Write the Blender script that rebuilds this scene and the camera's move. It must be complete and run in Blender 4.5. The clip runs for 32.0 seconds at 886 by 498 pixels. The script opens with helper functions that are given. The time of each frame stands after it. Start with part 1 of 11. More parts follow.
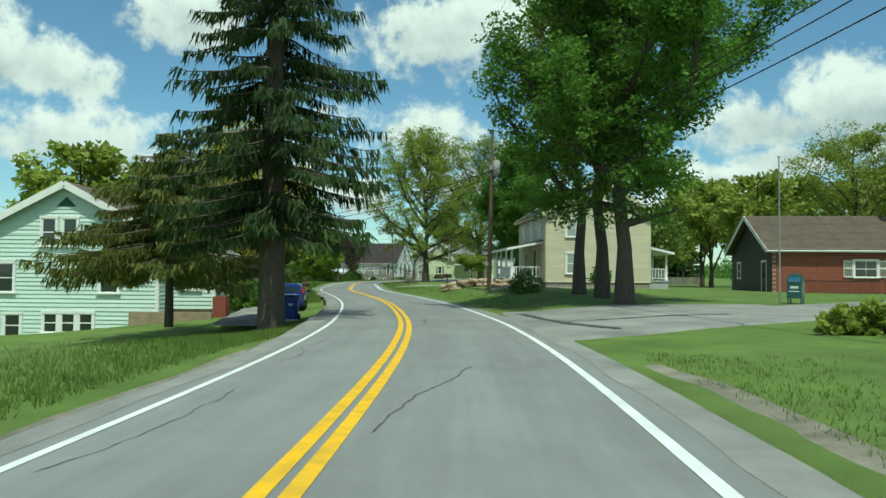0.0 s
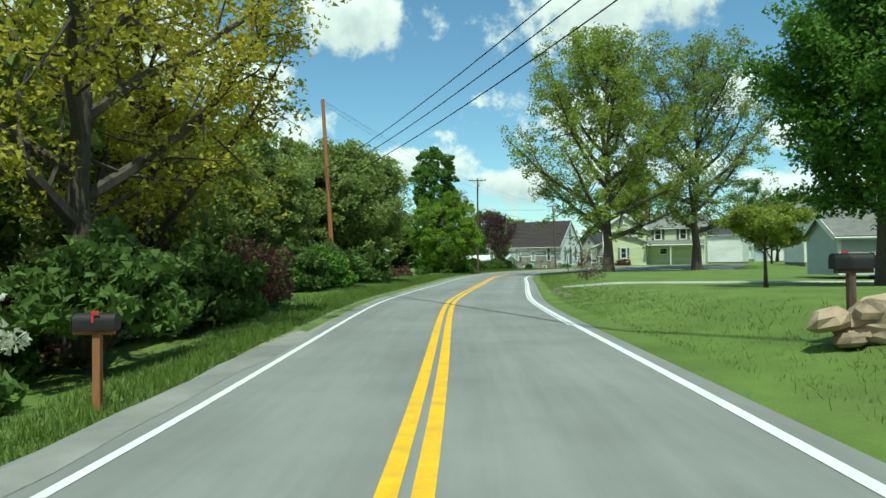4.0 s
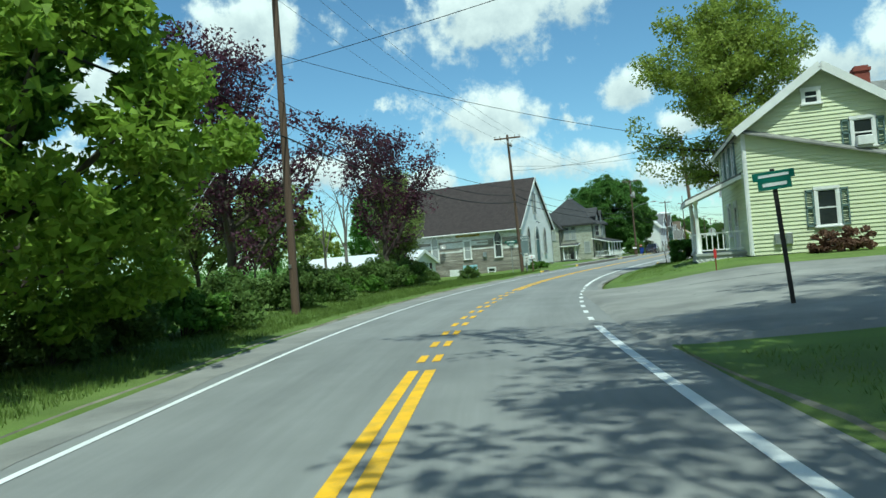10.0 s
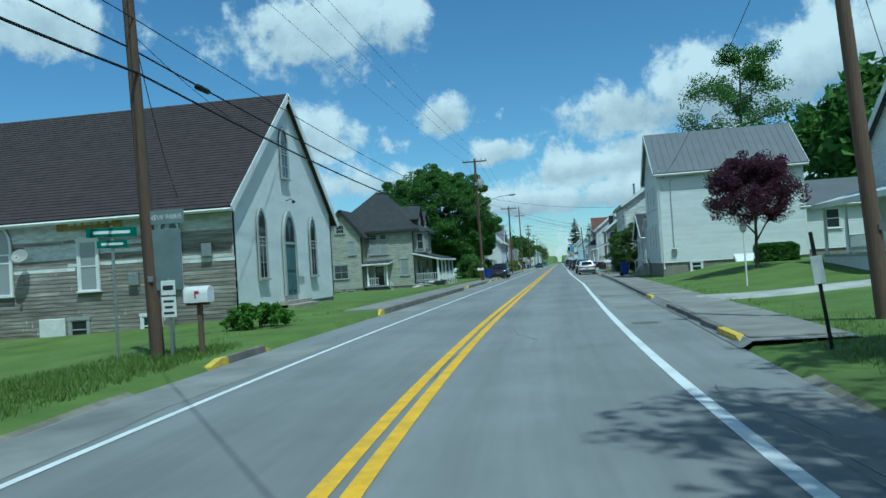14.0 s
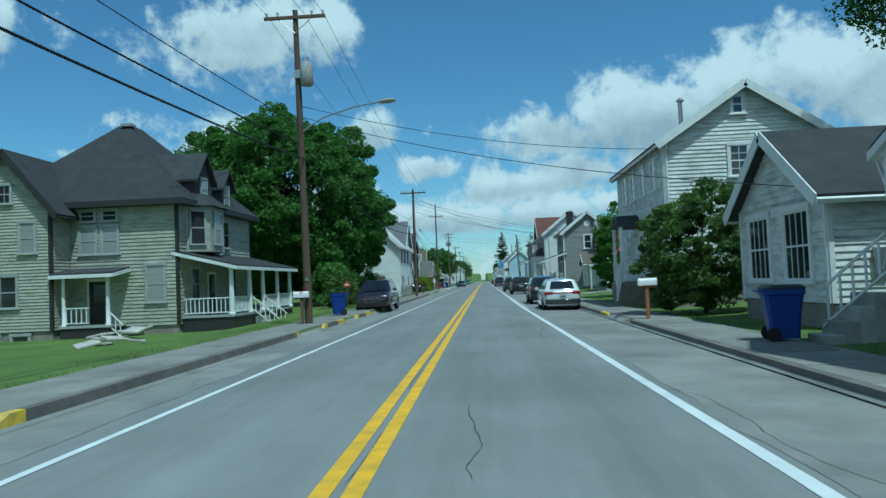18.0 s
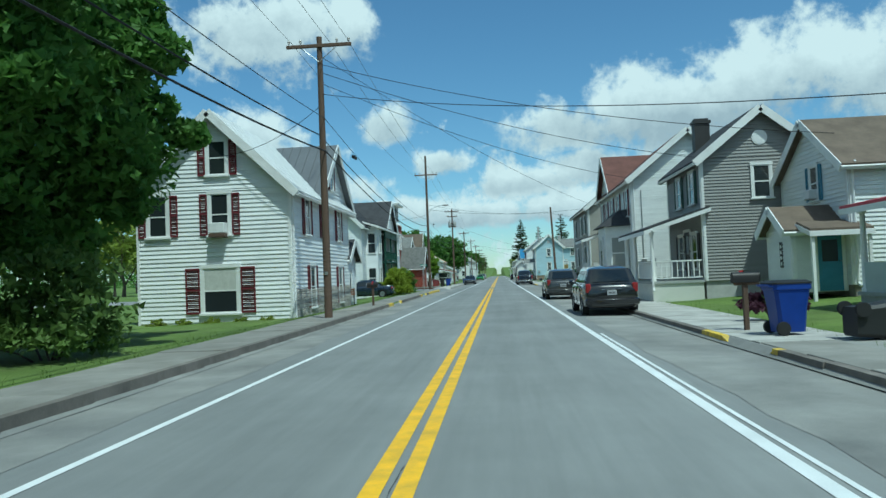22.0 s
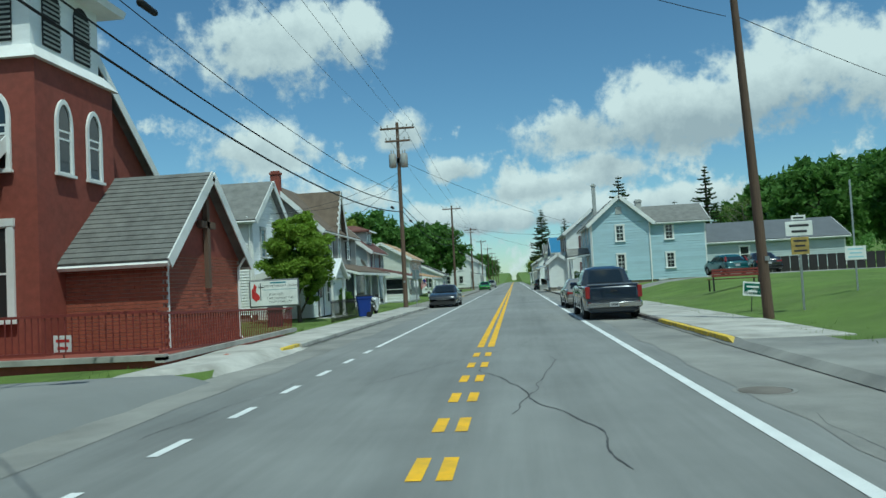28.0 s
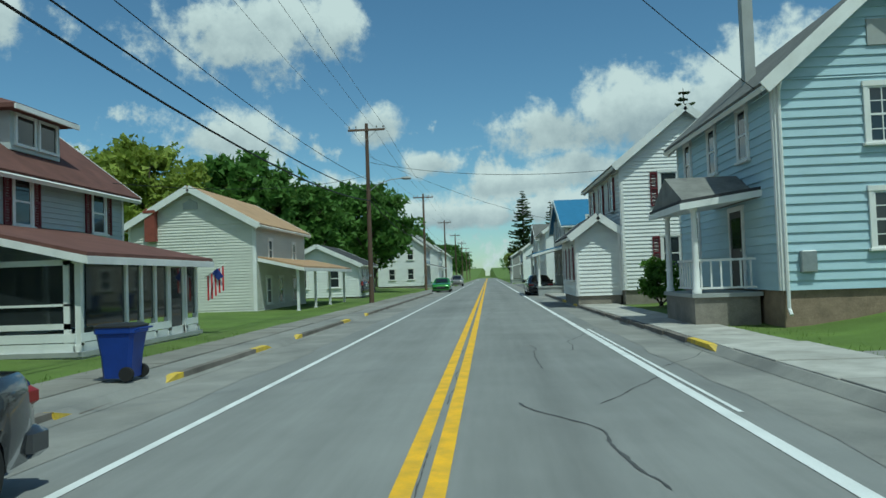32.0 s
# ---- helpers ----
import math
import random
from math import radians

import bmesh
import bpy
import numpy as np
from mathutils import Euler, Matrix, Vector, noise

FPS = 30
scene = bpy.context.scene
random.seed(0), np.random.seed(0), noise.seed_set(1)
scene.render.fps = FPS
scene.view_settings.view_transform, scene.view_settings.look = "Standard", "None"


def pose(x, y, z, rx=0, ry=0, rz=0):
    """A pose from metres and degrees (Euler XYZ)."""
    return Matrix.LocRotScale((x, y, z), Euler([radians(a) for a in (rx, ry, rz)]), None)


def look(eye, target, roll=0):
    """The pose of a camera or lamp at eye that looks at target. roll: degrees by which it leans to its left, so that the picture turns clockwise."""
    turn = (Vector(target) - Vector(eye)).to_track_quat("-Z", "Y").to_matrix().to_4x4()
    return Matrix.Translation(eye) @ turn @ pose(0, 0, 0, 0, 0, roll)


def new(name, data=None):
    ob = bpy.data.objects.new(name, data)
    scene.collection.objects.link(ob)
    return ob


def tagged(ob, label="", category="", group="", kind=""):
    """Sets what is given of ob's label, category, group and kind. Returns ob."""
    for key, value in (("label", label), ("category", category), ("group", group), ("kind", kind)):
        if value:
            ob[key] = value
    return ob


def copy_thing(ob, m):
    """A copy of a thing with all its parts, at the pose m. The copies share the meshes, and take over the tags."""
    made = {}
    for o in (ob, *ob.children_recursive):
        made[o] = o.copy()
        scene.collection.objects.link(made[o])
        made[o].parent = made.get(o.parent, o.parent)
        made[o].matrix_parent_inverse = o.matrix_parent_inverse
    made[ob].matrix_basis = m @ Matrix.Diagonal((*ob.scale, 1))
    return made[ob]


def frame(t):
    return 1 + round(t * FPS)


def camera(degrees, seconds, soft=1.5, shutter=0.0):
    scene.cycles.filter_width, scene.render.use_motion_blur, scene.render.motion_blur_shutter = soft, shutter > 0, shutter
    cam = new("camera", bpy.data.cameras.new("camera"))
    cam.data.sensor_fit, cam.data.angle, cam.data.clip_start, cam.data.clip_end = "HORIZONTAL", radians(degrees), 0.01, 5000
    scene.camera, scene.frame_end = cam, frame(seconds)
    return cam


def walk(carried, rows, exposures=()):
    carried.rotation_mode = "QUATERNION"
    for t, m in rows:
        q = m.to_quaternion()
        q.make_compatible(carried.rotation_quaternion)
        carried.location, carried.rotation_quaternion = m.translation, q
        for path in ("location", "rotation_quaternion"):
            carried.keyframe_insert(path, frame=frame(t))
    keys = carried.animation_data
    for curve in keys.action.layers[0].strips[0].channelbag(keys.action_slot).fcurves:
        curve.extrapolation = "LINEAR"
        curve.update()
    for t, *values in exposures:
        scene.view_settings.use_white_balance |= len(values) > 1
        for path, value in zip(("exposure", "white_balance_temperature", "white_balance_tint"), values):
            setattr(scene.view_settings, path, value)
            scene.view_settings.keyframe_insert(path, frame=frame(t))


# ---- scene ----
cam = camera(61.66, 32.0)
ROWS = [
    (0, -0.00, 0.00, 1.551, 17.50, 1.97, -0.47),
    (0.5, -1.45, 5.51, 1.558, 19.21, 1.83, -0.99),
    (1, -3.02, 10.88, 1.553, 21.25, 1.55, -1.17),
    (1.5, -4.64, 15.87, 1.559, 23.33, 1.37, -1.04),
    (2, -6.41, 20.54, 1.552, 25.28, 1.21, -0.72),
    (2.5, -8.36, 25.10, 1.545, 27.07, 1.09, -0.32),
    (3, -10.56, 29.82, 1.538, 28.64, 0.94, 0.14),
    (3.5, -12.91, 34.64, 1.548, 29.81, 0.87, 0.48),
    (5.5, -24.81, 56.68, 1.550, 29.36, 1.39, 1.60),
    (6, -27.47, 62.76, 1.552, 29.60, 1.44, 2.21),
    (6.5, -30.04, 68.79, 1.552, 29.94, 1.45, 2.67),
    (7, -32.58, 74.73, 1.552, 30.02, 1.44, 2.94),
    (7.5, -35.27, 80.62, 1.546, 29.71, 1.43, 3.20),
    (8, -38.06, 86.50, 1.551, 28.86, 1.37, 3.40),
    (8.5, -40.74, 92.27, 1.558, 27.66, 1.26, 3.53),
    (9, -43.29, 98.07, 1.553, 26.22, 1.05, 3.55),
    (9.5, -45.65, 103.83, 1.548, 24.75, 0.90, 3.98),
    (10, -47.73, 109.51, 1.550, 23.22, 0.95, 4.56),
    (10.5, -49.81, 115.21, 1.557, 21.49, 0.93, 4.99),
    (11, -51.70, 120.99, 1.553, 19.56, 0.88, 5.36),
    (11.5, -53.32, 126.85, 1.533, 17.58, 0.89, 5.48),
    (12, -54.66, 132.75, 1.557, 15.75, 1.03, 5.12),
    (12.5, -55.82, 138.60, 1.551, 13.97, 1.20, 4.68),
    (13, -56.80, 144.35, 1.543, 12.22, 1.37, 4.26),
    (13.5, -57.49, 150.15, 1.538, 10.64, 1.47, 4.00),
    (14, -58.02, 155.90, 1.544, 9.03, 1.51, 3.62),
    (14.5, -58.33, 161.54, 1.534, 7.41, 1.49, 3.09),
    (15, -58.55, 167.15, 1.550, 5.72, 1.53, 2.49),
    (15.5, -58.76, 172.66, 1.566, 4.24, 1.73, 2.02),
    (17.5, -58.89, 194.09, 1.538, 2.73, 2.41, 2.28),
    (18, -58.92, 199.41, 1.540, 3.16, 2.46, 2.38),
    (18.5, -58.95, 204.74, 1.548, 3.56, 2.50, 2.44),
    (19, -59.08, 210.13, 1.566, 3.90, 2.54, 2.47),
    (19.5, -59.16, 215.51, 1.570, 4.17, 2.59, 2.54),
    (20, -59.16, 220.96, 1.564, 4.47, 2.51, 2.58),
    (20.5, -59.19, 226.60, 1.563, 4.69, 2.35, 2.58),
    (21, -59.20, 232.32, 1.542, 4.70, 2.32, 2.56),
    (21.5, -59.20, 238.12, 1.545, 4.59, 2.19, 2.43),
    (22, -59.19, 243.93, 1.547, 4.36, 2.07, 2.31),
    (22.5, -59.18, 249.76, 1.540, 4.20, 2.02, 2.34),
    (23, -59.20, 255.54, 1.542, 4.16, 2.07, 2.43),
    (23.5, -59.31, 261.29, 1.564, 4.10, 2.23, 2.72),
    (24, -59.28, 266.90, 1.561, 4.33, 2.33, 3.01),
    (24.5, -59.34, 272.42, 1.558, 4.35, 2.43, 3.23),
    (25, -59.42, 277.96, 1.561, 4.19, 2.54, 3.29),
    (25.5, -59.37, 283.65, 1.556, 4.14, 2.66, 3.27),
    (27.5, -59.22, 306.66, 1.544, 4.97, 2.71, 2.76),
    (28, -59.30, 312.59, 1.546, 5.52, 2.62, 2.99),
    (28.5, -59.40, 318.41, 1.554, 5.94, 2.50, 3.42),
    (29, -59.49, 324.16, 1.542, 6.07, 2.29, 3.52),
    (29.5, -59.60, 329.85, 1.566, 5.75, 2.16, 3.38),
    (30, -59.68, 335.45, 1.550, 5.18, 2.11, 3.13),
    (30.5, -59.68, 341.04, 1.550, 4.64, 2.20, 2.75),
    (31, -59.63, 346.69, 1.550, 4.08, 2.25, 2.40),
    (31.5, -59.55, 352.32, 1.552, 3.74, 2.26, 2.18),
    (32, -59.50, 357.98, 1.546, 3.48, 2.12, 2.00),
]
walk(cam, [(t, pose(x, y, z, 90 + pitch, roll, yaw)) for t, x, y, z, yaw, pitch, roll in ROWS],
     [(0, 0.05, 6220, -17), (1.5, 0.28, 6220, -17), (4, 0.28, 6220, -17), (6, 0.08, 6200, -18), (7.2, 0.05, 6130, -17), (8, -0.1, 6080, -17), (9, -0.04, 6000, -16), (10.2, 0.22, 5700, -15), (12, -0.2, 5000, -14), (13, -0.3, 4940, -15), (15, -0.25, 4820, -16), (18, -0.36, 4850, -18), (20, -0.2, 4900, -18), (22, -0.15, 5300, -15), (25, -0.18, 5500, -13), (28, -0.27, 5580, -14), (30, -0.3, 5620, -14), (32, -0.42, 5650, -15)])

# ---------------------------------------------------------------- sky and sun
SUN_AZ, SUN_EL = 147.0, 64.0     # degrees clockwise from +y, and above the horizon
scene.view_settings.exposure = 0.0


def sky_world():
    w = bpy.data.worlds.new("sky")
    scene.world = w
    w.use_nodes = True
    nt = w.node_tree
    nt.nodes.clear()
    nd, lk = nt.nodes.new, nt.links.new
    out, bg = nd("ShaderNodeOutputWorld"), nd("ShaderNodeBackground")
    lk(bg.outputs[0], out.inputs[0])
    sky = nd("ShaderNodeTexSky")
    sky.sky_type, sky.sun_disc = "NISHITA", False
    sky.sun_elevation, sky.sun_rotation = radians(SUN_EL), radians(SUN_AZ)
    sky.air_density, sky.dust_density, sky.ozone_density = 1.0, 0.2, 3.5
    tc = nd("ShaderNodeTexCoord")

    def math_(op, a, b=None, c=None, clamp=False):
        n = nd("ShaderNodeMath")
        n.operation, n.use_clamp = op, clamp
        for i, v in enumerate((a, b, c)):
            if v is None:
                continue
            if isinstance(v, (int, float)):
                n.inputs[i].default_value = v
            else:
                lk(v, n.inputs[i])
        return n.outputs[0]

    sep = nd("ShaderNodeSeparateXYZ")
    lk(tc.outputs["Generated"], sep.inputs[0])
    dx, dy, dz = sep.outputs
    az = math_("MULTIPLY", math_("ARCTAN2", dx, dy), 57.2958)          # degrees, right positive
    el = math_("MULTIPLY", math_("ARCSINE", dz), 57.2958)

    def fbm(scale, detail, rough, off):
        m = nd("ShaderNodeMapping")
        m.inputs["Location"].default_value = off
        lk(tc.outputs["Generated"], m.inputs[0])
        n = nd("ShaderNodeTexNoise")
        n.inputs["Scale"].default_value, n.inputs["Detail"].default_value, n.inputs["Roughness"].default_value = scale, detail, rough
        lk(m.outputs[0], n.inputs["Vector"])
        return n.outputs["Fac"]

    big, small = fbm(9.0, 7.0, 0.6, (0.3, 0.1, 0.7)), fbm(26.0, 6.0, 0.62, (1.3, 2.1, 0.2))
    # cumulus: azimuth, elevation, half width, half height, strength
    field = None
    shade = None
    for ca, ce, cw, ch in CLOUDS:
        u = math_("DIVIDE", math_("SUBTRACT", az, ca), cw)
        v = math_("DIVIDE", math_("SUBTRACT", el, ce), ch)
        r = math_("SQRT", math_("ADD", math_("MULTIPLY", u, u), math_("MULTIPLY", v, v)))
        f = math_("SUBTRACT", 1.0, r)
        s = math_("MULTIPLY", v, math_("ADD", math_("MULTIPLY", f, 1.6), 0.5, clamp=True))
        field = f if field is None else math_("MAXIMUM", field, f)
        shade = s if shade is None else math_("ADD", shade, s)
    # a broken deck low over the horizon and wide over the part of the sky behind the camera
    deck = math_("SUBTRACT", math_("MULTIPLY", big, 3.0), math_("ADD", 1.45, math_("MULTIPLY", math_("ABSOLUTE", math_("SUBTRACT", el, 5.0)), 0.085)))
    back = math_("SUBTRACT", math_("MULTIPLY", big, 3.2), math_("ADD", 1.75, math_("MULTIPLY", math_("MAXIMUM", dy, -0.2), 2.2)))
    field = math_("MAXIMUM", math_("MAXIMUM", field, deck), back)
    dens = math_("ADD", field, math_("ADD", math_("MULTIPLY", math_("SUBTRACT", big, 0.5), 2.0), math_("MULTIPLY", math_("SUBTRACT", small, 0.5), 1.7)))
    ramp = nd("ShaderNodeMapRange")
    ramp.interpolation_type = "SMOOTHSTEP"
    ramp.inputs["From Min"].default_value, ramp.inputs["From Max"].default_value = 0.02, 0.55
    lk(dens, ramp.inputs["Value"])
    fac = ramp.outputs[0]
    lit = nd("ShaderNodeMapRange")
    lk(math_("ADD", math_("MULTIPLY", shade, 0.55), math_("SUBTRACT", math_("MULTIPLY", math_("SUBTRACT", small, 0.5), 1.8), math_("MULTIPLY", dens, 0.16))), lit.inputs["Value"])
    lit.inputs["From Min"].default_value, lit.inputs["From Max"].default_value = -0.75, 0.25
    col = nd("ShaderNodeMix")
    col.data_type = "RGBA"
    col.inputs["A"].default_value, col.inputs["B"].default_value = (4.6, 5.0, 5.4, 1), (8.6, 8.7, 8.6, 1)
    lk(lit.outputs[0], col.inputs["Factor"])
    mix = nd("ShaderNodeMix")
    mix.data_type = "RGBA"
    lk(fac, mix.inputs["Factor"])
    blue = nd("ShaderNodeMix")
    blue.data_type, blue.blend_type = "RGBA", "MULTIPLY"
    blue.inputs["Factor"].default_value, blue.inputs["B"].default_value = 1.0, (1.02, 1.12, 1.12, 1)
    lk(sky.outputs[0], blue.inputs["A"])
    lk(blue.outputs["Result"], mix.inputs["A"])
    lk(col.outputs["Result"], mix.inputs["B"])
    lk(mix.outputs["Result"], bg.inputs[0])
    bg.inputs[1].default_value = 0.1


CLOUDS = [(-16.6, 18.3, 8.2, 4.0), (-11.0, 18.6, 3.2, 2.9), (-8.3, 11.7, 2.3, 1.7), (5.5, 11.2, 5.6, 2.7), (10.2, 12.3, 6.2, 3.8), (15.4, 11.7, 5.8, 3.0), (19.2, 13.0, 6.2, 4.0), (23.5, 13.4, 6.0, 3.9),
          (7.0, 8.0, 3.8, 1.4), (2.2, 6.8, 4.2, 1.3), (-4.3, 8.6, 2.8, 1.2), (-1.4, 4.6, 7.0, 1.3), (5.1, 4.9, 5.6, 1.3), (-5.3, 5.2, 4.6, 1.6), (-19.4, 10.5, 5.0, 2.9), (-15.0, 6.7, 8.6, 2.1), (-24.0, 5.8, 4.0, 2.0),
          (-46.6, 9.0, 8.5, 3.0), (-47.0, 13.8, 6.0, 2.6), (-56.0, 16.0, 9.0, 5.0), (-36.5, 18.4, 7.0, 3.0), (-33.0, 7.4, 7.0, 1.8), (30.0, 12.0, 7.0, 4.6), (12.5, 5.4, 6.0, 1.2)]
sky_world()

sun_data = bpy.data.lights.new("sun", "SUN")
sun_data.energy, sun_data.angle, sun_data.color = 3.95, radians(0.6), (1.0, 0.95, 0.86)
sun = new("sun", sun_data)
a, e = radians(SUN_AZ), radians(SUN_EL)
sun.matrix_world = look((0, 0, 60), Vector((0, 0, 60)) - Vector((math.sin(a) * math.cos(e), math.cos(a) * math.cos(e), math.sin(e))))


# ---------------------------------------------------------------- materials
def material(name, color, rough=0.7, metal=0.0, var=0.15, scale=3.0, fine=40.0, bump=0.0, bump_scale=60.0, stretch=(1, 1, 1), tint=None, tint_amount=0.0,
             tint_scale=0.6, spec=0.4, coat=0.0, per_object=0.0, emit=0.0, translucent=0.0, streak=0.0):
    """A procedural surface: two scales of tonal noise, optional stains of a second colour, fine relief."""
    m = bpy.data.materials.new(name)
    m.use_nodes = True
    nt = m.node_tree
    nd, lk = nt.nodes.new, nt.links.new
    b = nt.nodes["Principled BSDF"]
    b.inputs["Roughness"].default_value, b.inputs["Metallic"].default_value = rough, metal
    b.inputs["Specular IOR Level"].default_value = spec
    b.inputs["Coat Weight"].default_value = coat
    tc = nd("ShaderNodeTexCoord")
    mp = nd("ShaderNodeMapping")
    mp.inputs["Scale"].default_value = stretch
    lk(tc.outputs["Object"], mp.inputs[0])
    if per_object:
        oi = nd("ShaderNodeObjectInfo")
        sh = nd("ShaderNodeVectorMath")
        sh.operation = "MULTIPLY_ADD"
        cb = nd("ShaderNodeCombineXYZ")
        for i in range(3):
            lk(oi.outputs["Random"], cb.inputs[i])
        lk(cb.outputs[0], sh.inputs[0])
        sh.inputs[1].default_value = (37.0, 61.0, 23.0)
        lk(mp.outputs[0], sh.inputs[2])
        vec = sh.outputs[0]
    else:
        vec = mp.outputs[0]

    def noise_tex(s, d=4.0, r=0.6):
        n = nd("ShaderNodeTexNoise")
        n.inputs["Scale"].default_value, n.inputs["Detail"].default_value, n.inputs["Roughness"].default_value = s, d, r
        lk(vec, n.inputs["Vector"])
        return n.outputs["Fac"]

    def mixer(kind, fac, a_, b_):
        n = nd("ShaderNodeMix")
        n.data_type, n.blend_type = "RGBA", kind
        for sock, v in (("Factor", fac), ("A", a_), ("B", b_)):
            if isinstance(v, (int, float)):
                n.inputs[sock].default_value = v
            elif isinstance(v, tuple):
                n.inputs[sock].default_value = (*v, 1) if len(v) == 3 else v
            else:
                lk(v, n.inputs[sock])
        return n.outputs["Result"]

    def ranged(v, lo, hi, a0=0.25, a1=0.75):
        n = nd("ShaderNodeMapRange")
        lk(v, n.inputs["Value"])
        n.inputs["From Min"].default_value, n.inputs["From Max"].default_value = a0, a1
        n.inputs["To Min"].default_value, n.inputs["To Max"].default_value = lo, hi
        return n.outputs[0]

    c = color
    if tint:
        c = mixer("MIX", ranged(noise_tex(tint_scale, 6.0, 0.65), 0.0, tint_amount, 0.42, 0.68), c, tint)
    n1, n2 = noise_tex(scale), noise_tex(fine, 3.0)
    val = nd("ShaderNodeMath")
    val.operation = "MULTIPLY"
    lk(ranged(n1, 1 - var, 1 + var), val.inputs[0])
    lk(ranged(n2, 1 - var * 0.6, 1 + var * 0.6), val.inputs[1])
    v = val.outputs[0]
    if per_object:
        o2 = nd("ShaderNodeMath")
        o2.operation = "MULTIPLY"
        pr = nd("ShaderNodeMapRange")
        lk(oi.outputs["Random"], pr.inputs["Value"])
        pr.inputs["To Min"].default_value, pr.inputs["To Max"].default_value = 1 - per_object, 1 + per_object
        lk(v, o2.inputs[0])
        lk(pr.outputs[0], o2.inputs[1])
        v = o2.outputs[0]
    if streak:
        # worn wheel tracks and patches that run along the road (u across, v along, in metres)
        for sc, lo, hi in (((1.1, 0.018, 1), 1 - streak, 1 + streak), ((0.5, 0.11, 1), 1 - streak * 0.7, 1 + streak * 0.7), ((7.0, 0.5, 1), 1 - streak * 0.4, 1 + streak * 0.4)):
            um = nd("ShaderNodeMapping")
            um.inputs["Scale"].default_value = sc
            lk(tc.outputs["UV"], um.inputs[0])
            un = nd("ShaderNodeTexNoise")
            un.inputs["Scale"].default_value, un.inputs["Detail"].default_value, un.inputs["Roughness"].default_value = 1.0, 5.0, 0.6
            lk(um.outputs[0], un.inputs["Vector"])
            o3 = nd("ShaderNodeMath")
            o3.operation = "MULTIPLY"
            lk(v, o3.inputs[0])
            lk(ranged(un.outputs["Fac"], lo, hi, 0.3, 0.7), o3.inputs[1])
            v = o3.outputs[0]
    hsv = nd("ShaderNodeHueSaturation")
    if isinstance(c, tuple):
        hsv.inputs["Color"].default_value = (*c, 1)
    else:
        lk(c, hsv.inputs["Color"])
    lk(v, hsv.inputs["Value"])
    lk(hsv.outputs[0], b.inputs["Base Color"])
    if not coat:
        lk(ranged(n2, max(0.02, rough - 0.08), min(1.0, rough + 0.08)), b.inputs["Roughness"])
    if bump:
        bp = nd("ShaderNodeBump")
        bp.inputs["Strength"].default_value = 0.6
        bp.inputs["Distance"].default_value = bump
        lk(noise_tex(bump_scale, 5.0, 0.65), bp.inputs["Height"])
        lk(bp.outputs[0], b.inputs["Normal"])
    if emit:
        b.inputs["Emission Color"].default_value = (*color, 1)
        b.inputs["Emission Strength"].default_value = emit
    if translucent:
        tr = nd("ShaderNodeBsdfTranslucent")
        lk(hsv.outputs[0], tr.inputs[0])
        mx = nd("ShaderNodeMixShader")
        mx.inputs[0].default_value = translucent
        lk(b.outputs[0], mx.inputs[1])
        lk(tr.outputs[0], mx.inputs[2])
        lk(mx.outputs[0], nt.nodes["Material Output"].inputs[0])
    return m


M = {}


def mat(name, *args, **kw):
    M[name] = material(name, *args, **kw)


mat("asphalt", (0.222, 0.225, 0.218), 0.9, var=0.13, scale=0.35, fine=90, bump=0.004, bump_scale=160, tint=(0.17, 0.175, 0.172), tint_amount=0.6, tint_scale=0.12, streak=0.13)
mat("asphalt_old", (0.265, 0.26, 0.24), 0.92, var=0.22, scale=0.6, fine=60, bump=0.006, bump_scale=90, tint=(0.15, 0.15, 0.145), tint_amount=0.8, tint_scale=0.35)
mat("tar", (0.075, 0.075, 0.077), 0.8, var=0.3, scale=3)
mat("concrete", (0.44, 0.425, 0.39), 0.9, var=0.15, scale=1.2, fine=70, bump=0.003, tint=(0.2, 0.19, 0.165), tint_amount=0.7, tint_scale=0.8, per_object=0.09)
mat("concrete_worn", (0.25, 0.24, 0.215), 0.92, var=0.18, scale=1.0, fine=60, bump=0.004, tint=(0.16, 0.15, 0.13), tint_amount=0.75, tint_scale=0.7, per_object=0.1)
mat("tactile", (0.42, 0.14, 0.09), 0.85, var=0.15, scale=5)
mat("kerb_stone", (0.185, 0.165, 0.145), 0.9, var=0.22, scale=2.0, bump=0.006, tint=(0.11, 0.1, 0.085), tint_amount=0.8, tint_scale=1.1, per_object=0.1)
mat("kerb_yellow", (0.72, 0.5, 0.04), 0.75, var=0.15, scale=5, tint=(0.3, 0.24, 0.12), tint_amount=0.7, tint_scale=3.5)
mat("line_white", (0.74, 0.75, 0.74), 0.7, var=0.12, scale=4, fine=60, tint=(0.4, 0.41, 0.4), tint_amount=0.5, tint_scale=2.0)
mat("line_yellow", (0.8, 0.45, 0.014), 0.7, var=0.12, scale=4, fine=60, tint=(0.38, 0.26, 0.06), tint_amount=0.5, tint_scale=3.0)
mat("grass", (0.11, 0.17, 0.03), 0.95, var=0.32, scale=0.5, fine=26, bump=0.05, bump_scale=30, tint=(0.13, 0.175, 0.045), tint_amount=0.75, tint_scale=0.18)
mat("gravel", (0.235, 0.215, 0.17), 0.95, var=0.3, scale=2.5, fine=60, bump=0.02, bump_scale=50, tint=(0.12, 0.11, 0.07), tint_amount=0.8, tint_scale=0.7)
mat("wood_pole", (0.13, 0.085, 0.06), 0.9, var=0.3, scale=6, fine=30, stretch=(8, 8, 0.35), bump=0.006, bump_scale=12, per_object=0.25)
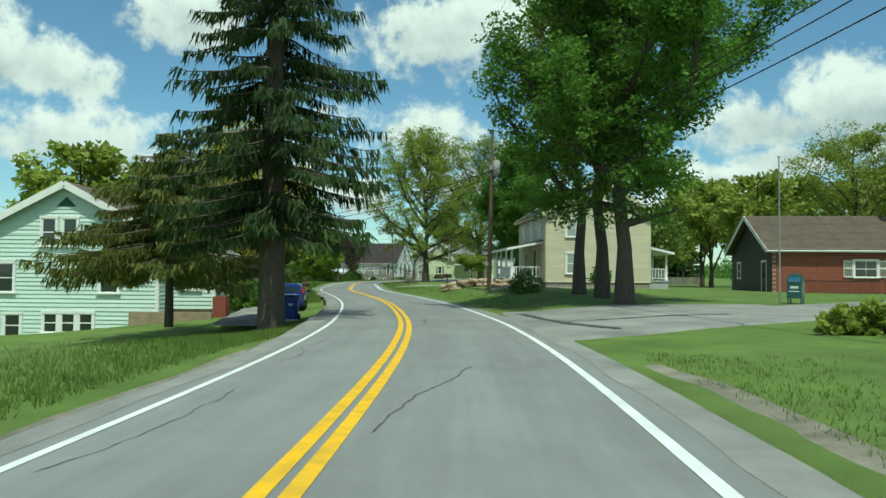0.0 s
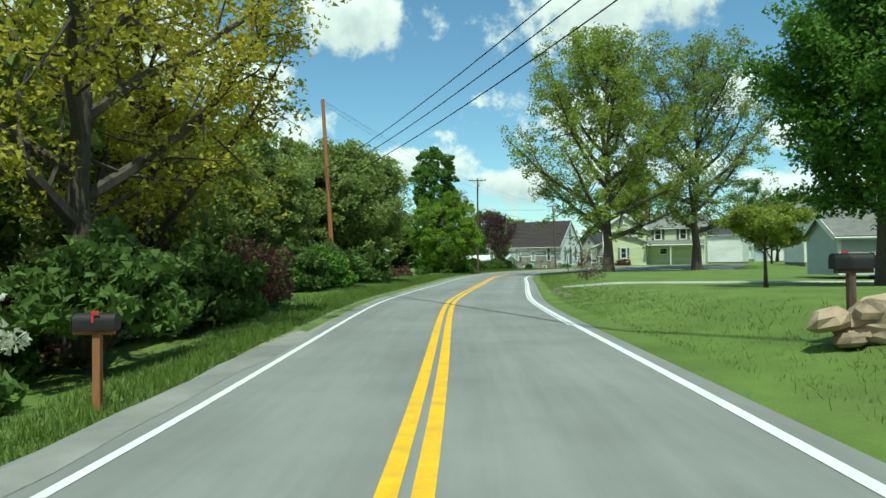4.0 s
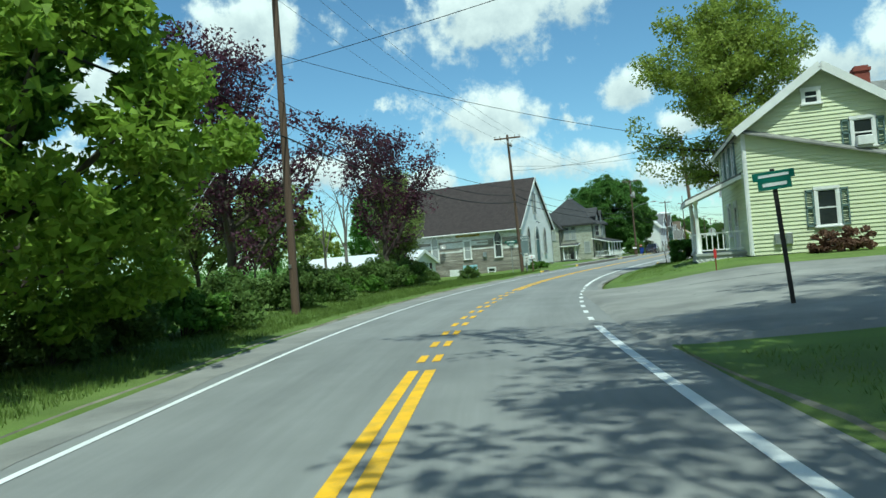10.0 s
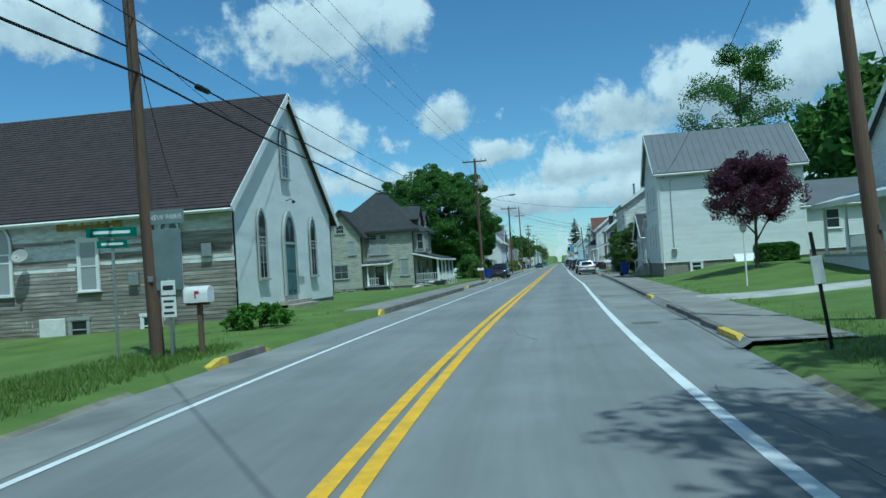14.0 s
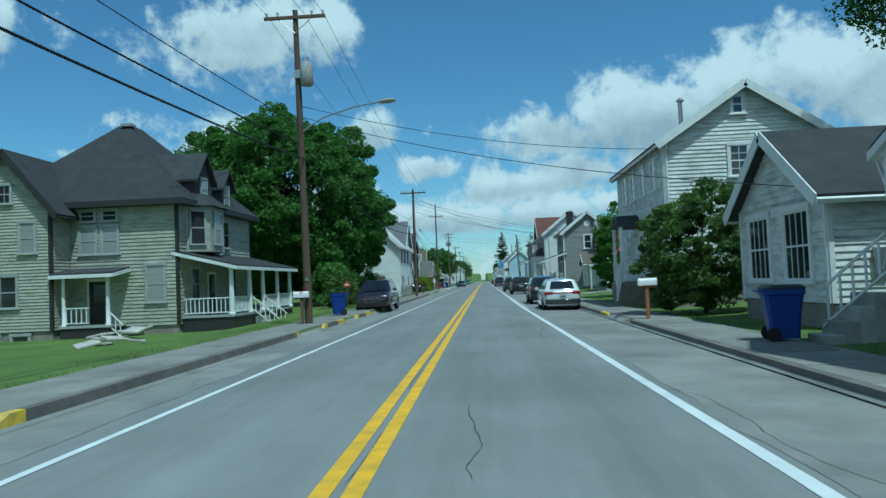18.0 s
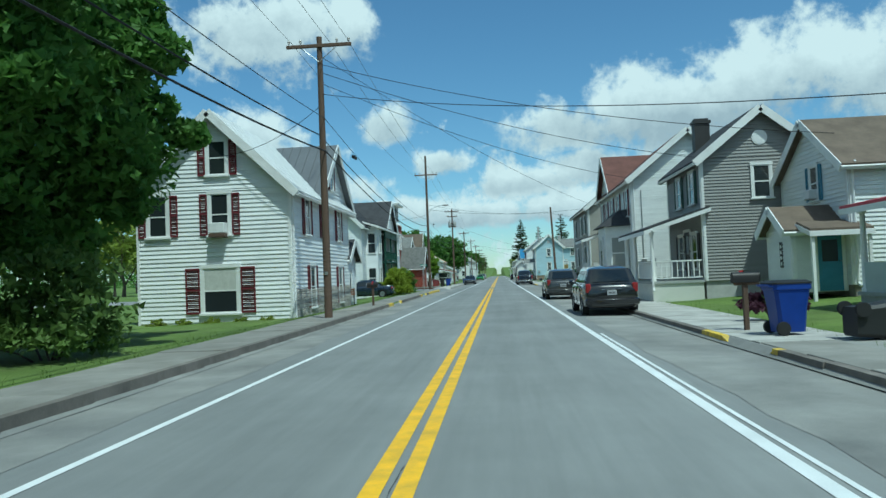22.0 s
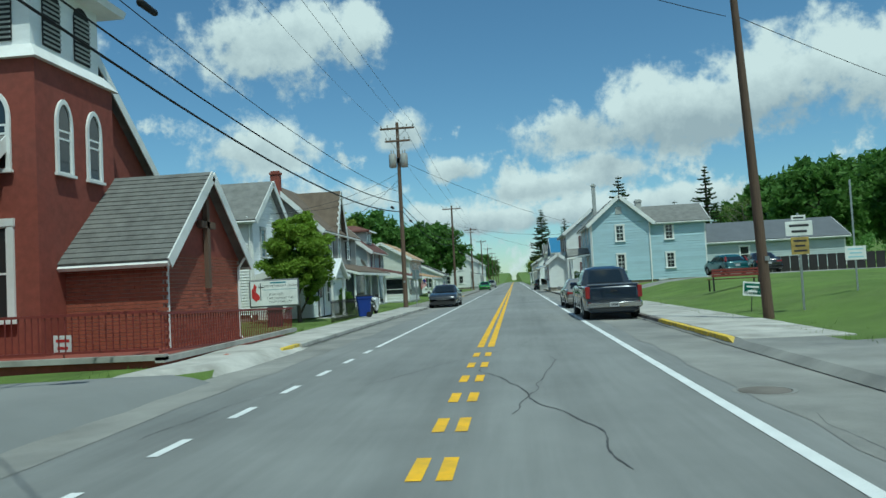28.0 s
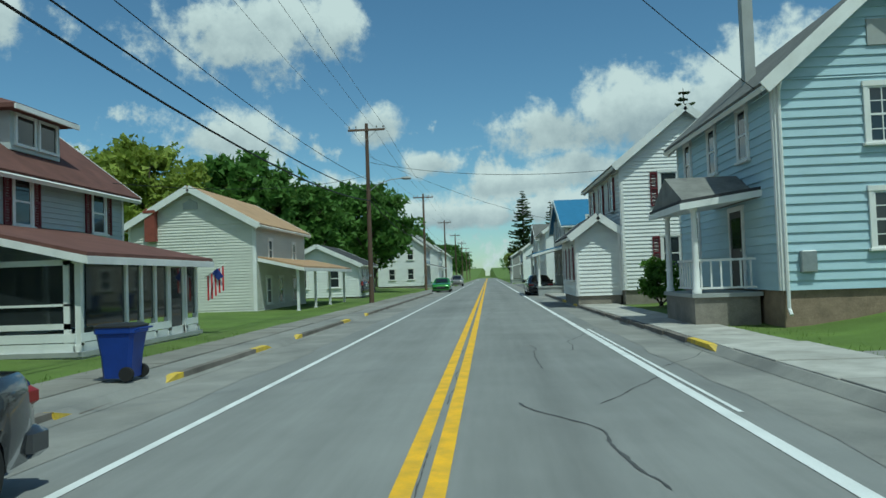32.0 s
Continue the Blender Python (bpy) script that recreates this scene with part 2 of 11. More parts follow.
mat("wood_pole_red", (0.3, 0.13, 0.06), 0.9, var=0.25, scale=6, fine=30, stretch=(8, 8, 0.35), bump=0.006, bump_scale=12)
mat("bark", (0.085, 0.07, 0.055), 0.95, var=0.35, scale=5, fine=30, stretch=(3, 3, 0.6), bump=0.03, bump_scale=9)
mat("bark_grey", (0.16, 0.14, 0.12), 0.95, var=0.35, scale=5, fine=30, stretch=(3, 3, 0.6), bump=0.02, bump_scale=9)
for nm, col in (("leaf_spring", (0.27, 0.33, 0.06)), ("leaf_yellow", (0.45, 0.41, 0.05)), ("leaf_green", (0.125, 0.235, 0.036)), ("leaf_dark", (0.105, 0.205, 0.04)),
                ("leaf_maple", (0.22, 0.33, 0.04)), ("leaf_purple", (0.085, 0.032, 0.052)), ("leaf_olive", (0.25, 0.31, 0.09)), ("needle", (0.05, 0.085, 0.026)),
                ("needle_tip", (0.17, 0.19, 0.05)), ("leaf_bush", (0.12, 0.185, 0.045)), ("leaf_arbor", (0.25, 0.31, 0.03)), ("twig_red", (0.16, 0.09, 0.06)),
                ("grass_blade", (0.15, 0.215, 0.045)), ("flower_white", (0.6, 0.6, 0.5))):
    mat(nm, col, 0.65, var=0.32, scale=1.2, fine=9, spec=0.25, translucent=0.42)
for nm, col, st in (("siding_mint", (0.56, 0.68, 0.62), None), ("siding_white", (0.74, 0.75, 0.73), None), ("siding_bright", (0.8, 0.81, 0.8), None), ("siding_cream", (0.58, 0.52, 0.38), None),
                    ("siding_yellow", (0.62, 0.65, 0.43), None), ("siding_grey", (0.27, 0.265, 0.25), None), ("siding_tan", (0.4, 0.37, 0.31), None),
                    ("siding_blue", (0.42, 0.56, 0.62), None), ("siding_taupe", (0.33, 0.31, 0.27), None), ("siding_olive", (0.43, 0.43, 0.35), (0.22, 0.21, 0.16)),
                    ("siding_worn", (0.74, 0.75, 0.72), (0.36, 0.34, 0.3)), ("siding_pale", (0.62, 0.62, 0.56), None), ("siding_bluegrey", (0.45, 0.5, 0.5), None)):
    mat(nm, col, 0.55, var=0.06, scale=0.8, fine=14, stretch=(1, 1, 3), bump=0.0015, bump_scale=40, per_object=0.05,
        tint=st or tuple(c * 0.72 for c in col), tint_amount=0.85 if st else 0.3, tint_scale=1.6 if st else 0.5)
mat("board_bare", (0.2, 0.175, 0.145), 0.95, var=0.35, scale=2, fine=25, stretch=(0.5, 0.5, 6), bump=0.004, per_object=0.25, tint=(0.5, 0.48, 0.43), tint_amount=0.55, tint_scale=1.4)
mat("trim_white", (0.78, 0.78, 0.76), 0.5, var=0.06, scale=2, tint=(0.5, 0.49, 0.45), tint_amount=0.4)
mat("trim_grey", (0.36, 0.37, 0.36), 0.6, var=0.12, scale=2)
mat("trim_dark", (0.035, 0.033, 0.032), 0.55, var=0.2)
mat("trim_green", (0.02, 0.07, 0.045), 0.5, var=0.2)
mat("shutter_maroon", (0.13, 0.022, 0.03), 0.55, var=0.15, per_object=0.08)
mat("shutter_green", (0.02, 0.06, 0.04), 0.55, var=0.15)
mat("shutter_black", (0.02, 0.02, 0.022), 0.5, var=0.15)
mat("shutter_blue", (0.08, 0.22, 0.32), 0.5, var=0.15)
mat("shutter_sage", (0.14, 0.2, 0.19), 0.5, var=0.15)
mat("door_teal", (0.07, 0.13, 0.14), 0.6, var=0.2, bump=0.003)
mat("door_dark", (0.035, 0.03, 0.028), 0.5, var=0.2)
mat("curtain", (0.5, 0.5, 0.46), 0.9, var=0.15, scale=4)
# near black for unlit insides and openings; their shade is in the colour
mat("unlit_dark", (0.02, 0.021, 0.022), 0.8)
mat("roof_dark", (0.045, 0.045, 0.048), 0.9, var=0.25, scale=1.5, fine=28, bump=0.008, bump_scale=25, per_object=0.12)
mat("roof_slate", (0.05, 0.038, 0.037), 0.8, var=0.3, scale=2.5, fine=20, bump=0.006, bump_scale=25, per_object=0.2)
mat("roof_grey", (0.16, 0.16, 0.15), 0.9, var=0.28, scale=2.5, fine=28, bump=0.008, bump_scale=25, per_object=0.2)
mat("roof_brown", (0.13, 0.1, 0.075), 0.9, var=0.25, scale=1.5, fine=28, bump=0.008, bump_scale=25, per_object=0.12)
mat("roof_maroon", (0.12, 0.055, 0.045), 0.9, var=0.25, scale=1.5, fine=28, bump=0.008, bump_scale=25, per_object=0.12)
mat("roof_orange", (0.42, 0.27, 0.15), 0.7, var=0.2, scale=1.5, fine=28, per_object=0.1)
mat("metal_grey", (0.16, 0.165, 0.17), 0.45, metal=0.3, var=0.12, scale=1)
mat("metal_white", (0.7, 0.71, 0.71), 0.4, metal=0.1, var=0.08)
mat("metal_blue", (0.06, 0.2, 0.36), 0.45, metal=0.2, var=0.12)
mat("metal_red", (0.4, 0.03, 0.05), 0.45, metal=0.2, var=0.12)
mat("galvanised", (0.42, 0.43, 0.43), 0.4, metal=0.8, var=0.15, scale=6)
mat("brick_red", (0.3, 0.085, 0.05), 0.85, var=0.2, scale=6, fine=50, bump=0.003, per_object=0.25)
mat("brick_wall", (0.23, 0.06, 0.042), 0.85, var=0.18, scale=5, fine=50, bump=0.003, tint=(0.19, 0.06, 0.045), tint_amount=0.6)
mat("mortar", (0.36, 0.31, 0.27), 0.95, var=0.15, scale=8)
mat("stone", (0.3, 0.27, 0.22), 0.9, var=0.25, scale=4, bump=0.01, bump_scale=15, per_object=0.25)
mat("stone_warm", (0.36, 0.27, 0.19), 0.9, var=0.28, scale=3, bump=0.02, bump_scale=10, per_object=0.3)
mat("ledge_stone", (0.46, 0.43, 0.38), 0.9, var=0.2, scale=5, bump=0.008, per_object=0.22)
mat("foundation", (0.25, 0.225, 0.19), 0.95, var=0.25, scale=2.5, bump=0.012, bump_scale=10)
mat("block", (0.42, 0.42, 0.4), 0.9, var=0.15, scale=2.5, bump=0.004)
mat("iron", (0.03, 0.028, 0.027), 0.5, metal=0.4)
mat("iron_red", (0.17, 0.03, 0.025), 0.5, var=0.15)
mat("rubber", (0.018, 0.018, 0.018), 0.85, var=0.15)
mat("chrome", (0.6, 0.6, 0.6), 0.18, metal=1.0, var=0.03)
mat("rim", (0.42, 0.43, 0.44), 0.35, metal=0.8, var=0.05)
mat("plastic_blue", (0.012, 0.04, 0.24), 0.45, var=0.12, scale=4)
mat("plastic_black", (0.02, 0.02, 0.02), 0.55)
mat("plastic_white", (0.7, 0.7, 0.69), 0.45)
mat("plate_pale", (0.42, 0.43, 0.44), 0.5, var=0.08)
mat("lamp_red", (0.22, 0.008, 0.008), 0.38, spec=0.6)
mat("lamp_clear", (0.62, 0.64, 0.64), 0.12, spec=0.7)
mat("cable", (0.012, 0.012, 0.013), 0.7)
mat("cable_grey", (0.12, 0.125, 0.13), 0.5, metal=0.4)
mat("ceramic", (0.33, 0.32, 0.3), 0.35)
mat("transformer", (0.36, 0.37, 0.36), 0.5, var=0.15, tint=(0.2, 0.07, 0.03), tint_amount=0.7, tint_scale=2)
mat("sign_green", (0.01, 0.13, 0.09), 0.5)
mat("sign_white", (0.75, 0.75, 0.73), 0.5)
mat("sign_bluish", (0.38, 0.6, 0.68), 0.6, var=0.15)
mat("sign_yellow", (0.42, 0.3, 0.08), 0.7, var=0.3, scale=3, tint=(0.2, 0.14, 0.06), tint_amount=0.8, tint_scale=2)
mat("sign_back", (0.2, 0.25, 0.26), 0.5, metal=0.3)
mat("ink", (0.03, 0.03, 0.035), 0.6)
mat("ink_red", (0.5, 0.03, 0.03), 0.6)
mat("ink_teal", (0.03, 0.2, 0.26), 0.6)
mat("flag_red", (0.5, 0.03, 0.04), 0.8)
mat("flag_white", (0.75, 0.75, 0.73), 0.8)
mat("flag_blue", (0.02, 0.04, 0.2), 0.8)
for nm, col in (("paint_blue", (0.008, 0.02, 0.13)), ("paint_black", (0.012, 0.012, 0.014)), ("paint_grey", (0.04, 0.042, 0.043)), ("paint_white", (0.68, 0.7, 0.69)),
                ("paint_navy", (0.012, 0.022, 0.04)), ("paint_silver", (0.23, 0.225, 0.21)), ("paint_green", (0.006, 0.018, 0.016)), ("paint_teal", (0.02, 0.09, 0.1)), ("paint_red", (0.16, 0.01, 0.02)),
                ("paint_lime", (0.05, 0.22, 0.03)), ("paint_charcoal", (0.035, 0.037, 0.042)), ("paint_plum", (0.02, 0.009, 0.013))):
    mat(nm, col, 0.22, metal=0.15, var=0.03, scale=2, spec=0.5, coat=1.0)


def glass_material(name, color, rough=0.06):
    m = bpy.data.materials.new(name)
    m.use_nodes = True
    b = m.node_tree.nodes["Principled BSDF"]
    b.inputs["Base Color"].default_value = (*color, 1)
    b.inputs["Roughness"].default_value = rough
    b.inputs["Specular IOR Level"].default_value = 0.8
    M[name] = m


glass_material("pane", (0.025, 0.03, 0.032), 0.05)
glass_material("pane_pale", (0.3, 0.31, 0.3), 0.12)
glass_material("car_glass", (0.012, 0.015, 0.016), 0.03)


# ---------------------------------------------------------------- mesh helpers
def mesh_of(name, verts, faces, material_name=None, smooth=False):
    me = bpy.data.meshes.new(name)
    me.from_pydata([tuple(v) for v in verts], [], faces)
    if material_name:
        me.materials.append(M[material_name])
    if smooth:
        me.polygons.foreach_set("use_smooth", [True] * len(me.polygons))
    me.update()
    return me


class Geo:
    """Collects faces of one mesh."""

    def __init__(self):
        self.v, self.f = [], []

    def add(self, verts, faces):
        n = len(self.v)
        self.v += [tuple(p) for p in verts]
        self.f += [tuple(i + n for i in f) for f in faces]
        return self

    def box(self, x0, x1, y0, y1, z0, z1, bevel=0.0):
        if bevel <= 0:
            self.add([(x, y, z) for z in (z0, z1) for y in (y0, y1) for x in (x0, x1)],
                     [(0, 2, 3, 1), (4, 5, 7, 6), (0, 1, 5, 4), (2, 6, 7, 3), (0, 4, 6, 2), (1, 3, 7, 5)])
            return self
        b = min(bevel, (x1 - x0) / 2.1, (y1 - y0) / 2.1, (z1 - z0) / 2.1)
        rings = []
        for z, i in ((z0, b), (z0 + b, 0), (z1 - b, 0), (z1, b)):
            xa, xb, ya, yb, c = x0 + i, x1 - i, y0 + i, y1 - i, b * 0.7
            rings.append([(xa + c, ya, z), (xb - c, ya, z), (xb, ya + c, z), (xb, yb - c, z), (xb - c, yb, z), (xa + c, yb, z), (xa, yb - c, z), (xa, ya + c, z)])
        self.loft(rings, cap=True)
        return self

    def loft(self, rings, cap=True, closed=True):
        n = len(rings[0])
        base = len(self.v)
        for r in rings:
            self.v += [tuple(p) for p in r]
        for k in range(len(rings) - 1):
            for i in range(n if closed else n - 1):
                j = (i + 1) % n
                self.f.append((base + k * n + i, base + k * n + j, base + (k + 1) * n + j, base + (k + 1) * n + i))
        if cap and closed:
            self.f.append(tuple(base + i for i in reversed(range(n))))
            self.f.append(tuple(base + (len(rings) - 1) * n + i for i in range(n)))
        return self

    def tube(self, points, radii, sides=8, cap=True):
        pts = [Vector(p) for p in points]
        if not hasattr(radii, "__len__"):
            radii = [radii] * len(pts)
        rings = []
        for i, p in enumerate(pts):
            d = (pts[min(i + 1, len(pts) - 1)] - pts[max(i - 1, 0)])
            d = d.normalized() if d.length > 1e-6 else Vector((0, 0, 1))
            ref = Vector((1, 0, 0)) if abs(d.x) < 0.8 else Vector((0, 1, 0))
            u = d.cross(ref).normalized()
            w = d.cross(u)
            rings.append([p + (u * math.cos(2 * math.pi * k / sides) + w * math.sin(2 * math.pi * k / sides)) * radii[i] for k in range(sides)])
        self.loft(rings, cap)
        return self

    def lathe(self, profile, centre=(0, 0, 0), sides=16, cap=True):
        rings = [[(centre[0] + r * math.cos(2 * math.pi * k / sides), centre[1] + r * math.sin(2 * math.pi * k / sides), centre[2] + z) for k in range(sides)] for r, z in profile]
        self.loft(rings, cap)
        return self

    def prism(self, outline, axis, a0, a1):
        """An outline of (u, v) drawn out along an axis: x -> (a, u, v), y -> (u, a, v), z -> (u, v, a)."""
        put = {"x": lambda u, v, a_: (a_, u, v), "y": lambda u, v, a_: (u, a_, v), "z": lambda u, v, a_: (u, v, a_)}[axis]
        return self.loft([[put(u, v, a0) for u, v in outline], [put(u, v, a1) for u, v in outline]])

    def mesh(self, name, material_name, smooth=False):
        me = bpy.data.meshes.new(name)
        me.from_pydata(self.v, [], self.f)
        me.materials.append(M[material_name])
        bm = bmesh.new()
        bm.from_mesh(me)
        bmesh.ops.recalc_face_normals(bm, faces=bm.faces)
        bm.to_mesh(me)
        bm.free()
        if smooth:
            me.polygons.foreach_set("use_smooth", [True] * len(me.polygons))
            me.set_sharp_from_angle(angle=radians(40))
        return me


def part(name, geo, material_name, parent, label="", m=None, smooth=False):
    """One mesh object under a thing or under a part."""
    me = geo if isinstance(geo, bpy.types.Mesh) else geo.mesh(name, material_name, smooth)
    ob = new(name, me)
    ob.parent = parent
    if m is not None:
        ob.matrix_basis = m
    return tagged(ob, label)


def thing(name, label, category, m=None, group="", kind="", data=None):
    ob = new(name, data)
    if data is None:
        ob.empty_display_size = 0.3
    if m is not None:
        ob.matrix_basis = m
    return tagged(ob, label, category, group, kind)


# ---------------------------------------------------------------- the road's line and the lie of the land
ROAD_Y = [-60, -20, 4.6, 15.2, 24.6, 38.6, 60.8, 66.9, 84.9, 96.7, 102.4, 113.9, 125.5, 137.5, 149.2, 160.9, 172, 186, 205, 420, 700]
ROAD_X = [14.5, 3.9, -2.63, -5.76, -9.22, -15.58, -27.6, -30.65, -38.55, -43.75, -46.16, -50.45, -54.3, -57.13, -58.82, -59.64, -59.96, -60.03, -60.03, -60.03, -60.03]


def road_x(y):
    """The centre line, by a monotone cubic through its knots."""
    k = int(np.clip(np.searchsorted(ROAD_Y, y) - 1, 0, len(ROAD_Y) - 2))

    def slope(i):
        i0, i1 = max(i - 1, 0), min(i + 1, len(ROAD_Y) - 1)
        return (ROAD_X[i1] - ROAD_X[i0]) / (ROAD_Y[i1] - ROAD_Y[i0])
    h = ROAD_Y[k + 1] - ROAD_Y[k]
    t = min(max((y - ROAD_Y[k]) / h, 0.0), 1.0)
    return ((2 * t ** 3 - 3 * t ** 2 + 1) * ROAD_X[k] + (t ** 3 - 2 * t ** 2 + t) * h * slope(k) + (3 * t ** 2 - 2 * t ** 3) * ROAD_X[k + 1] + (t ** 3 - t ** 2) * h * slope(k + 1))


def road_frame(y):
    """Centre point and the unit vector across the road to its right."""
    d = Vector(((road_x(y + 0.5) - road_x(y - 0.5)), 1.0)).normalized()
    return Vector((road_x(y), y)), Vector((d.y, -d.x))


def smooth(a_, b_, x):
    t = min(max((x - a_) / (b_ - a_), 0.0), 1.0)
    return t * t * (3 - 2 * t)


EDGE_L = ((-60, 15, 25, 45, 60, 75, 95, 125, 160, 174, 240, 290, 305, 345, 368, 425), (2.95, 2.95, 3.2, 3.2, 3.5, 3.8, 4.15, 4.4, 4.3, 4.55, 4.5, 5.0, 5.15, 5.0, 4.5, 4.5))
EDGE_R = ((-60, 20, 40, 60, 100, 140, 155, 174, 206, 240, 260, 305, 348, 370, 385, 425), (4.15, 4.15, 3.9, 3.8, 3.75, 3.75, 4.1, 4.85, 5.4, 5.5, 5.2, 5.2, 4.85, 4.55, 4.3, 4.3))
LINE_L = ((-60, 15, 36, 46, 60, 75, 115, 150, 210, 290, 345, 420), (-2.27, -2.27, -2.4, -2.45, -2.7, -2.95, -3.1, -2.9, -2.95, -2.95, -2.74, -2.74))
LINE_R = ((-60, 40, 60, 115, 150, 175, 205, 240, 290, 345, 420), (3.22, 3.12, 3.1, 2.97, 3.02, 3.2, 3.34, 3.0, 3.06, 2.96, 2.94))


def half_width(y, right):
    """From the centre line to the tarmac's edge, or to the kerb in the village."""
    return float(np.interp(y, *(EDGE_R if right else EDGE_L)))


# lots: x, y, height, reach
PADS = [(-34, 30, -2.1, 11), (-24, 37, -0.5, 8), (8, 58, 0.45, 16), (-6, 54, 0.85, 10), (-30, 100, 0.35, 14), (-72, 112, 0.25, 12), (-42, 143, 0.85, 12), (-48, 128, 0.2, 9),
        (-46, 168, 0.35, 10), (-78, 186, 0.1, 9), (-68.5, 188, 0.62, 5), (-80, 176, -0.6, 7), (-46, 209, 0.85, 9), (-75, 206, 0.1, 10), (-77, 234, -0.45, 9), (-48, 225, 0.35, 9),
        (-72, 262, 0.05, 14), (-47, 260, 0.35, 14), (-75, 300, -0.25, 12), (-47, 300, 0.55, 12), (-72, 330, -0.1, 14), (-45, 335, 0.9, 18), (-46, 382, 0.85, 12), (-42, 367, 1.15, 8), (-72, 366, 0.2, 16), (-72, 420, 0.2, 30), (-46, 430, 0.4, 30)]


def ground_z(x, y):
    """Height of the ground away from the road."""
    d = x - road_x(y)
    right = d > 0
    over = abs(d) - half_width(y, right)
    if over <= 0.03:
        return -0.08
    num, den = 0.12 * 0.02, 0.02
    for px, py, pz, pr in PADS:
        w = math.exp(-((x - px) ** 2 + (y - py) ** 2) / (pr * pr))
        num, den = num + w * pz, den + w
    z = num / den
    village = smooth(166, 178, y)
    near = 0.02 + (0.07 + (0.0 if right or y > 318 else 0.06)) * village - (0.0 if right else 0.32 * smooth(12, 22, y) * (1 - smooth(42, 52, y)))
    start = 2.4 * village
    z = near + (z - near) * smooth(start, start + 5.5, over)
    far = max(0.0, abs(d) - 70)
    z += (noise.noise((x * 0.008, y * 0.008, 0.3)) * 3.5 + (1.2 if right else 0.2)) * smooth(0, 120, far)
    if right:
        z += 24 * smooth(90, 360, d) * smooth(140, 420, y)
    z += 9 * smooth(640, 1200, y)
    return z


def terrain():
    left = [-900, -600, -400, -280, -200, -150, -115, -90, -70, -56, -46, -39, -33, -28, -24, -20.5, -17.5, -15, -13, -11.3, -9.8, -8.6, -7.6, -6.8, -6.1]
    right = [6.4, 7.0, 7.8, 8.8, 10, 11.4, 13, 15, 17.5, 20.5, 24, 28, 33, 39, 46, 56, 70, 90, 115, 150, 200, 280, 400, 600, 900]
    ys = [-300, -200, -120, -80, -50] + [-35 + 1.8 * i for i in range(268)] + [455, 470, 490, 515, 545, 580, 620, 670, 740, 840, 980, 1150, 1400, 1800]
    verts, faces = [], []
    for y in ys:
        c = road_x(min(max(y, -60), 700))
        hl, hr = half_width(y, False), half_width(y, True)
        cols = left + [-hl - 0.55, -hl - 0.14, -hl - 0.02, -1.8, 0, 1.8, hr + 0.02, hr + 0.14, hr + 0.55] + right
        for d in cols:
            x = c + d
            z = ground_z(x, y) if abs(d) > 2 else -0.08
            if abs(d) < 40 and z > -0.05 and abs(d) > 9:
                z += 0.03 * noise.noise((x * 0.6, y * 0.6, 1.7))
            verts.append((x, y, z))
    n = len(cols)
    for j in range(len(ys) - 1):
        for i in range(n - 1):
            faces.append((j * n + i, j * n + i + 1, (j + 1) * n + i + 1, (j + 1) * n + i))
    ob = new("ground", mesh_of("ground", verts, faces, "grass", smooth=True))
    tagged(ob, "mown green lawns and rough verges rolling to the horizon", "ground", kind="structure")


def strip(name, material_name, y0, y1, o0, o1, z, step=1.5, jitter=0.0):
    """A band that follows the road between two offsets from its centre (numbers or functions of y)."""
    n = max(2, int((y1 - y0) / step) + 1)
    verts, faces = [], []
    for k in range(n):
        y = y0 + (y1 - y0) * k / (n - 1)
        c, r = road_frame(y)
        for o, s in ((o0, 1), (o1, 2)):
            off = o(y) if callable(o) else o
            off += jitter * noise.noise((y * 0.9, s * 7.3, o1(y) if callable(o1) else o1))
            p = c + r * off
            verts.append((p.x, p.y, z(off) if callable(z) else z[s - 1] if isinstance(z, tuple) else z))
    for k in range(n - 1):
        faces.append((2 * k, 2 * k + 1, 2 * k + 3, 2 * k + 2))
    return mesh_of(name, verts, faces, material_name)


def crown(off):
    return 0.035 - 0.0022 * off * off


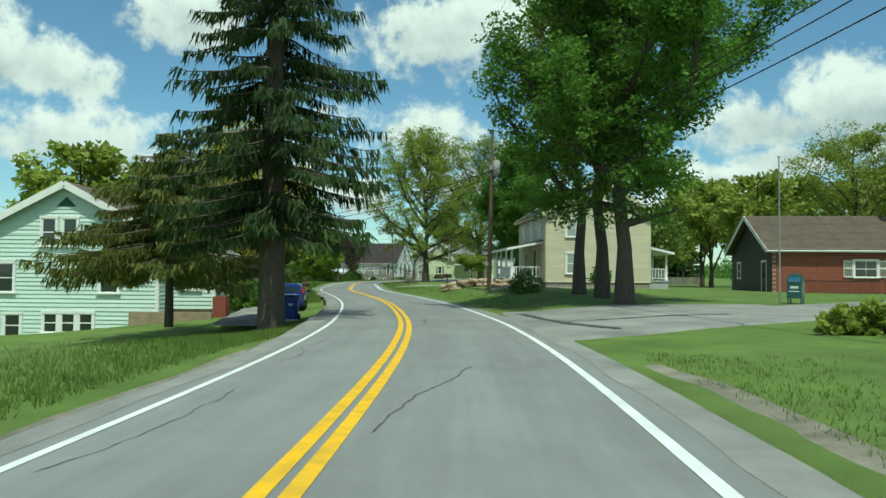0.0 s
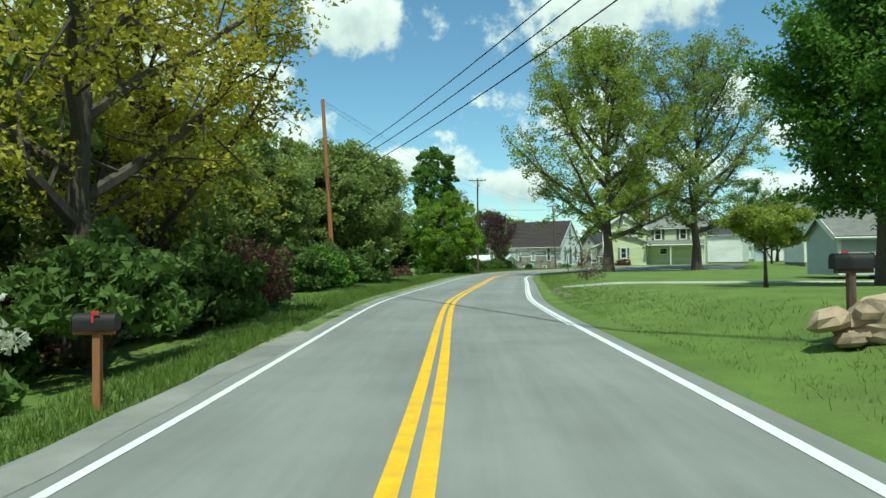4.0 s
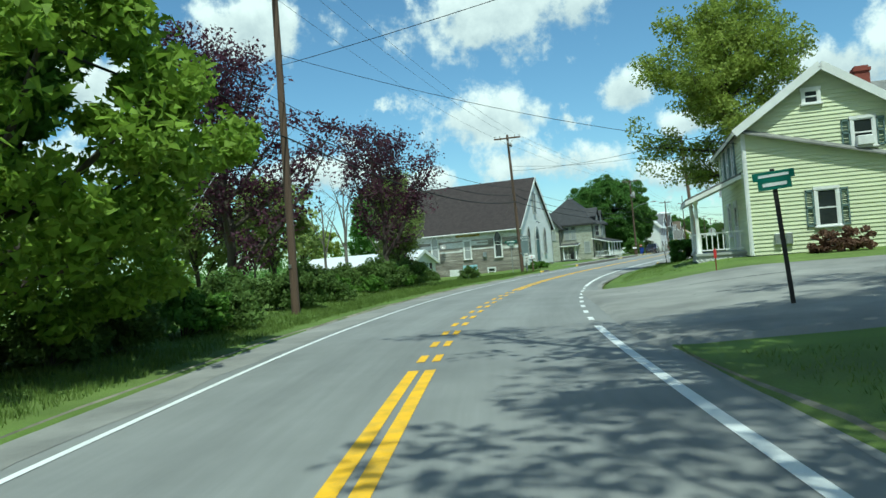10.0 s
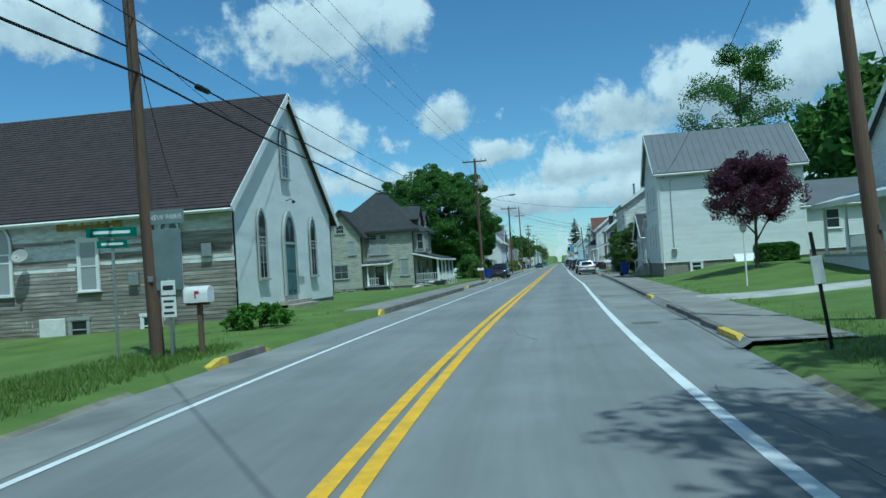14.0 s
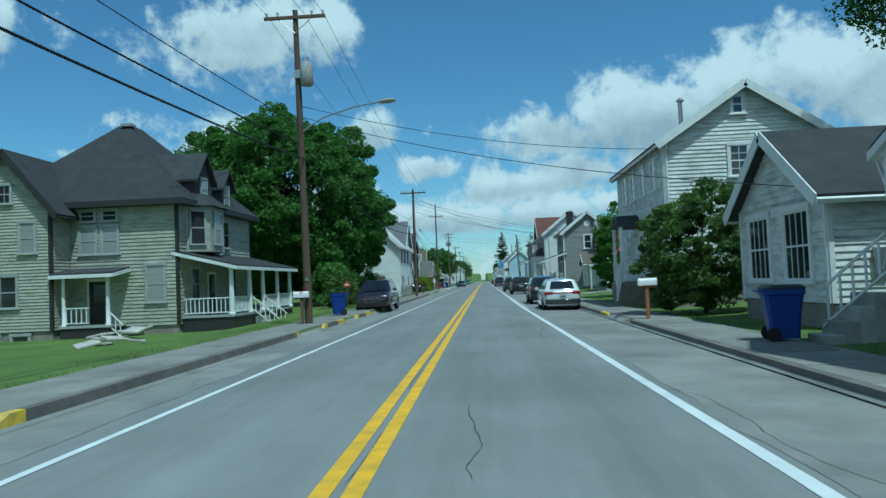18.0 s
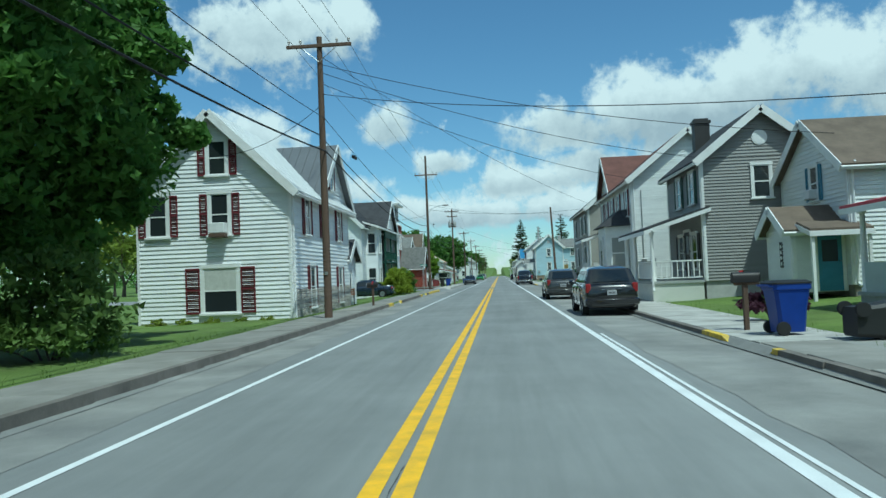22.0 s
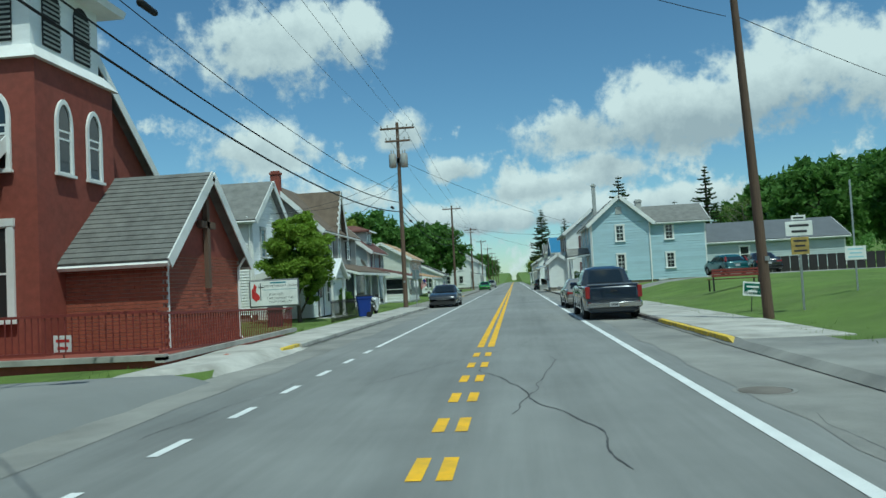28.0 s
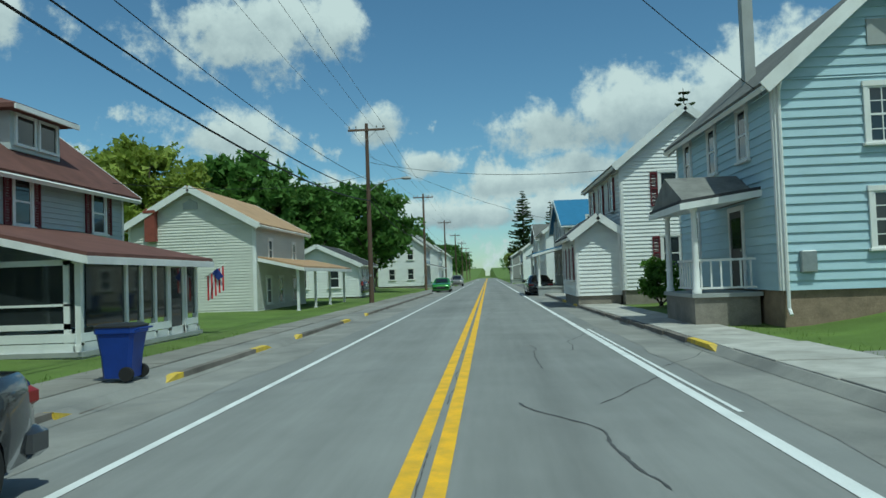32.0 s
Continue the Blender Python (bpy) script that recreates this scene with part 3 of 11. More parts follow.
def road():
    verts, faces = [], []
    fr = [-1, -0.85, -0.6, -0.3, 0, 0.3, 0.6, 0.85, 1]
    ys = [-60 + 1.5 * i for i in range(507)]
    for y in ys:
        c, r = road_frame(y)
        for f in fr:
            w = half_width(y, f > 0) + (0.25 * noise.noise((y * 0.35, f, 0.2)) if abs(f) == 1 and y < 165 else 0)
            p = c + r * (f * w)
            verts.append((p.x, p.y, crown(f * w)))
    n = len(fr)
    for j in range(len(ys) - 1):
        for i in range(n - 1):
            faces.append((j * n + i, j * n + i + 1, (j + 1) * n + i + 1, (j + 1) * n + i))
    me = mesh_of("road", verts, faces, "asphalt", smooth=True)
    layer = me.uv_layers.new(name="along")
    for lp in me.loops:
        k = lp.vertex_index
        layer.data[lp.index].uv = (fr[k % n] * half_width(ys[k // n], fr[k % n] > 0), ys[k // n])
    ob = tagged(new("road", me), "two-lane grey asphalt road with patched cracks", "road", kind="structure")

    def line(name, mname, y0, y1, off, w=0.12):
        at = off if callable(off) else (lambda y: off)
        return part(name, strip(name, mname, y0, y1, lambda y: at(y) - w / 2, lambda y: at(y) + w / 2, lambda q: crown(q) + 0.006, 1.2), mname, ob)

    left = lambda y: float(np.interp(y, *LINE_L))
    right = lambda y: float(np.interp(y, *LINE_R))
    # double yellow centre line; dashed where side roads come in
    for a_, b_ in ((-60, 119), (140.2, 317.5), (329.6, 690)):
        for off in (-0.135, 0.105):
            line("yellow_line", "line_yellow", a_, b_, off, 0.155)
    for a_, b_, st in ((119.8, 139.6, 1.85), (318.3, 329.0, 1.85)):
        y = a_
        while y < b_:
            for off in (-0.135, 0.105):
                line("yellow_dash", "line_yellow", y, y + 0.75, off, 0.13)
            y += st
    for a_, b_ in ((-60, 314.5), (331, 690)):
        line("white_line", "line_white", a_, b_, left, 0.11)
    for a_, b_ in ((-60, 123.5), (140.0, 690)):
        line("white_line", "line_white", a_, b_, right, 0.15)
    # a fainter older line beside the new one
    for a_, b_ in ((55, 100), (236, 262), (366, 378)):
        line("old_white_line", "line_white", a_, b_, lambda y: right(y) + (0.17 if y > 200 else -0.14), 0.06)
    y = 315.5
    while y < 331:
        line("white_dash", "line_white", y, y + 0.8, left)
        y += 2.0
    y = 124.8
    while y < 139.3:
        line("white_dash", "line_white", y, y + 0.75, right)
        y += 1.9
    # cracks and their tar seals: ragged lines that wander along the lanes
    rnd = random.Random(5)

    def crack(y, off, length, w0, drift=0.0, wander=0.02):
        verts, faces = [], []
        n = max(10, int(length / 0.1))
        w0 *= 0.62
        o, bend = off, 0.0
        for i in range(n):
            bend = bend * 0.75 + rnd.uniform(-1, 1) * wander
            o += bend + drift * length / n
            c, r = road_frame(y + length * i / (n - 1))
            w = w0 * rnd.uniform(0.35, 1.3) * (0.15 if i in (0, n - 1) else 1.0)
            for sgn in (-1, 1):
                q = c + r * (o + sgn * w)
                verts.append((q.x, q.y, crown(o) + 0.0045))
        faces = [(2 * i, 2 * i + 1, 2 * i + 3, 2 * i + 2) for i in range(n - 1)]
        part("crack_seal", mesh_of("crack_seal", verts, faces, "tar"), "tar", ob, "thin ragged dark crack")
    for y, off, length, w0, drift in ((5.0, -2.0, 4.0, 0.012, 0.1), (6.5, 0.35, 5.0, 0.02, 0.25), (12.0, -1.9, 5.0, 0.012, 0.05), (20.5, 0.3, 2.4, 0.03, 0.1), (36.6, 2.35, 4.0, 0.02, -0.3), (31.0, 2.6, 1.6, 0.018, 0.2),
                                      (66.5, 2.35, 5.5, 0.02, -0.25), (72.5, 2.0, 3.0, 0.015, 0.1), (78.5, 2.3, 7.0, 0.024, -0.25), (80.0, 1.9, 2.5, 0.014, 0.4), (87.5, 2.5, 4.0, 0.014, -0.2), (91.5, 2.4, 5.5, 0.03, -0.45), (99.0, 1.4, 3.5, 0.02, -0.3),
                                      (79.0, -2.45, 9.0, 0.014, 0.02), (105.0, 2.5, 4.0, 0.016, 0.0), (146.0, 2.2, 7.0, 0.016, 0.2), (170.5, 1.35, 2.2, 0.016, -0.1), (205.0, 0.95, 3.5, 0.01, 0.1), (218.0, 2.6, 4.0, 0.014, 0.0), (226.0, 1.5, 6.0, 0.014, 0.3),
                                      (286.6, 2.35, 4.5, 0.016, -0.1), (289.0, 2.1, 2.5, 0.01, 0.2), (293.5, 1.5, 1.8, 0.012, 0.25), (318.5, 1.6, 7.0, 0.02, -0.3), (321.0, 0.6, 6.0, 0.012, 0.1), (324.0, -1.7, 8.0, 0.01, 0.3),
                                      (341.0, 1.9, 3.0, 0.01, 0.0), (363.2, 1.75, 3.6, 0.03, -0.25), (366.6, 1.7, 6.5, 0.02, 0.5), (369.8, 1.3, 4.0, 0.018, 0.1), (372.5, 2.0, 6.0, 0.016, 0.3), (383.0, 0.5, 8.0, 0.012, 0.0)):
        crack(y, off, length, w0, drift)
    for y0, y1, off in ((262, 312, -0.015), (166, 250, -0.015), (336, 400, -0.015), (22, 40, -0.015)):
        # the joint between the lanes, open between the two yellow lines
        y = y0
        while y < y1:
            ln = rnd.uniform(1.5, 4.0)
            crack(y, off, ln, 0.011, 0.0, 0.005)
            y += ln + rnd.uniform(0.2, 2.5)
    for k in range(26):
        crack(rnd.uniform(150, 420), rnd.choice((3.7, 4.1, 2.5, -3.4, -2.4)) + rnd.uniform(-0.2, 0.2), rnd.uniform(1.5, 5.5), rnd.uniform(0.006, 0.014))
    # older paving along both edges, tan grit beyond
    for side, y0, y1 in ((-1, -40, 172), (1, -40, 164)):
        inner = 3.55
        part("worn_edge", strip("worn_edge", "asphalt_old", y0, y1, side * (inner if side > 0 else 3.2) if side > 0 else (lambda y: float(np.interp(y, *LINE_L)) - 0.25), lambda y, s=side: s * (half_width(y, s > 0) - 0.05), lambda q: crown(q) + 0.004, 1.2, 0.18), "asphalt_old", ob,
             "worn pale edge of the asphalt")
    part("parking_lane", strip("parking_lane", "asphalt_old", 176, 640, 3.5, lambda y: half_width(y, True) - 0.02, lambda q: crown(q) + 0.004, 1.2, 0.15), "asphalt_old", ob, "worn darker parking strip")
    part("parking_lane", strip("parking_lane", "asphalt_old", 180, 640, lambda y: -half_width(y, False) + 0.02, lambda y: -half_width(y, False) + 1.1, lambda q: crown(q) + 0.004, 1.2, 0.15), "asphalt_old", ob, "worn darker parking strip")
    for s, y0, y1 in ((1, 168, 470), (-1, 205, 316), (-1, 331, 470)):
        part("apron", strip("apron", "asphalt_old", y0, y1, lambda y, s=s: s * (half_width(y, s > 0) - 0.06), lambda y, s=s: s * (half_width(y, s > 0) + 0.13), (0.0, 0.112), 1.5),
             "asphalt_old", ob, "worn grey apron at the kerb")
        part("apron", strip("apron", "asphalt_old", y0, y1, lambda y, s=s: s * (half_width(y, s > 0) + 0.13), lambda y, s=s: s * (half_width(y, s > 0) + 1.75), 0.112, 1.5), "asphalt_old", ob, "worn grey apron behind the kerb")
    for s, y0, y1, w in ((1, -40, 12, 0.8), (1, 66, 76, 0.9), (1, 76, 165, 0.02), (-1, -40, 166, 0.05)):
        g = strip("verge", "gravel", y0, y1, lambda y, s=s, w=w: s * (half_width(y, s > 0) - (0.3 if w > 0.5 else 0.08)), lambda y, s=s, w=w: s * (half_width(y, s > 0) + w + (0.5 if w > 0.5 else 0.22) * noise.noise((y * 0.3, s, 3.1))), 0.0, 1.0, 0.2 if w > 0.5 else 0.06)
        for i, v in enumerate(g.vertices):
            v.co.z = max(ground_z(v.co.x, v.co.y) + 0.02, -0.02) if i % 2 else crown(half_width(v.co.y, s > 0)) - 0.02
        tagged(new("verge", g), "narrow verge of tan grit beside the asphalt", "verge", kind="structure")


def patch(name, material_name, pts, label, category, lift=0.03, step=1.0, kind="structure", floor=0.0):
    """A quadrilateral of paving laid over the ground: four corners in turn."""
    a_, b_, c_, d_ = [Vector(p) for p in pts]
    nu, nv = max(2, int((b_ - a_).length / step)), max(2, int((d_ - a_).length / step))
    verts, faces = [], []
    for j in range(nv + 1):
        for i in range(nu + 1):
            u, v = i / nu, j / nv
            p = (a_ * (1 - u) + b_ * u) * (1 - v) + (d_ * (1 - u) + c_ * u) * v
            p = p + Vector((noise.noise((p.x, p.y, 4)), noise.noise((p.x, p.y, 9)))) * 0.12
            rim = i in (0, nu) or j in (0, nv)
            verts.append((p.x, p.y, max(ground_z(p.x, p.y), floor) + (-0.09 if rim else lift)))
    for j in range(nv):
        for i in range(nu):
            q = j * (nu + 1) + i
            faces.append((q, q + 1, q + nu + 2, q + nu + 1))
    return tagged(new(name, mesh_of(name, verts, faces, material_name, smooth=True)), label, category, kind=kind)


# ---------------------------------------------------------------- building kit
# A house is an Empty at the south-west corner of its body; x runs along its south wall, y along its west wall.
_shared = {}


def shared(key, make):
    if key not in _shared:
        _shared[key] = make()
    return _shared[key]


FACE = {"S": 0, "E": 90, "N": 180, "W": -90}


def on_face(vol, face, u, z, out=0.0):
    """A pose on a wall: u metres along it from its left end as seen from outside."""
    x0, x1, y0, y1 = vol[:4]
    if face == "S":
        return pose(x0 + u, y0 - out, z)
    if face == "E":
        return pose(x1 + out, y0 + u, z, 0, 0, 90)
    if face == "N":
        return pose(x1 - u, y1 + out, z, 0, 0, 180)
    return pose(x0 - out, y1 - u, z, 0, 0, -90)


def boards(parent, width, z0, z1, exposure, mname, top=None, name="board", lift=0.038, joined=False):
    """Lapped boards on a wall in its own plane (x along, -y out). top(z) gives the left and right ends inside a gable."""
    rows = int(math.ceil((z1 - z0) / exposure))
    g = Geo()
    for k in range(rows):
        za, zb = z0 + k * exposure, min(z0 + (k + 1) * exposure, z1)
        if top:
            (la, ra), (lb, rb) = top(za), top(zb)
        else:
            la, ra, lb, rb = 0, width, 0, width
        if ra - la < 0.06:
            continue
        pts = [(la, -lift, 0), (ra, -lift, 0), (rb, -0.002, zb - za), (lb, -0.002, zb - za), (la, 0.0, 0), (ra, 0.0, 0)]
        fs = [(0, 1, 2, 3), (4, 5, 1, 0)]
        if joined:
            g.add([(x, y, z + za) for x, y, z in pts], fs)
        else:
            key = (name, mname, round(la, 2), round(ra, 2), round(lb, 2), round(rb, 2), round(zb - za, 3), lift)
            me = shared(key, lambda: mesh_of(name, pts, fs, mname))
            part(name, me, mname, parent, m=pose(0, 0, za))
    if joined and g.v:
        part("siding", mesh_of("siding", g.v, g.f, mname), mname, parent)["kind"] = "stuff"


def body(house, vol, mname, roof="dark", ridge="x", rise=2.0, over=0.3, base=0.0, show="SEW", exposure=0.16, joined="", hip=0.0, roof_m="roof_dark", trim="trim_white", ribs=False, foundation=0.0,
         fmat="foundation", hold=0.35, courses=False):
    """Walls with lapped boards, foundation, corner boards and a roof for one box-shaped volume (x0, x1, y0, y1, floor, eave)."""
    x0, x1, y0, y1, zf, ze = vol
    w, d = x1 - x0, y1 - y0
    if foundation > 0:
        part("foundation", Geo().box(x0 + 0.04, x1 - 0.04, y0 + 0.04, y1 - 0.04, zf - foundation - 0.6, zf), fmat, house, "rough stone foundation" if fmat == "foundation" else "")
    zb = zf
    for face in "SENW":
        length = w if face in "SN" else d
        gable = hip == 0 and ((ridge == "x" and face in "EW") or (ridge == "y" and face in "SN"))
        if gable:
            out = [(0, zb), (length, zb), (length, ze), (length / 2, ze + rise), (0, ze)]
        else:
            out = [(0, zb), (length, zb), (length, ze), (0, ze)]
        g = Geo().prism(out, "y", 0.0, 0.16)
        wall = part("wall", g, mname, house, m=on_face(vol, face, 0, 0))
        if face in show:
            j = face in joined
            boards(wall, length, zb, ze, exposure, mname, joined=j)
            if gable and rise > 0.4:
                boards(wall, length, ze, ze + rise - 0.05, exposure, mname, joined=j, top=lambda z: (max(0, (z - ze) / rise) * length / 2, length - max(0, (z - ze) / rise) * length / 2))
            if trim:
                for u in (0.0, length - 0.11):
                    part("corner_board", shared(("cb", trim, round(ze - zb, 2)), lambda: Geo().box(0, 0.11, -0.042, 0, 0, ze - zb).mesh("corner_board", trim)), trim, house, m=on_face(vol, face, 0, 0) @ pose(u, 0, zb))
    th = 0.13
    if hip > 0:
        # a hipped roof with a short ridge
        r0 = [(x0 - over, y0 - over), (x1 + over, y0 - over), (x1 + over, y1 + over), (x0 - over, y1 + over)]
        if ridge == "x":
            top = [(x0 + hip, (y0 + y1) / 2 - 0.05), (x1 - hip, (y0 + y1) / 2 - 0.05), (x1 - hip, (y0 + y1) / 2 + 0.05), (x0 + hip, (y0 + y1) / 2 + 0.05)]
        else:
            top = [((x0 + x1) / 2 - 0.05, y0 + hip), ((x0 + x1) / 2 + 0.05, y0 + hip), ((x0 + x1) / 2 + 0.05, y1 - hip), ((x0 + x1) / 2 - 0.05, y1 - hip)]
        g = Geo().loft([[(x, y, ze - 0.02) for x, y in r0], [(x, y, ze + th) for x, y in r0], [(x, y, ze + rise) for x, y in top]])
        part("roof", g, roof_m, house)
        part("eave_trim", Geo().box(x0 - over - 0.03, x1 + over + 0.03, y0 - over - 0.03, y1 + over + 0.03, ze - 0.16, ze + 0.03), trim or "trim_dark", house)
        return
    if ridge == "x":
        half, run, lo, hi, mid = d / 2, w, x0, x1, (y0 + y1) / 2
    else:
        half, run, lo, hi, mid = w / 2, d, y0, y1, (x0 + x1) / 2
    slope = rise / half
    ln = math.hypot(half + over, (half + over) * slope)
    ang = math.degrees(math.atan(slope))
    for s in (-1, 1):
        # built flat: u along the ridge, v down the slope
        g = Geo().box(lo - hold, hi + hold, 0, ln, -0.02, th)
        if ridge == "x":
            mm = pose(0, mid, ze + rise, (-ang if s > 0 else ang), 0, 0)
            if s < 0:
                mm = mm @ Matrix.Diagonal((1, -1, 1, 1))
        else:
            mm = pose(mid, 0, ze + rise, 0, 0, 0) @ Matrix(((0, s, 0, 0), (1, 0, 0, 0), (0, 0, 1, 0), (0, 0, 0, 1))) @ pose(0, 0, 0, -ang, 0, 0)
        me = g.mesh("roof", roof_m)
        me.transform(mm)
        if mm.determinant() < 0:
            me.flip_normals()
        slab = part("roof", me, roof_m, house)
        if ribs or courses:
            gg = Geo()
            if ribs:
                n = int((hi - lo + 2 * hold) / 0.42)
                for i in range(n + 1):
                    u = lo - hold + 0.02 + i * (hi - lo + 2 * hold - 0.04) / n
                    gg.box(u - 0.02, u + 0.02, 0, ln, th, th + 0.03)
            else:
                n = int(ln / 0.2)
                for i in range(1, n):
                    v = i * ln / n
                    gg.add([(lo - hold, v - 0.2, th + 0.004), (hi + hold, v - 0.2, th + 0.004), (hi + hold, v, th + 0.022), (lo - hold, v, th + 0.022), (lo - hold, v, th), (hi + hold, v, th)], [(0, 1, 2, 3), (3, 2, 5, 4)])
            me = gg.mesh("roof_rib" if ribs else "shingle_course", roof_m)
            me.transform(mm)
            if mm.determinant() < 0:
                me.flip_normals()
            part("roof_rib" if ribs else "shingle_course", me, roof_m, slab)["kind"] = "stuff"
        if trim:
            # boards along the rakes and the eave
            for u0 in (lo - hold - 0.035, hi + hold):
                me = Geo().box(u0, u0 + 0.035, 0, ln + 0.02, -0.16, th + 0.015).mesh("rake_board", trim)
                me.transform(mm)
                if mm.determinant() < 0:
                    me.flip_normals()
                part("rake_board", me, trim, house)
            gg = Geo().box(lo - hold, hi + hold, ln, ln + 0.1, -0.05, 0.06)
            me = gg.mesh("gutter", trim)
            me.transform(mm)
            if mm.determinant() < 0:
                me.flip_normals()
            part("gutter", me, trim, house)


def window(house, vol, face, u, z, w=0.9, h=1.5, trim="trim_white", shutters=None, pane="pane", bars=(0, 0), blind=0.0, arch=False, name="window", t=0.1):
    """A sash window centred at u with its sill at z: casing, two sashes, glass; perhaps shutters, glazing bars, a half-drawn blind."""
    key = ("win", w, h, trim, bars, arch, t)

    def frame_mesh():
        g = Geo()
        if arch:
            a_ = arch_outline(w, h)
            b_ = arch_outline(w + 2 * t, h + t * 1.3, -t * 0.3)
            n = len(a_)
            for y0, y1 in ((-0.05, 0.01),):
                base = len(g.v)
                g.v += [(x, y0, zz) for x, zz in a_] + [(x, y0, zz) for x, zz in b_] + [(x, y1, zz) for x, zz in a_] + [(x, y1, zz) for x, zz in b_]
                for i in range(n):
                    j = (i + 1) % n
                    g.f += [(base + i, base + j, base + n + j, base + n + i), (base + n + i, base + n + j, base + 3 * n + j, base + 3 * n + i), (base + i, base + 2 * n + i, base + 2 * n + j, base + j)]
            g.box(-w / 2 - t - 0.05, w / 2 + t + 0.05, -0.1, 0, -t * 0.7, 0.0)
        else:
            g.box(-w / 2 - t, -w / 2, -0.05, 0.02, 0, h).box(w / 2, w / 2 + t, -0.05, 0.02, 0, h)
            g.box(-w / 2 - t - 0.02, w / 2 + t + 0.02, -0.06, 0.02, h, h + t * 1.2)
            g.box(-w / 2 - t - 0.05, w / 2 + t + 0.05, -0.1, 0.02, -t * 0.7, 0.0, 0.01)
        return g.mesh("window_frame", trim)

    def sash_mesh():
        g = Geo()
        s = 0.045
        zt = h if not arch else h * 0.62
        g.box(-w / 2, -w / 2 + s, -0.03, 0.0, 0, zt).box(w / 2 - s, w / 2, -0.03, 0.0, 0, zt)
        for zz in (0.0, h * 0.48, zt - s):
            g.box(-w / 2, w / 2, -0.032, 0.0, zz, zz + s * 1.15)
        for i in range(1, bars[0] + 1):
            x = -w / 2 + w * i / (bars[0] + 1)
            g.box(x - 0.012, x + 0.012, -0.026, 0.0, 0, zt)
        for i in range(1, bars[1] + 1):
            for a_, b_ in ((0, h * 0.48), (h * 0.48, zt)):
                zz = a_ + (b_ - a_) * i / (bars[1] + 1)
                g.box(-w / 2, w / 2, -0.026, 0.0, zz - 0.012, zz + 0.012)
        return g.mesh("sash", trim)

    def pane_mesh():
        if arch:
            o = arch_outline(w, h)
            return mesh_of("pane", [(x, -0.012, zz) for x, zz in o], [tuple(range(len(o)))], pane)
        return mesh_of("pane", [(-w / 2, -0.012, 0), (w / 2, -0.012, 0), (w / 2, -0.012, h), (-w / 2, -0.012, h)], [(0, 1, 2, 3)], pane)
    win = part(name, shared(key + ("f",), frame_mesh), trim, house, m=on_face(vol, face, u, z, 0.034))
    part("sash", shared(key + ("s",), sash_mesh), trim, win)
    part("pane", shared(("pane", w, h, pane, arch), pane_mesh), pane, win)
    if blind > 0:
        part("blind", shared(("blind", w, h, blind), lambda: Geo().box(-w / 2 + 0.05, w / 2 - 0.05, -0.02, -0.014, h * (1 - blind), h - 0.05).mesh("blind", "curtain")), "curtain", win, "pale drawn blind")
    if shutters:
        sw = w * 0.42

        def shutter_mesh():
            g = Geo().box(-sw / 2, -sw / 2 + 0.05, -0.045, 0, -0.02, h + 0.02).box(sw / 2 - 0.05, sw / 2, -0.045, 0, -0.02, h + 0.02)
            for zz in (-0.02, h * 0.5, h - 0.05):
                g.box(-sw / 2, sw / 2, -0.045, 0, zz, zz + 0.07)
            n = int(h / 0.07)
            for i in range(n):
                zz = 0.03 + i * (h - 0.06) / n
                g.add([(-sw / 2 + 0.04, -0.012, zz), (sw / 2 - 0.04, -0.012, zz), (sw / 2 - 0.04, -0.038, zz + 0.045), (-sw / 2 + 0.04, -0.038, zz + 0.045)], [(0, 1, 2, 3)])
            return g.mesh("shutter", shutters)
        for s in (-1, 1):
            part("shutter", shared(("shut", w, h, shutters), shutter_mesh), shutters, win, m=pose(s * (w / 2 + t + sw / 2 + 0.02), 0, 0))
    return win


def arch_outline(w, h, drop=0.0, pointed=True):
    """A pointed-arch outline, from the sill's left round to its right."""
    o = [(-w / 2, drop), (w / 2, drop)]
    spring = h - w * (0.95 if pointed else 0.5)
    n = 7
    for i in range(n + 1):
        t = i / n
        if pointed:
            o.append((w / 2 * math.cos(t * math.pi / 2) ** 1.15, spring + (h - spring) * math.sin(t * math.pi / 2) ** 0.95))
        else:
            o.append((w / 2 * math.cos(t * math.pi / 2), spring + w / 2 * math.sin(t * math.pi / 2)))
    return o + [(-x, z) for x, z in reversed(o[2:-1])]


def door(house, vol, face, u, z, w=0.95, h=2.05, mname="door_dark", trim="trim_white", glass=True):
    d = part("door", Geo().box(-w / 2, w / 2, -0.035, 0.01, 0, h), mname, house, m=on_face(vol, face, u, z, 0.018))
    part("door_frame", Geo().box(-w / 2 - 0.1, -w / 2, -0.06, 0.01, 0, h).box(w / 2, w / 2 + 0.1, -0.06, 0.01, 0, h).box(-w / 2 - 0.12, w / 2 + 0.12, -0.065, 0.01, h, h + 0.13), trim, d)
    if glass:
        part("pane", Geo().box(-w / 2 + 0.14, w / 2 - 0.14, -0.042, -0.03, h * 0.52, h - 0.18), "pane", d)
    part("panel", Geo().box(-w / 2 + 0.14, w / 2 - 0.14, -0.046, -0.03, 0.2, h * 0.42, 0.01), mname, d)
    part("door_handle", Geo().lathe([(0.03, 0), (0.035, 0.02), (0.02, 0.05)], sides=8), "chrome", d, m=pose(w / 2 - 0.08, -0.035, 1.0, 90))
    return d


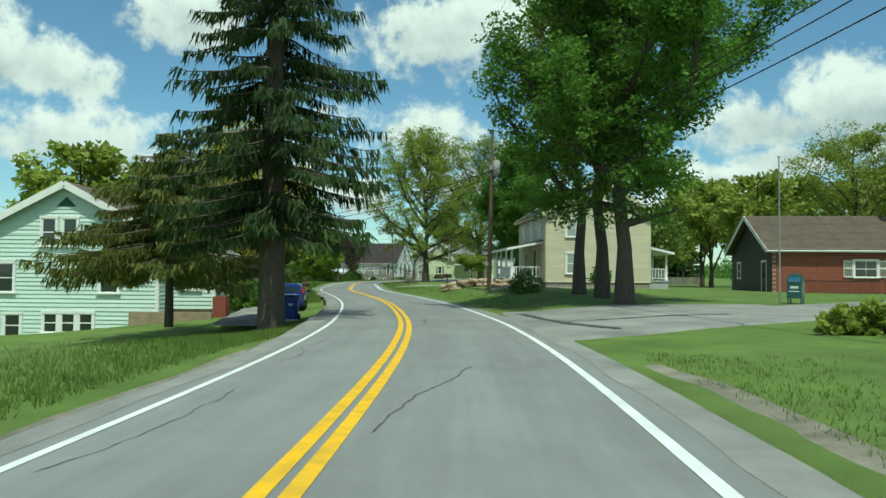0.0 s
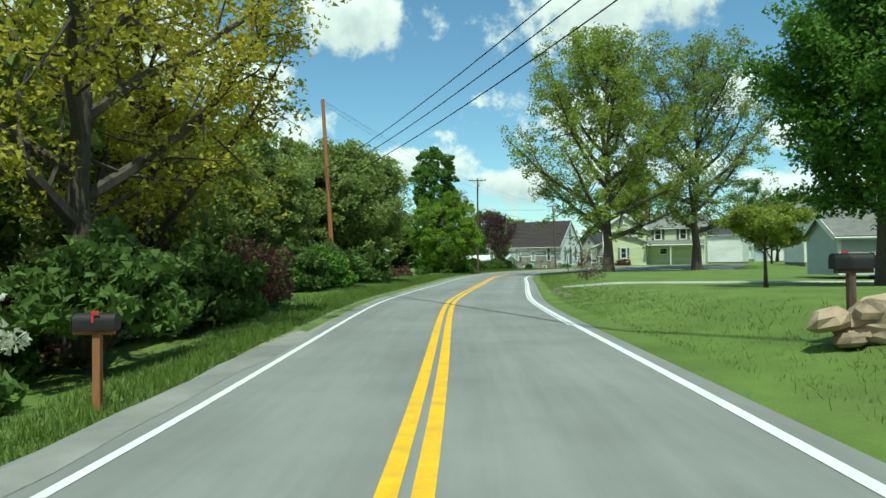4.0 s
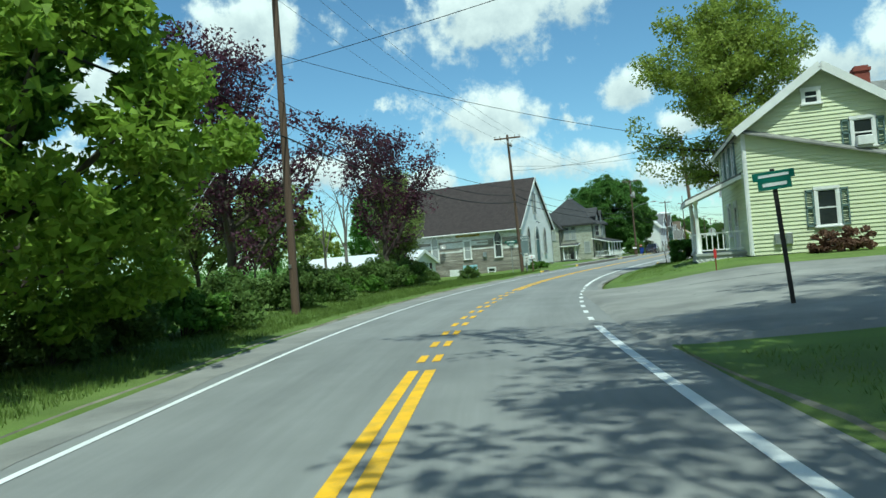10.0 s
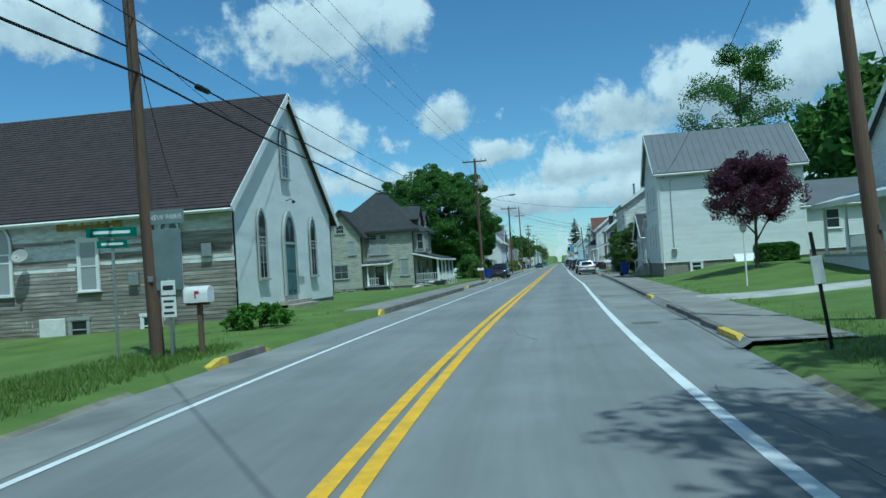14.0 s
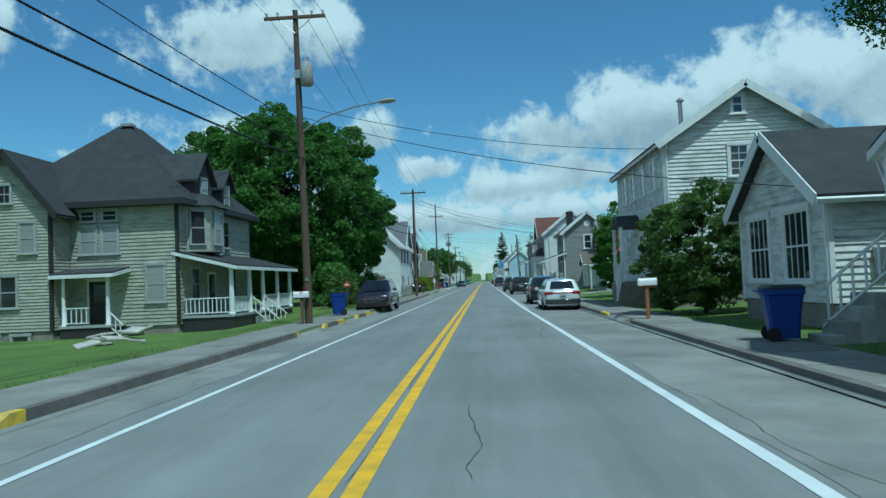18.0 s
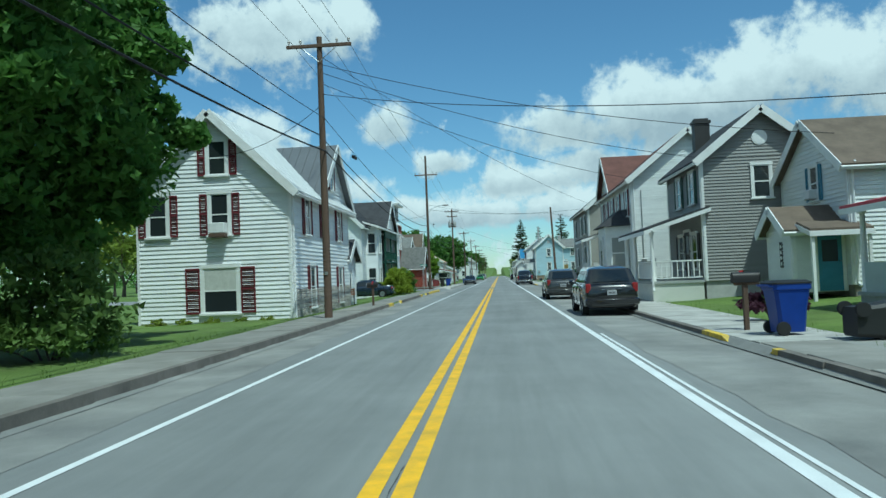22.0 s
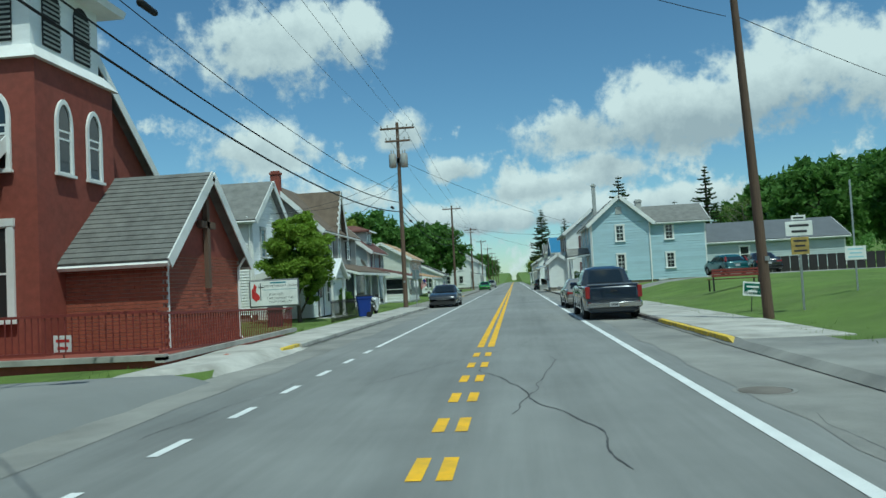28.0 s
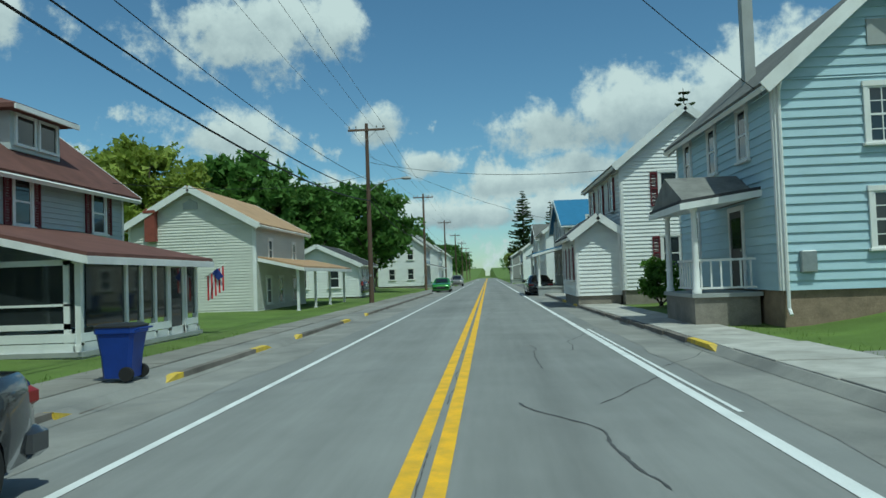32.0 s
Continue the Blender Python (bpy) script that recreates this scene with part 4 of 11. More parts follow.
def railing(house, p0, p1, h=0.85, mname="trim_white", gap=0.21, thick=0.04, z=0.0):
    """A rail with balusters between two points of the house's own frame."""
    a_, b_ = Vector(p0), Vector(p1)
    d = b_ - a_
    ln = Vector((d.x, d.y)).length
    ang = math.degrees(math.atan2(d.y, d.x))
    rise = b_.z - a_.z
    m = pose(a_.x, a_.y, a_.z, 0, 0, ang)
    def bar(z0, z1):
        return Geo().loft([[(0, -0.035, z0), (0, 0.035, z0), (0, 0.035, z1), (0, -0.035, z1)], [(ln, -0.035, z0 + rise), (ln, 0.035, z0 + rise), (ln, 0.035, z1 + rise), (ln, -0.035, z1 + rise)]])
    rail = part("railing", bar(h - 0.06, h), mname, house, m=m)
    part("bottom_rail", bar(0.1, 0.15), mname, rail)
    n = max(1, int(ln / gap))
    me = shared(("bal", mname, h, thick), lambda: Geo().box(-thick / 2, thick / 2, -thick / 2, thick / 2, 0.12, h - 0.04).mesh("baluster", mname))
    for i in range(n):
        t = (i + 0.5) / n
        part("baluster", me, mname, rail, m=pose(ln * t, 0, rise * t))


def column(house, x, y, z0, z1, r=0.09, mname="trim_white", square=False):
    def make():
        h = z1 - z0
        if square:
            return Geo().box(-r, r, -r, r, 0, h).box(-r - 0.03, r + 0.03, -r - 0.03, r + 0.03, 0, 0.12).box(-r - 0.03, r + 0.03, -r - 0.03, r + 0.03, h - 0.1, h).mesh("column", mname)
        return Geo().lathe([(r * 1.5, 0), (r * 1.5, 0.08), (r * 1.1, 0.12), (r * 1.05, h * 0.4), (r * 0.85, h - 0.14), (r * 1.3, h - 0.1), (r * 1.4, h)], sides=10).mesh("column", mname, True)
    part("column", shared(("col", round(z1 - z0, 2), r, mname, square), make), mname, house, m=pose(x, y, z0))


def lean_roof(house, x0, x1, y0, y1, z_low, z_high, low, roof_m="roof_dark", trim="trim_white", th=0.1, ribs=False):
    """A shed or porch roof over a rectangle, low on one side: S, N, E or W."""
    def z(x, y):
        t = {"S": (y - y0) / (y1 - y0), "N": (y1 - y) / (y1 - y0), "W": (x - x0) / (x1 - x0), "E": (x1 - x) / (x1 - x0)}[low]
        return z_low + (z_high - z_low) * t
    c = [(x0, y0), (x1, y0), (x1, y1), (x0, y1)]
    r = part("porch_roof", Geo().loft([[(x, y, z(x, y)) for x, y in c], [(x, y, z(x, y) + th) for x, y in c]]), roof_m, house)
    e = 0.03
    c2 = [(x0 - e, y0 - e), (x1 + e, y0 - e), (x1 + e, y1 + e), (x0 - e, y1 + e)]
    part("porch_fascia", Geo().loft([[(x, y, z(x, y) - 0.14) for x, y in c2], [(x, y, z(x, y) + 0.02) for x, y in c2]]), trim, house)
    if ribs:
        g = Geo()
        if low in "EW":
            n = int((y1 - y0) / 0.45)
            for i in range(n + 1):
                y = y0 + 0.03 + i * (y1 - y0 - 0.06) / n
                g.loft([[(x0, y - 0.02, z(x0, y) + th), (x0, y + 0.02, z(x0, y) + th), (x0, y + 0.02, z(x0, y) + th + 0.03), (x0, y - 0.02, z(x0, y) + th + 0.03)],
                        [(x1, y - 0.02, z(x1, y) + th), (x1, y + 0.02, z(x1, y) + th), (x1, y + 0.02, z(x1, y) + th + 0.03), (x1, y - 0.02, z(x1, y) + th + 0.03)]])
        part("roof_rib", g, roof_m, r) if g.v else None


def porch(house, x0, x1, y0, y1, floor, top, low, posts, rails=(), mname="trim_white", roof_m="roof_dark", rise=0.55, square=False, r=0.08, skirt="trim_grey", base=-0.6, fmat="trim_grey"):
    """An open porch: deck, skirt, posts, beam and a lean-to roof."""
    part("porch_floor", Geo().box(x0, x1, y0, y1, floor - 0.1, floor), fmat, house)
    part("porch_skirt", Geo().box(x0 + 0.06, x1 - 0.06, y0 + 0.06, y1 - 0.06, base, floor - 0.1), skirt, house)
    lean_roof(house, x0 - 0.25, x1 + 0.25, y0 - 0.25, y1 + 0.25, top, top + rise, low, roof_m)
    for x, y in posts:
        column(house, x, y, floor, top - 0.02, r, mname, square)
    for p0, p1 in rails:
        railing(house, (*p0, floor), (*p1, floor), 0.85, mname)


def steps(house, x, y, z0, z1, width, heading, mname="concrete", n=3, going=0.28):
    """A short flight from z1 down to z0; heading: degrees in which it descends (0 along +x)."""
    m = pose(x, y, 0, 0, 0, heading)
    for i in range(n):
        zt = z1 - (z1 - z0) * i / n
        part("step", Geo().box(i * going, (i + 1) * going + 0.02, -width / 2, width / 2, z0 - 0.3, zt - (z1 - z0) / n + 0.0, 0.012), mname, house, m=m)


def chimney(house, x, y, z0, z1, w=0.55, d=0.45, mname="brick_wall", cap=True, detailed=False):
    c = part("chimney", Geo().box(x - w / 2, x + w / 2, y - d / 2, y + d / 2, z0, z1 - 0.12), mname, house, "red brick chimney" if "brick" in mname else "")
    part("chimney_cap", Geo().box(x - w / 2 - 0.05, x + w / 2 + 0.05, y - d / 2 - 0.05, y + d / 2 + 0.05, z1 - 0.24, z1 - 0.1).box(x - w / 2 + 0.03, x + w / 2 - 0.03, y - d / 2 + 0.03, y + d / 2 - 0.03, z1 - 0.1, z1), mname, c)
    if detailed:
        bm_ = shared(("brick", w), lambda: Geo().box(0, 0.2, -0.012, 0, 0, 0.06).mesh("brick", "brick_red"))
        rows = min(int((z1 - 0.3 - z0) / 0.075), 90)
        per = int(w / 0.22)
        for k in range(rows):
            for i in range(per):
                off = 0.11 if k % 2 else 0.0
                xx = x - w / 2 + 0.01 + i * 0.22 + off
                if xx + 0.2 <= x + w / 2 + 0.02:
                    part("brick", bm_, "brick_red", c, m=pose(xx, y - d / 2, z0 + k * 0.075))


def downspout(house, vol, face, u, z0, z1, mname="trim_white"):
    part("downspout", Geo().tube([(0, -0.3, z1), (0, -0.1, z1 - 0.3), (0, -0.07, z1 - 0.5), (0, -0.07, z0 + 0.2), (0, -0.2, z0 + 0.05)], 0.042, 6), mname, house, m=on_face(vol, face, u, 0))


def dish(house, m):
    d = part("satellite_dish", Geo().lathe([(0.02, 0.0), (0.14, 0.02), (0.26, 0.075), (0.3, 0.11), (0.29, 0.115), (0.14, 0.035), (0.02, 0.015)], sides=16), "ceramic", house, "grey satellite dish", m=m, smooth=True)
    part("dish_arm", Geo().tube([(0, 0, -0.35), (0, 0, 0)], 0.02, 6).tube([(0, 0.0, 0.02), (0, -0.2, 0.36)], 0.012, 5).box(-0.04, 0.04, -0.24, -0.16, 0.33, 0.4), "galvanised", d)


def house_at(name, label, x, y, z, rot=0.0, category="house"):
    return thing(name, label, category, pose(x, y, z, 0, 0, rot))


# ---------------------------------------------------------------- ground, road, kerbs and walks
terrain()
road()


def kerbs():
    """Kerb stones with yellow ends at the drives, and concrete walks behind them."""
    runs_r = [(168.5, 178.5), (182.2, 222.6), (226.2, 256.8), (258.8, 285.5), (289.5, 297.0), (300.5, 311.2), (315.0, 319.5), (328.0, 352.5), (356.5, 366.0), (371.5, 392), (395, 425)]
    runs_l = [(168.5, 171.5), (182, 206.5), (207.5, 221.8), (225.0, 229.4), (231.6, 236.2), (239.5, 284.2), (287.0, 301.0), (303.6, 317.2), (330.2, 332.2), (356.0, 357.8), (361.8, 366.8), (369.2, 375), (377.0, 385), (388, 425)]
    walk_r = tagged(new("kerb"), "low grey concrete kerb with ends painted yellow", "kerb", kind="structure")
    walk_l = tagged(new("kerb"), "low worn concrete kerb with ends painted yellow", "kerb", kind="structure")
    for runs, side, par in ((runs_r, 1, walk_r), (runs_l, -1, walk_l)):
        for a_, b_ in runs:
            y = a_
            while y < b_ - 0.1:
                ln = min(0.75 if y == a_ and side < 0 and b_ - y > 2.2 else 1.9, b_ - y)
                first, last = y == a_, y + ln > b_ - 0.05
                yellow = (first or last) and y < 420 or side > 0 and (327.9 < y < 335 or 279.4 < y < 284.6 or 293.4 < y < 298 or 300.4 < y < 308.5) or side < 0 and (304.9 < y < 317.2 or 281.1 < y < 284)
                xk = road_x(y + ln / 2) + side * half_width(y + ln / 2, side > 0)
                hk = 0.19 if side < 0 and 182 <= y < 318 else 0.13
                za, zb = (0.03 if first else hk), (0.03 if last else hk)
                s = side

                def make(ln=ln, za=za, zb=zb, yellow=yellow, s=s, hk=hk):
                    k = 0.45 if za < 0.1 else 0.0
                    k2 = 0.45 if zb < 0.1 else 0.0
                    prof = lambda z: [(0.0, -0.12), (s * 0.015, z), (s * 0.15, z + 0.005), (s * 0.17, -0.12)]
                    rings = [(0.006, za)] + ([(k, hk)] if k else []) + ([(ln - k2, hk)] if k2 else []) + [(ln - 0.006, zb)]
                    return Geo().loft([[(px, yy, pz) for px, pz in prof(z)] for yy, z in rings]).mesh("kerb_stone", "kerb_yellow" if yellow else "kerb_stone")
                part("kerb_stone", shared(("kerb", round(ln, 1), za, zb, yellow, s, hk), make), "kerb_stone", par, m=pose(xk, y, 0.0))
                y += ln
    for side, runs, par in ((1, runs_r, walk_r), (-1, runs_l, walk_l)):
        for (_, a_), (b_, _) in zip(runs, runs[1:]):
            if b_ - a_ < 5 and a_ > 180:
                xk = road_x(a_) + side * half_width((a_ + b_) / 2, side > 0)
                part("dropped_kerb", Geo().box(min(0, side * 0.22), max(0, side * 0.22), 0.01, b_ - a_ - 0.01, -0.12, 0.035, 0.01), "kerb_stone", par, m=pose(xk, a_, 0.0))
    # slabs
    for side, y0, y1, w, off in ((1, 168.5, 212, 1.5, 0.17), (1, 212, 258, 1.3, 0.17), (1, 258, 320, 2.0, 0.17), (1, 328, 352, 2.2, 0.17), (1, 356, 372, 1.6, 0.17), (1, 372, 425, 1.5, 0.17),
                             (-1, 183, 300, 1.5, 0.17), (-1, 300, 316, 1.2, 0.17), (-1, 332, 358, 1.7, -0.05), (-1, 358, 425, 1.0, 0.9)):
        pav = tagged(new("pavement"), "cracked concrete pavement slabs beside the kerb", "pavement", kind="structure")
        y = y0
        while y < y1:
            ln = min(1.9, y1 - y)
            x0 = road_x(y) + side * (half_width(y, side > 0) + off)
            xa, xb = min(x0, x0 + side * w), max(x0, x0 + side * w)
            cm = "concrete" if side > 0 and y > 256 or y > 331 and y < 358 else "concrete_worn"
            me = shared(("slab", w, round(ln, 1), cm), lambda: Geo().box(0, w, 0.008, ln - 0.008, -0.1, 0.0, 0.008).mesh("slab", cm))
            part("slab", me, "concrete", pav, m=pose(xa, y, (0.19 if side < 0 and y < 318 else 0.135) + random.Random(int(y * 10)).uniform(-0.006, 0.008), random.Random(int(y * 7)).uniform(-0.3, 0.3), random.Random(int(y * 3)).uniform(-0.3, 0.3), 0))
            y += ln


kerbs()

# side roads and drives
patch("driveway", "asphalt_old", ((-2.9, 16.6), (5.6, 26.4), (3.6, 33.0), (-7.2, 29.4)), "wide worn asphalt drive of the brick building", "driveway", 0.05, 0.6)
patch("driveway", "asphalt_old", ((3.8, 25.6), (22, 33), (15, 52), (1.6, 30.8)), "worn asphalt forecourt", "driveway", 0.04)
patch("driveway", "gravel", ((-13.2, 46.5), (-9.6, 44), (-3, 52), (-12, 55)), "muddy gravel drive beside the rock border", "driveway", 0.05)
patch("driveway", "concrete", ((-31.9, 79.5), (-30.2, 76), (-8, 82), (-9, 85.5)), "pale concrete drive crossing the lawn", "driveway", 0.04)
patch("driveway", "asphalt_old", ((-22.4, 43.5), (-14.6, 27.0), (-18.2, 26.0), (-25.2, 39.6)), "asphalt lay-by beside the road", "driveway", 0.04, floor=-0.5)
patch("side_road", "asphalt_old", ((-54.4, 137.0), (-49.6, 120.8), (-28, 123), (-28, 135)), "broken asphalt side road", "side road", 0.07, 0.5)
patch("driveway", "concrete", ((-54.6, 182.3), (-54.6, 178.4), (-36, 178.4), (-36, 182.3)), "pale concrete drive", "driveway", 0.075)
patch("driveway", "asphalt_old", ((-54.6, 260), (-54.6, 256), (-40, 256), (-40, 260)), "grey asphalt drive", "driveway", 0.03)
patch("driveway", "asphalt_old", ((-54.5, 300.4), (-54.5, 297), (-44, 297), (-44, 300.4)), "dark asphalt drive", "driveway", 0.05)
patch("side_road", "asphalt", ((-64.7, 325.6), (-64.7, 316.8), (-110, 311), (-110, 319.5)), "side road of grey asphalt", "side road", 0.1, 0.35, floor=0.02)
patch("pavement", "concrete", ((-66.9, 323.6), (-64.75, 327.0), (-64.8, 332.6), (-67.2, 332.6)), "pale concrete corner pavement with a dropped kerb", "pavement", 0.1)
patch("tactile_paving", "tactile", ((-66.5, 328.5), (-65.2, 328.5), (-65.2, 329.3), (-66.5, 329.3)), "red tactile paving at the dropped kerb", "paving", 0.125)
patch("side_road", "asphalt_old", ((-55, 328), (-55, 319.5), (-24, 318), (-24, 326)), "worn asphalt side road", "side road", 0.03)
patch("driveway", "asphalt_old", ((-54.5, 371.4), (-54.5, 366), (-25, 360), (-25, 371)), "broad worn asphalt drive", "driveway", 0.03)
patch("parking_lot", "asphalt_old", ((-46.5, 371.5), (-47, 364.0), (-22, 358), (-20, 369)), "worn asphalt car park", "car park", 0.04)




def ground_seam(name, pts, width, label, seed=1, lift=0.07):
    """A ragged ribbon of old tar laid over paving."""
    rnd = random.Random(seed)
    verts, faces = [], []
    fine = []
    for a_, b_ in zip(pts, pts[1:]):
        a_, b_ = Vector(a_), Vector(b_)
        n = max(2, int((b_ - a_).length / 0.22))
        fine += [a_.lerp(b_, k / n) for k in range(n)]
    for k in range(len(fine) - 1):
        d = (fine[k + 1] - fine[k]).normalized()
        for s in (-1, 1):
            q = fine[k] + Vector((d.y, -d.x)) * s * width * rnd.uniform(0.25, 1.0)
            verts.append((q.x, q.y, max(ground_z(q.x, q.y), 0.0) + lift))
    n = len(verts) // 2
    faces = [(2 * k, 2 * k + 1, 2 * k + 3, 2 * k + 2) for k in range(n - 1)]
    tagged(new(name, mesh_of(name, verts, faces, "tar")), label, "tar seam", kind="structure")


ground_seam("tar_seam", ((-5.6, 27.6), (-4.4, 25.0), (-3.2, 22.8), (-1.2, 20.4)), 0.26, "dark crumbling tar seam across the drive's mouth")
ground_seam("tar_seam", ((-3.4, 23.6), (-1.0, 24.6), (2.0, 26.4)), 0.12, "dark crack across the worn drive", 3)
ground_seam("tar_seam", ((-51.4, 133.2), (-48.5, 132.6), (-44.0, 132.6)), 0.12, "dark crack in the broken side road", 5)
ground_seam("tar_seam", ((-49.6, 129.5), (-46.0, 129.2), (-41.0, 130.0)), 0.1, "dark crack in the broken side road", 6)

# ---------------------------------------------------------------- houses, from the start of the drive to its end
def mint_house():
    h = house_at("house", "pale mint lapboard house with a white gable and a low basement", -36.2, 30.5, -2.38, 18)
    h.matrix_basis = h.matrix_basis @ Matrix.Diagonal((1.19, 1.19, 1.19, 1))
    v = (0, 8.4, 0, 4.2, 0.0, 5.0)
    body(h, v, "siding_mint", ridge="y", rise=2.25, show="SE", exposure=0.19, roof_m="roof_brown")
    for u in (2.35, 3.3):
        window(h, v, "S", u + 1.1, 4.45, 0.62, 1.25)
    window(h, v, "S", 1.55, 2.35, 0.7, 1.3)
    window(h, v, "S", 1.9, 0.35, 0.7, 1.0)
    for u in (3.6, 4.4, 5.2):
        window(h, v, "S", u, 0.55, 0.6, 0.85)
    window(h, v, "S", 6.2, 2.35, 0.8, 1.3)
    part("gable_vent", Geo().prism([(-0.45, 0), (0.45, 0), (0, 0.45)], "y", -0.04, 0.02), "trim_green", h, m=pose(4.2, 0, 6.25))
    v2 = (8.4, 10.6, 1.2, 3.6, 1.6, 4.25)
    body(h, v2, "siding_mint", ridge="y", rise=0.5, show="SE", exposure=0.19, roof_m="roof_grey", over=0.35, foundation=1.6, fmat="stone_warm")
    window(h, v2, "S", 1.1, 2.5, 0.8, 0.95)
    for u in (0.65, 1.7):
        window(h, v2, "E", u, 2.4, 0.55, 1.0, shutters="shutter_green")
    part("brick_pier", Geo().box(10.7, 11.3, 0.6, 1.3, -0.2, 2.2), "brick_wall", h)
    part("retaining_wall", Geo().box(7.2, 10.9, -0.25, 0.0, -0.4, 1.5), "stone_warm", h, "low wall of tan stone")


def brick_building():
    h = house_at("post_office", "low red brick building with white-framed windows and a dark shingle roof", 6.4, 57.2, 0.35, 12, "building")
    v = (0, 15, 0, 9.5, 0.0, 3.3)
    body(h, v, "brick_wall", ridge="x", rise=2.5, show="", trim="trim_white", roof_m="roof_brown", over=0.45, hold=0.5, courses=True)
    wall = part("wall_face", Geo().box(0.02, 14.98, -0.05, -0.005, 0, 3.3), "mortar", h)
    g = Geo()
    for k in range(22):
        for i in range(32):
            x = 0.03 + i * 0.45 + (0.22 if k % 2 else 0)
            g.box(x, x + 0.43, -0.07, -0.05, 0.01 + k * 0.15, 0.14 + k * 0.15)
    part("brickwork", g, "brick_red", wall)["kind"] = "stuff"
    window(h, (0, 15, -0.06, 9.5), "S", 6.3, 1.25, 1.5, 1.15, shutters="trim_white", bars=(1, 0))
    window(h, (0, 15, -0.06, 9.5), "S", 11.5, 1.25, 1.5, 1.15, shutters="trim_white", bars=(1, 0))
    part("gable_cladding", Geo().prism([(0, 0), (9.5, 0), (9.5, 3.3), (4.75, 5.8), (0, 3.3)], "x", -0.06, -0.01), "door_dark", h, "dark brown timber gable cladding")
    door(h, v, "W", 8.0, 0.0, 0.95, 2.3, trim="trim_white", mname="door_dark")
    window(h, v, "W", 2.0, 1.1, 0.8, 1.2)
    for x in (0.6, 6.8):
        railing(h, (x, -1.5, 0), (x + 6.0, -1.5, 0), 1.0, "iron", 0.14, 0.02)
    part("ramp", Geo().box(0.4, 13, -1.7, -0.1, -0.5, 0.02), "concrete", h)


def cream_house():
    h = house_at("house", "two-storey cream clapboard house with a rubble foundation and side porch", -8.5, 50.2, 0.95, 22)
    v = (0, 7.3, 0, 10, 0.15, 4.95)
    body(h, v, "siding_cream", ridge="y", rise=2.35, show="SW", exposure=0.17, roof_m="roof_dark", trim="siding_cream", foundation=0.9)
    for u in (1.75, 5.4):
        window(h, v, "S", u, 0.75, 0.66, 1.35, trim="trim_white", pane="pane_pale")
        window(h, v, "S", u, 3.25, 0.66, 1.2, trim="trim_white", pane="pane_pale")
    for u in (2.75, 4.5):
        window(h, v, "S", u, 5.35, 0.62, 1.0, trim="trim_white", pane="pane_pale")
    for u in (2.0, 5.0, 8.0):
        window(h, v, "W", u, 3.2, 0.7, 1.25, trim="trim_white")
    chimney(h, 2.1, 4.2, 6.2, 7.6, 0.5, 0.5)
    porch(h, -2.3, 0, 1.0, 8.2, 0.35, 2.45, "W", [(-2.15, 1.2), (-2.15, 3.5), (-2.15, 5.8), (-2.15, 8.0)], [((-2.15, 1.2), (-2.15, 5.8)), ((-2.15, 1.2), (-0.1, 1.2))], base=-0.9)
    door(h, v, "W", 6.5, 0.35)
    window(h, v, "W", 3.2, 0.9, 0.8, 1.35)
    steps(h, -2.3, 7.0, -0.7, 0.35, 1.2, 180, n=5)
    porch(h, 7.3, 9.4, 2.0, 8.0, 0.3, 2.3, "E", [(9.25, 2.2), (9.25, 5), (9.25, 7.8)], [((9.25, 2.2), (9.25, 7.8)), ((7.4, 2.2), (9.25, 2.2))], base=-0.9)


def grey_cottage():
    h = house_at("house", "small blue-grey cottage with an arched gable window", -12.5, 84, 0.35, 24)
    v = (0, 8, 0, 8, 0.2, 3.2)
    body(h, v, "siding_bluegrey", ridge="x", rise=2.6, show="SW", exposure=0.2, roof_m="roof_grey", joined="SW", foundation=0.4, fmat="block")
    window(h, v, "W", 4.0, 3.6, 0.9, 1.0)
    window(h, v, "W", 2.5, 0.9, 0.9, 1.2)
    window(h, v, "S", 4.0, 0.9, 1.4, 1.2)
    v2 = (-3.5, 0, 3.5, 8, 0.2, 2.4)
    body(h, v2, "siding_bluegrey", ridge="x", rise=1.2, show="SW", exposure=0.2, roof_m="roof_grey", joined="SW")


def back_house():
    h = house_at("house", "pale two-storey house beyond the lawn, half hidden by trees", -22, 132, 0.8, 20)
    v = (0, 9, 0, 8, 0.2, 5.0)
    body(h, v, "siding_bright", ridge="x", rise=2.0, show="SW", exposure=0.2, roof_m="roof_grey", joined="SW", foundation=0.4)
    for u in (2, 4.5, 7):
        window(h, v, "S", u, 3.4, 0.8, 1.2)
        window(h, v, "S", u, 1.0, 0.8, 1.2)
    lean_roof(h, 9, 15, -1, 5, 2.3, 2.7, "S", "metal_white")
    for x in (9.4, 14.6):
        column(h, x, -0.8, 0, 2.3, 0.06, "trim_white", True)


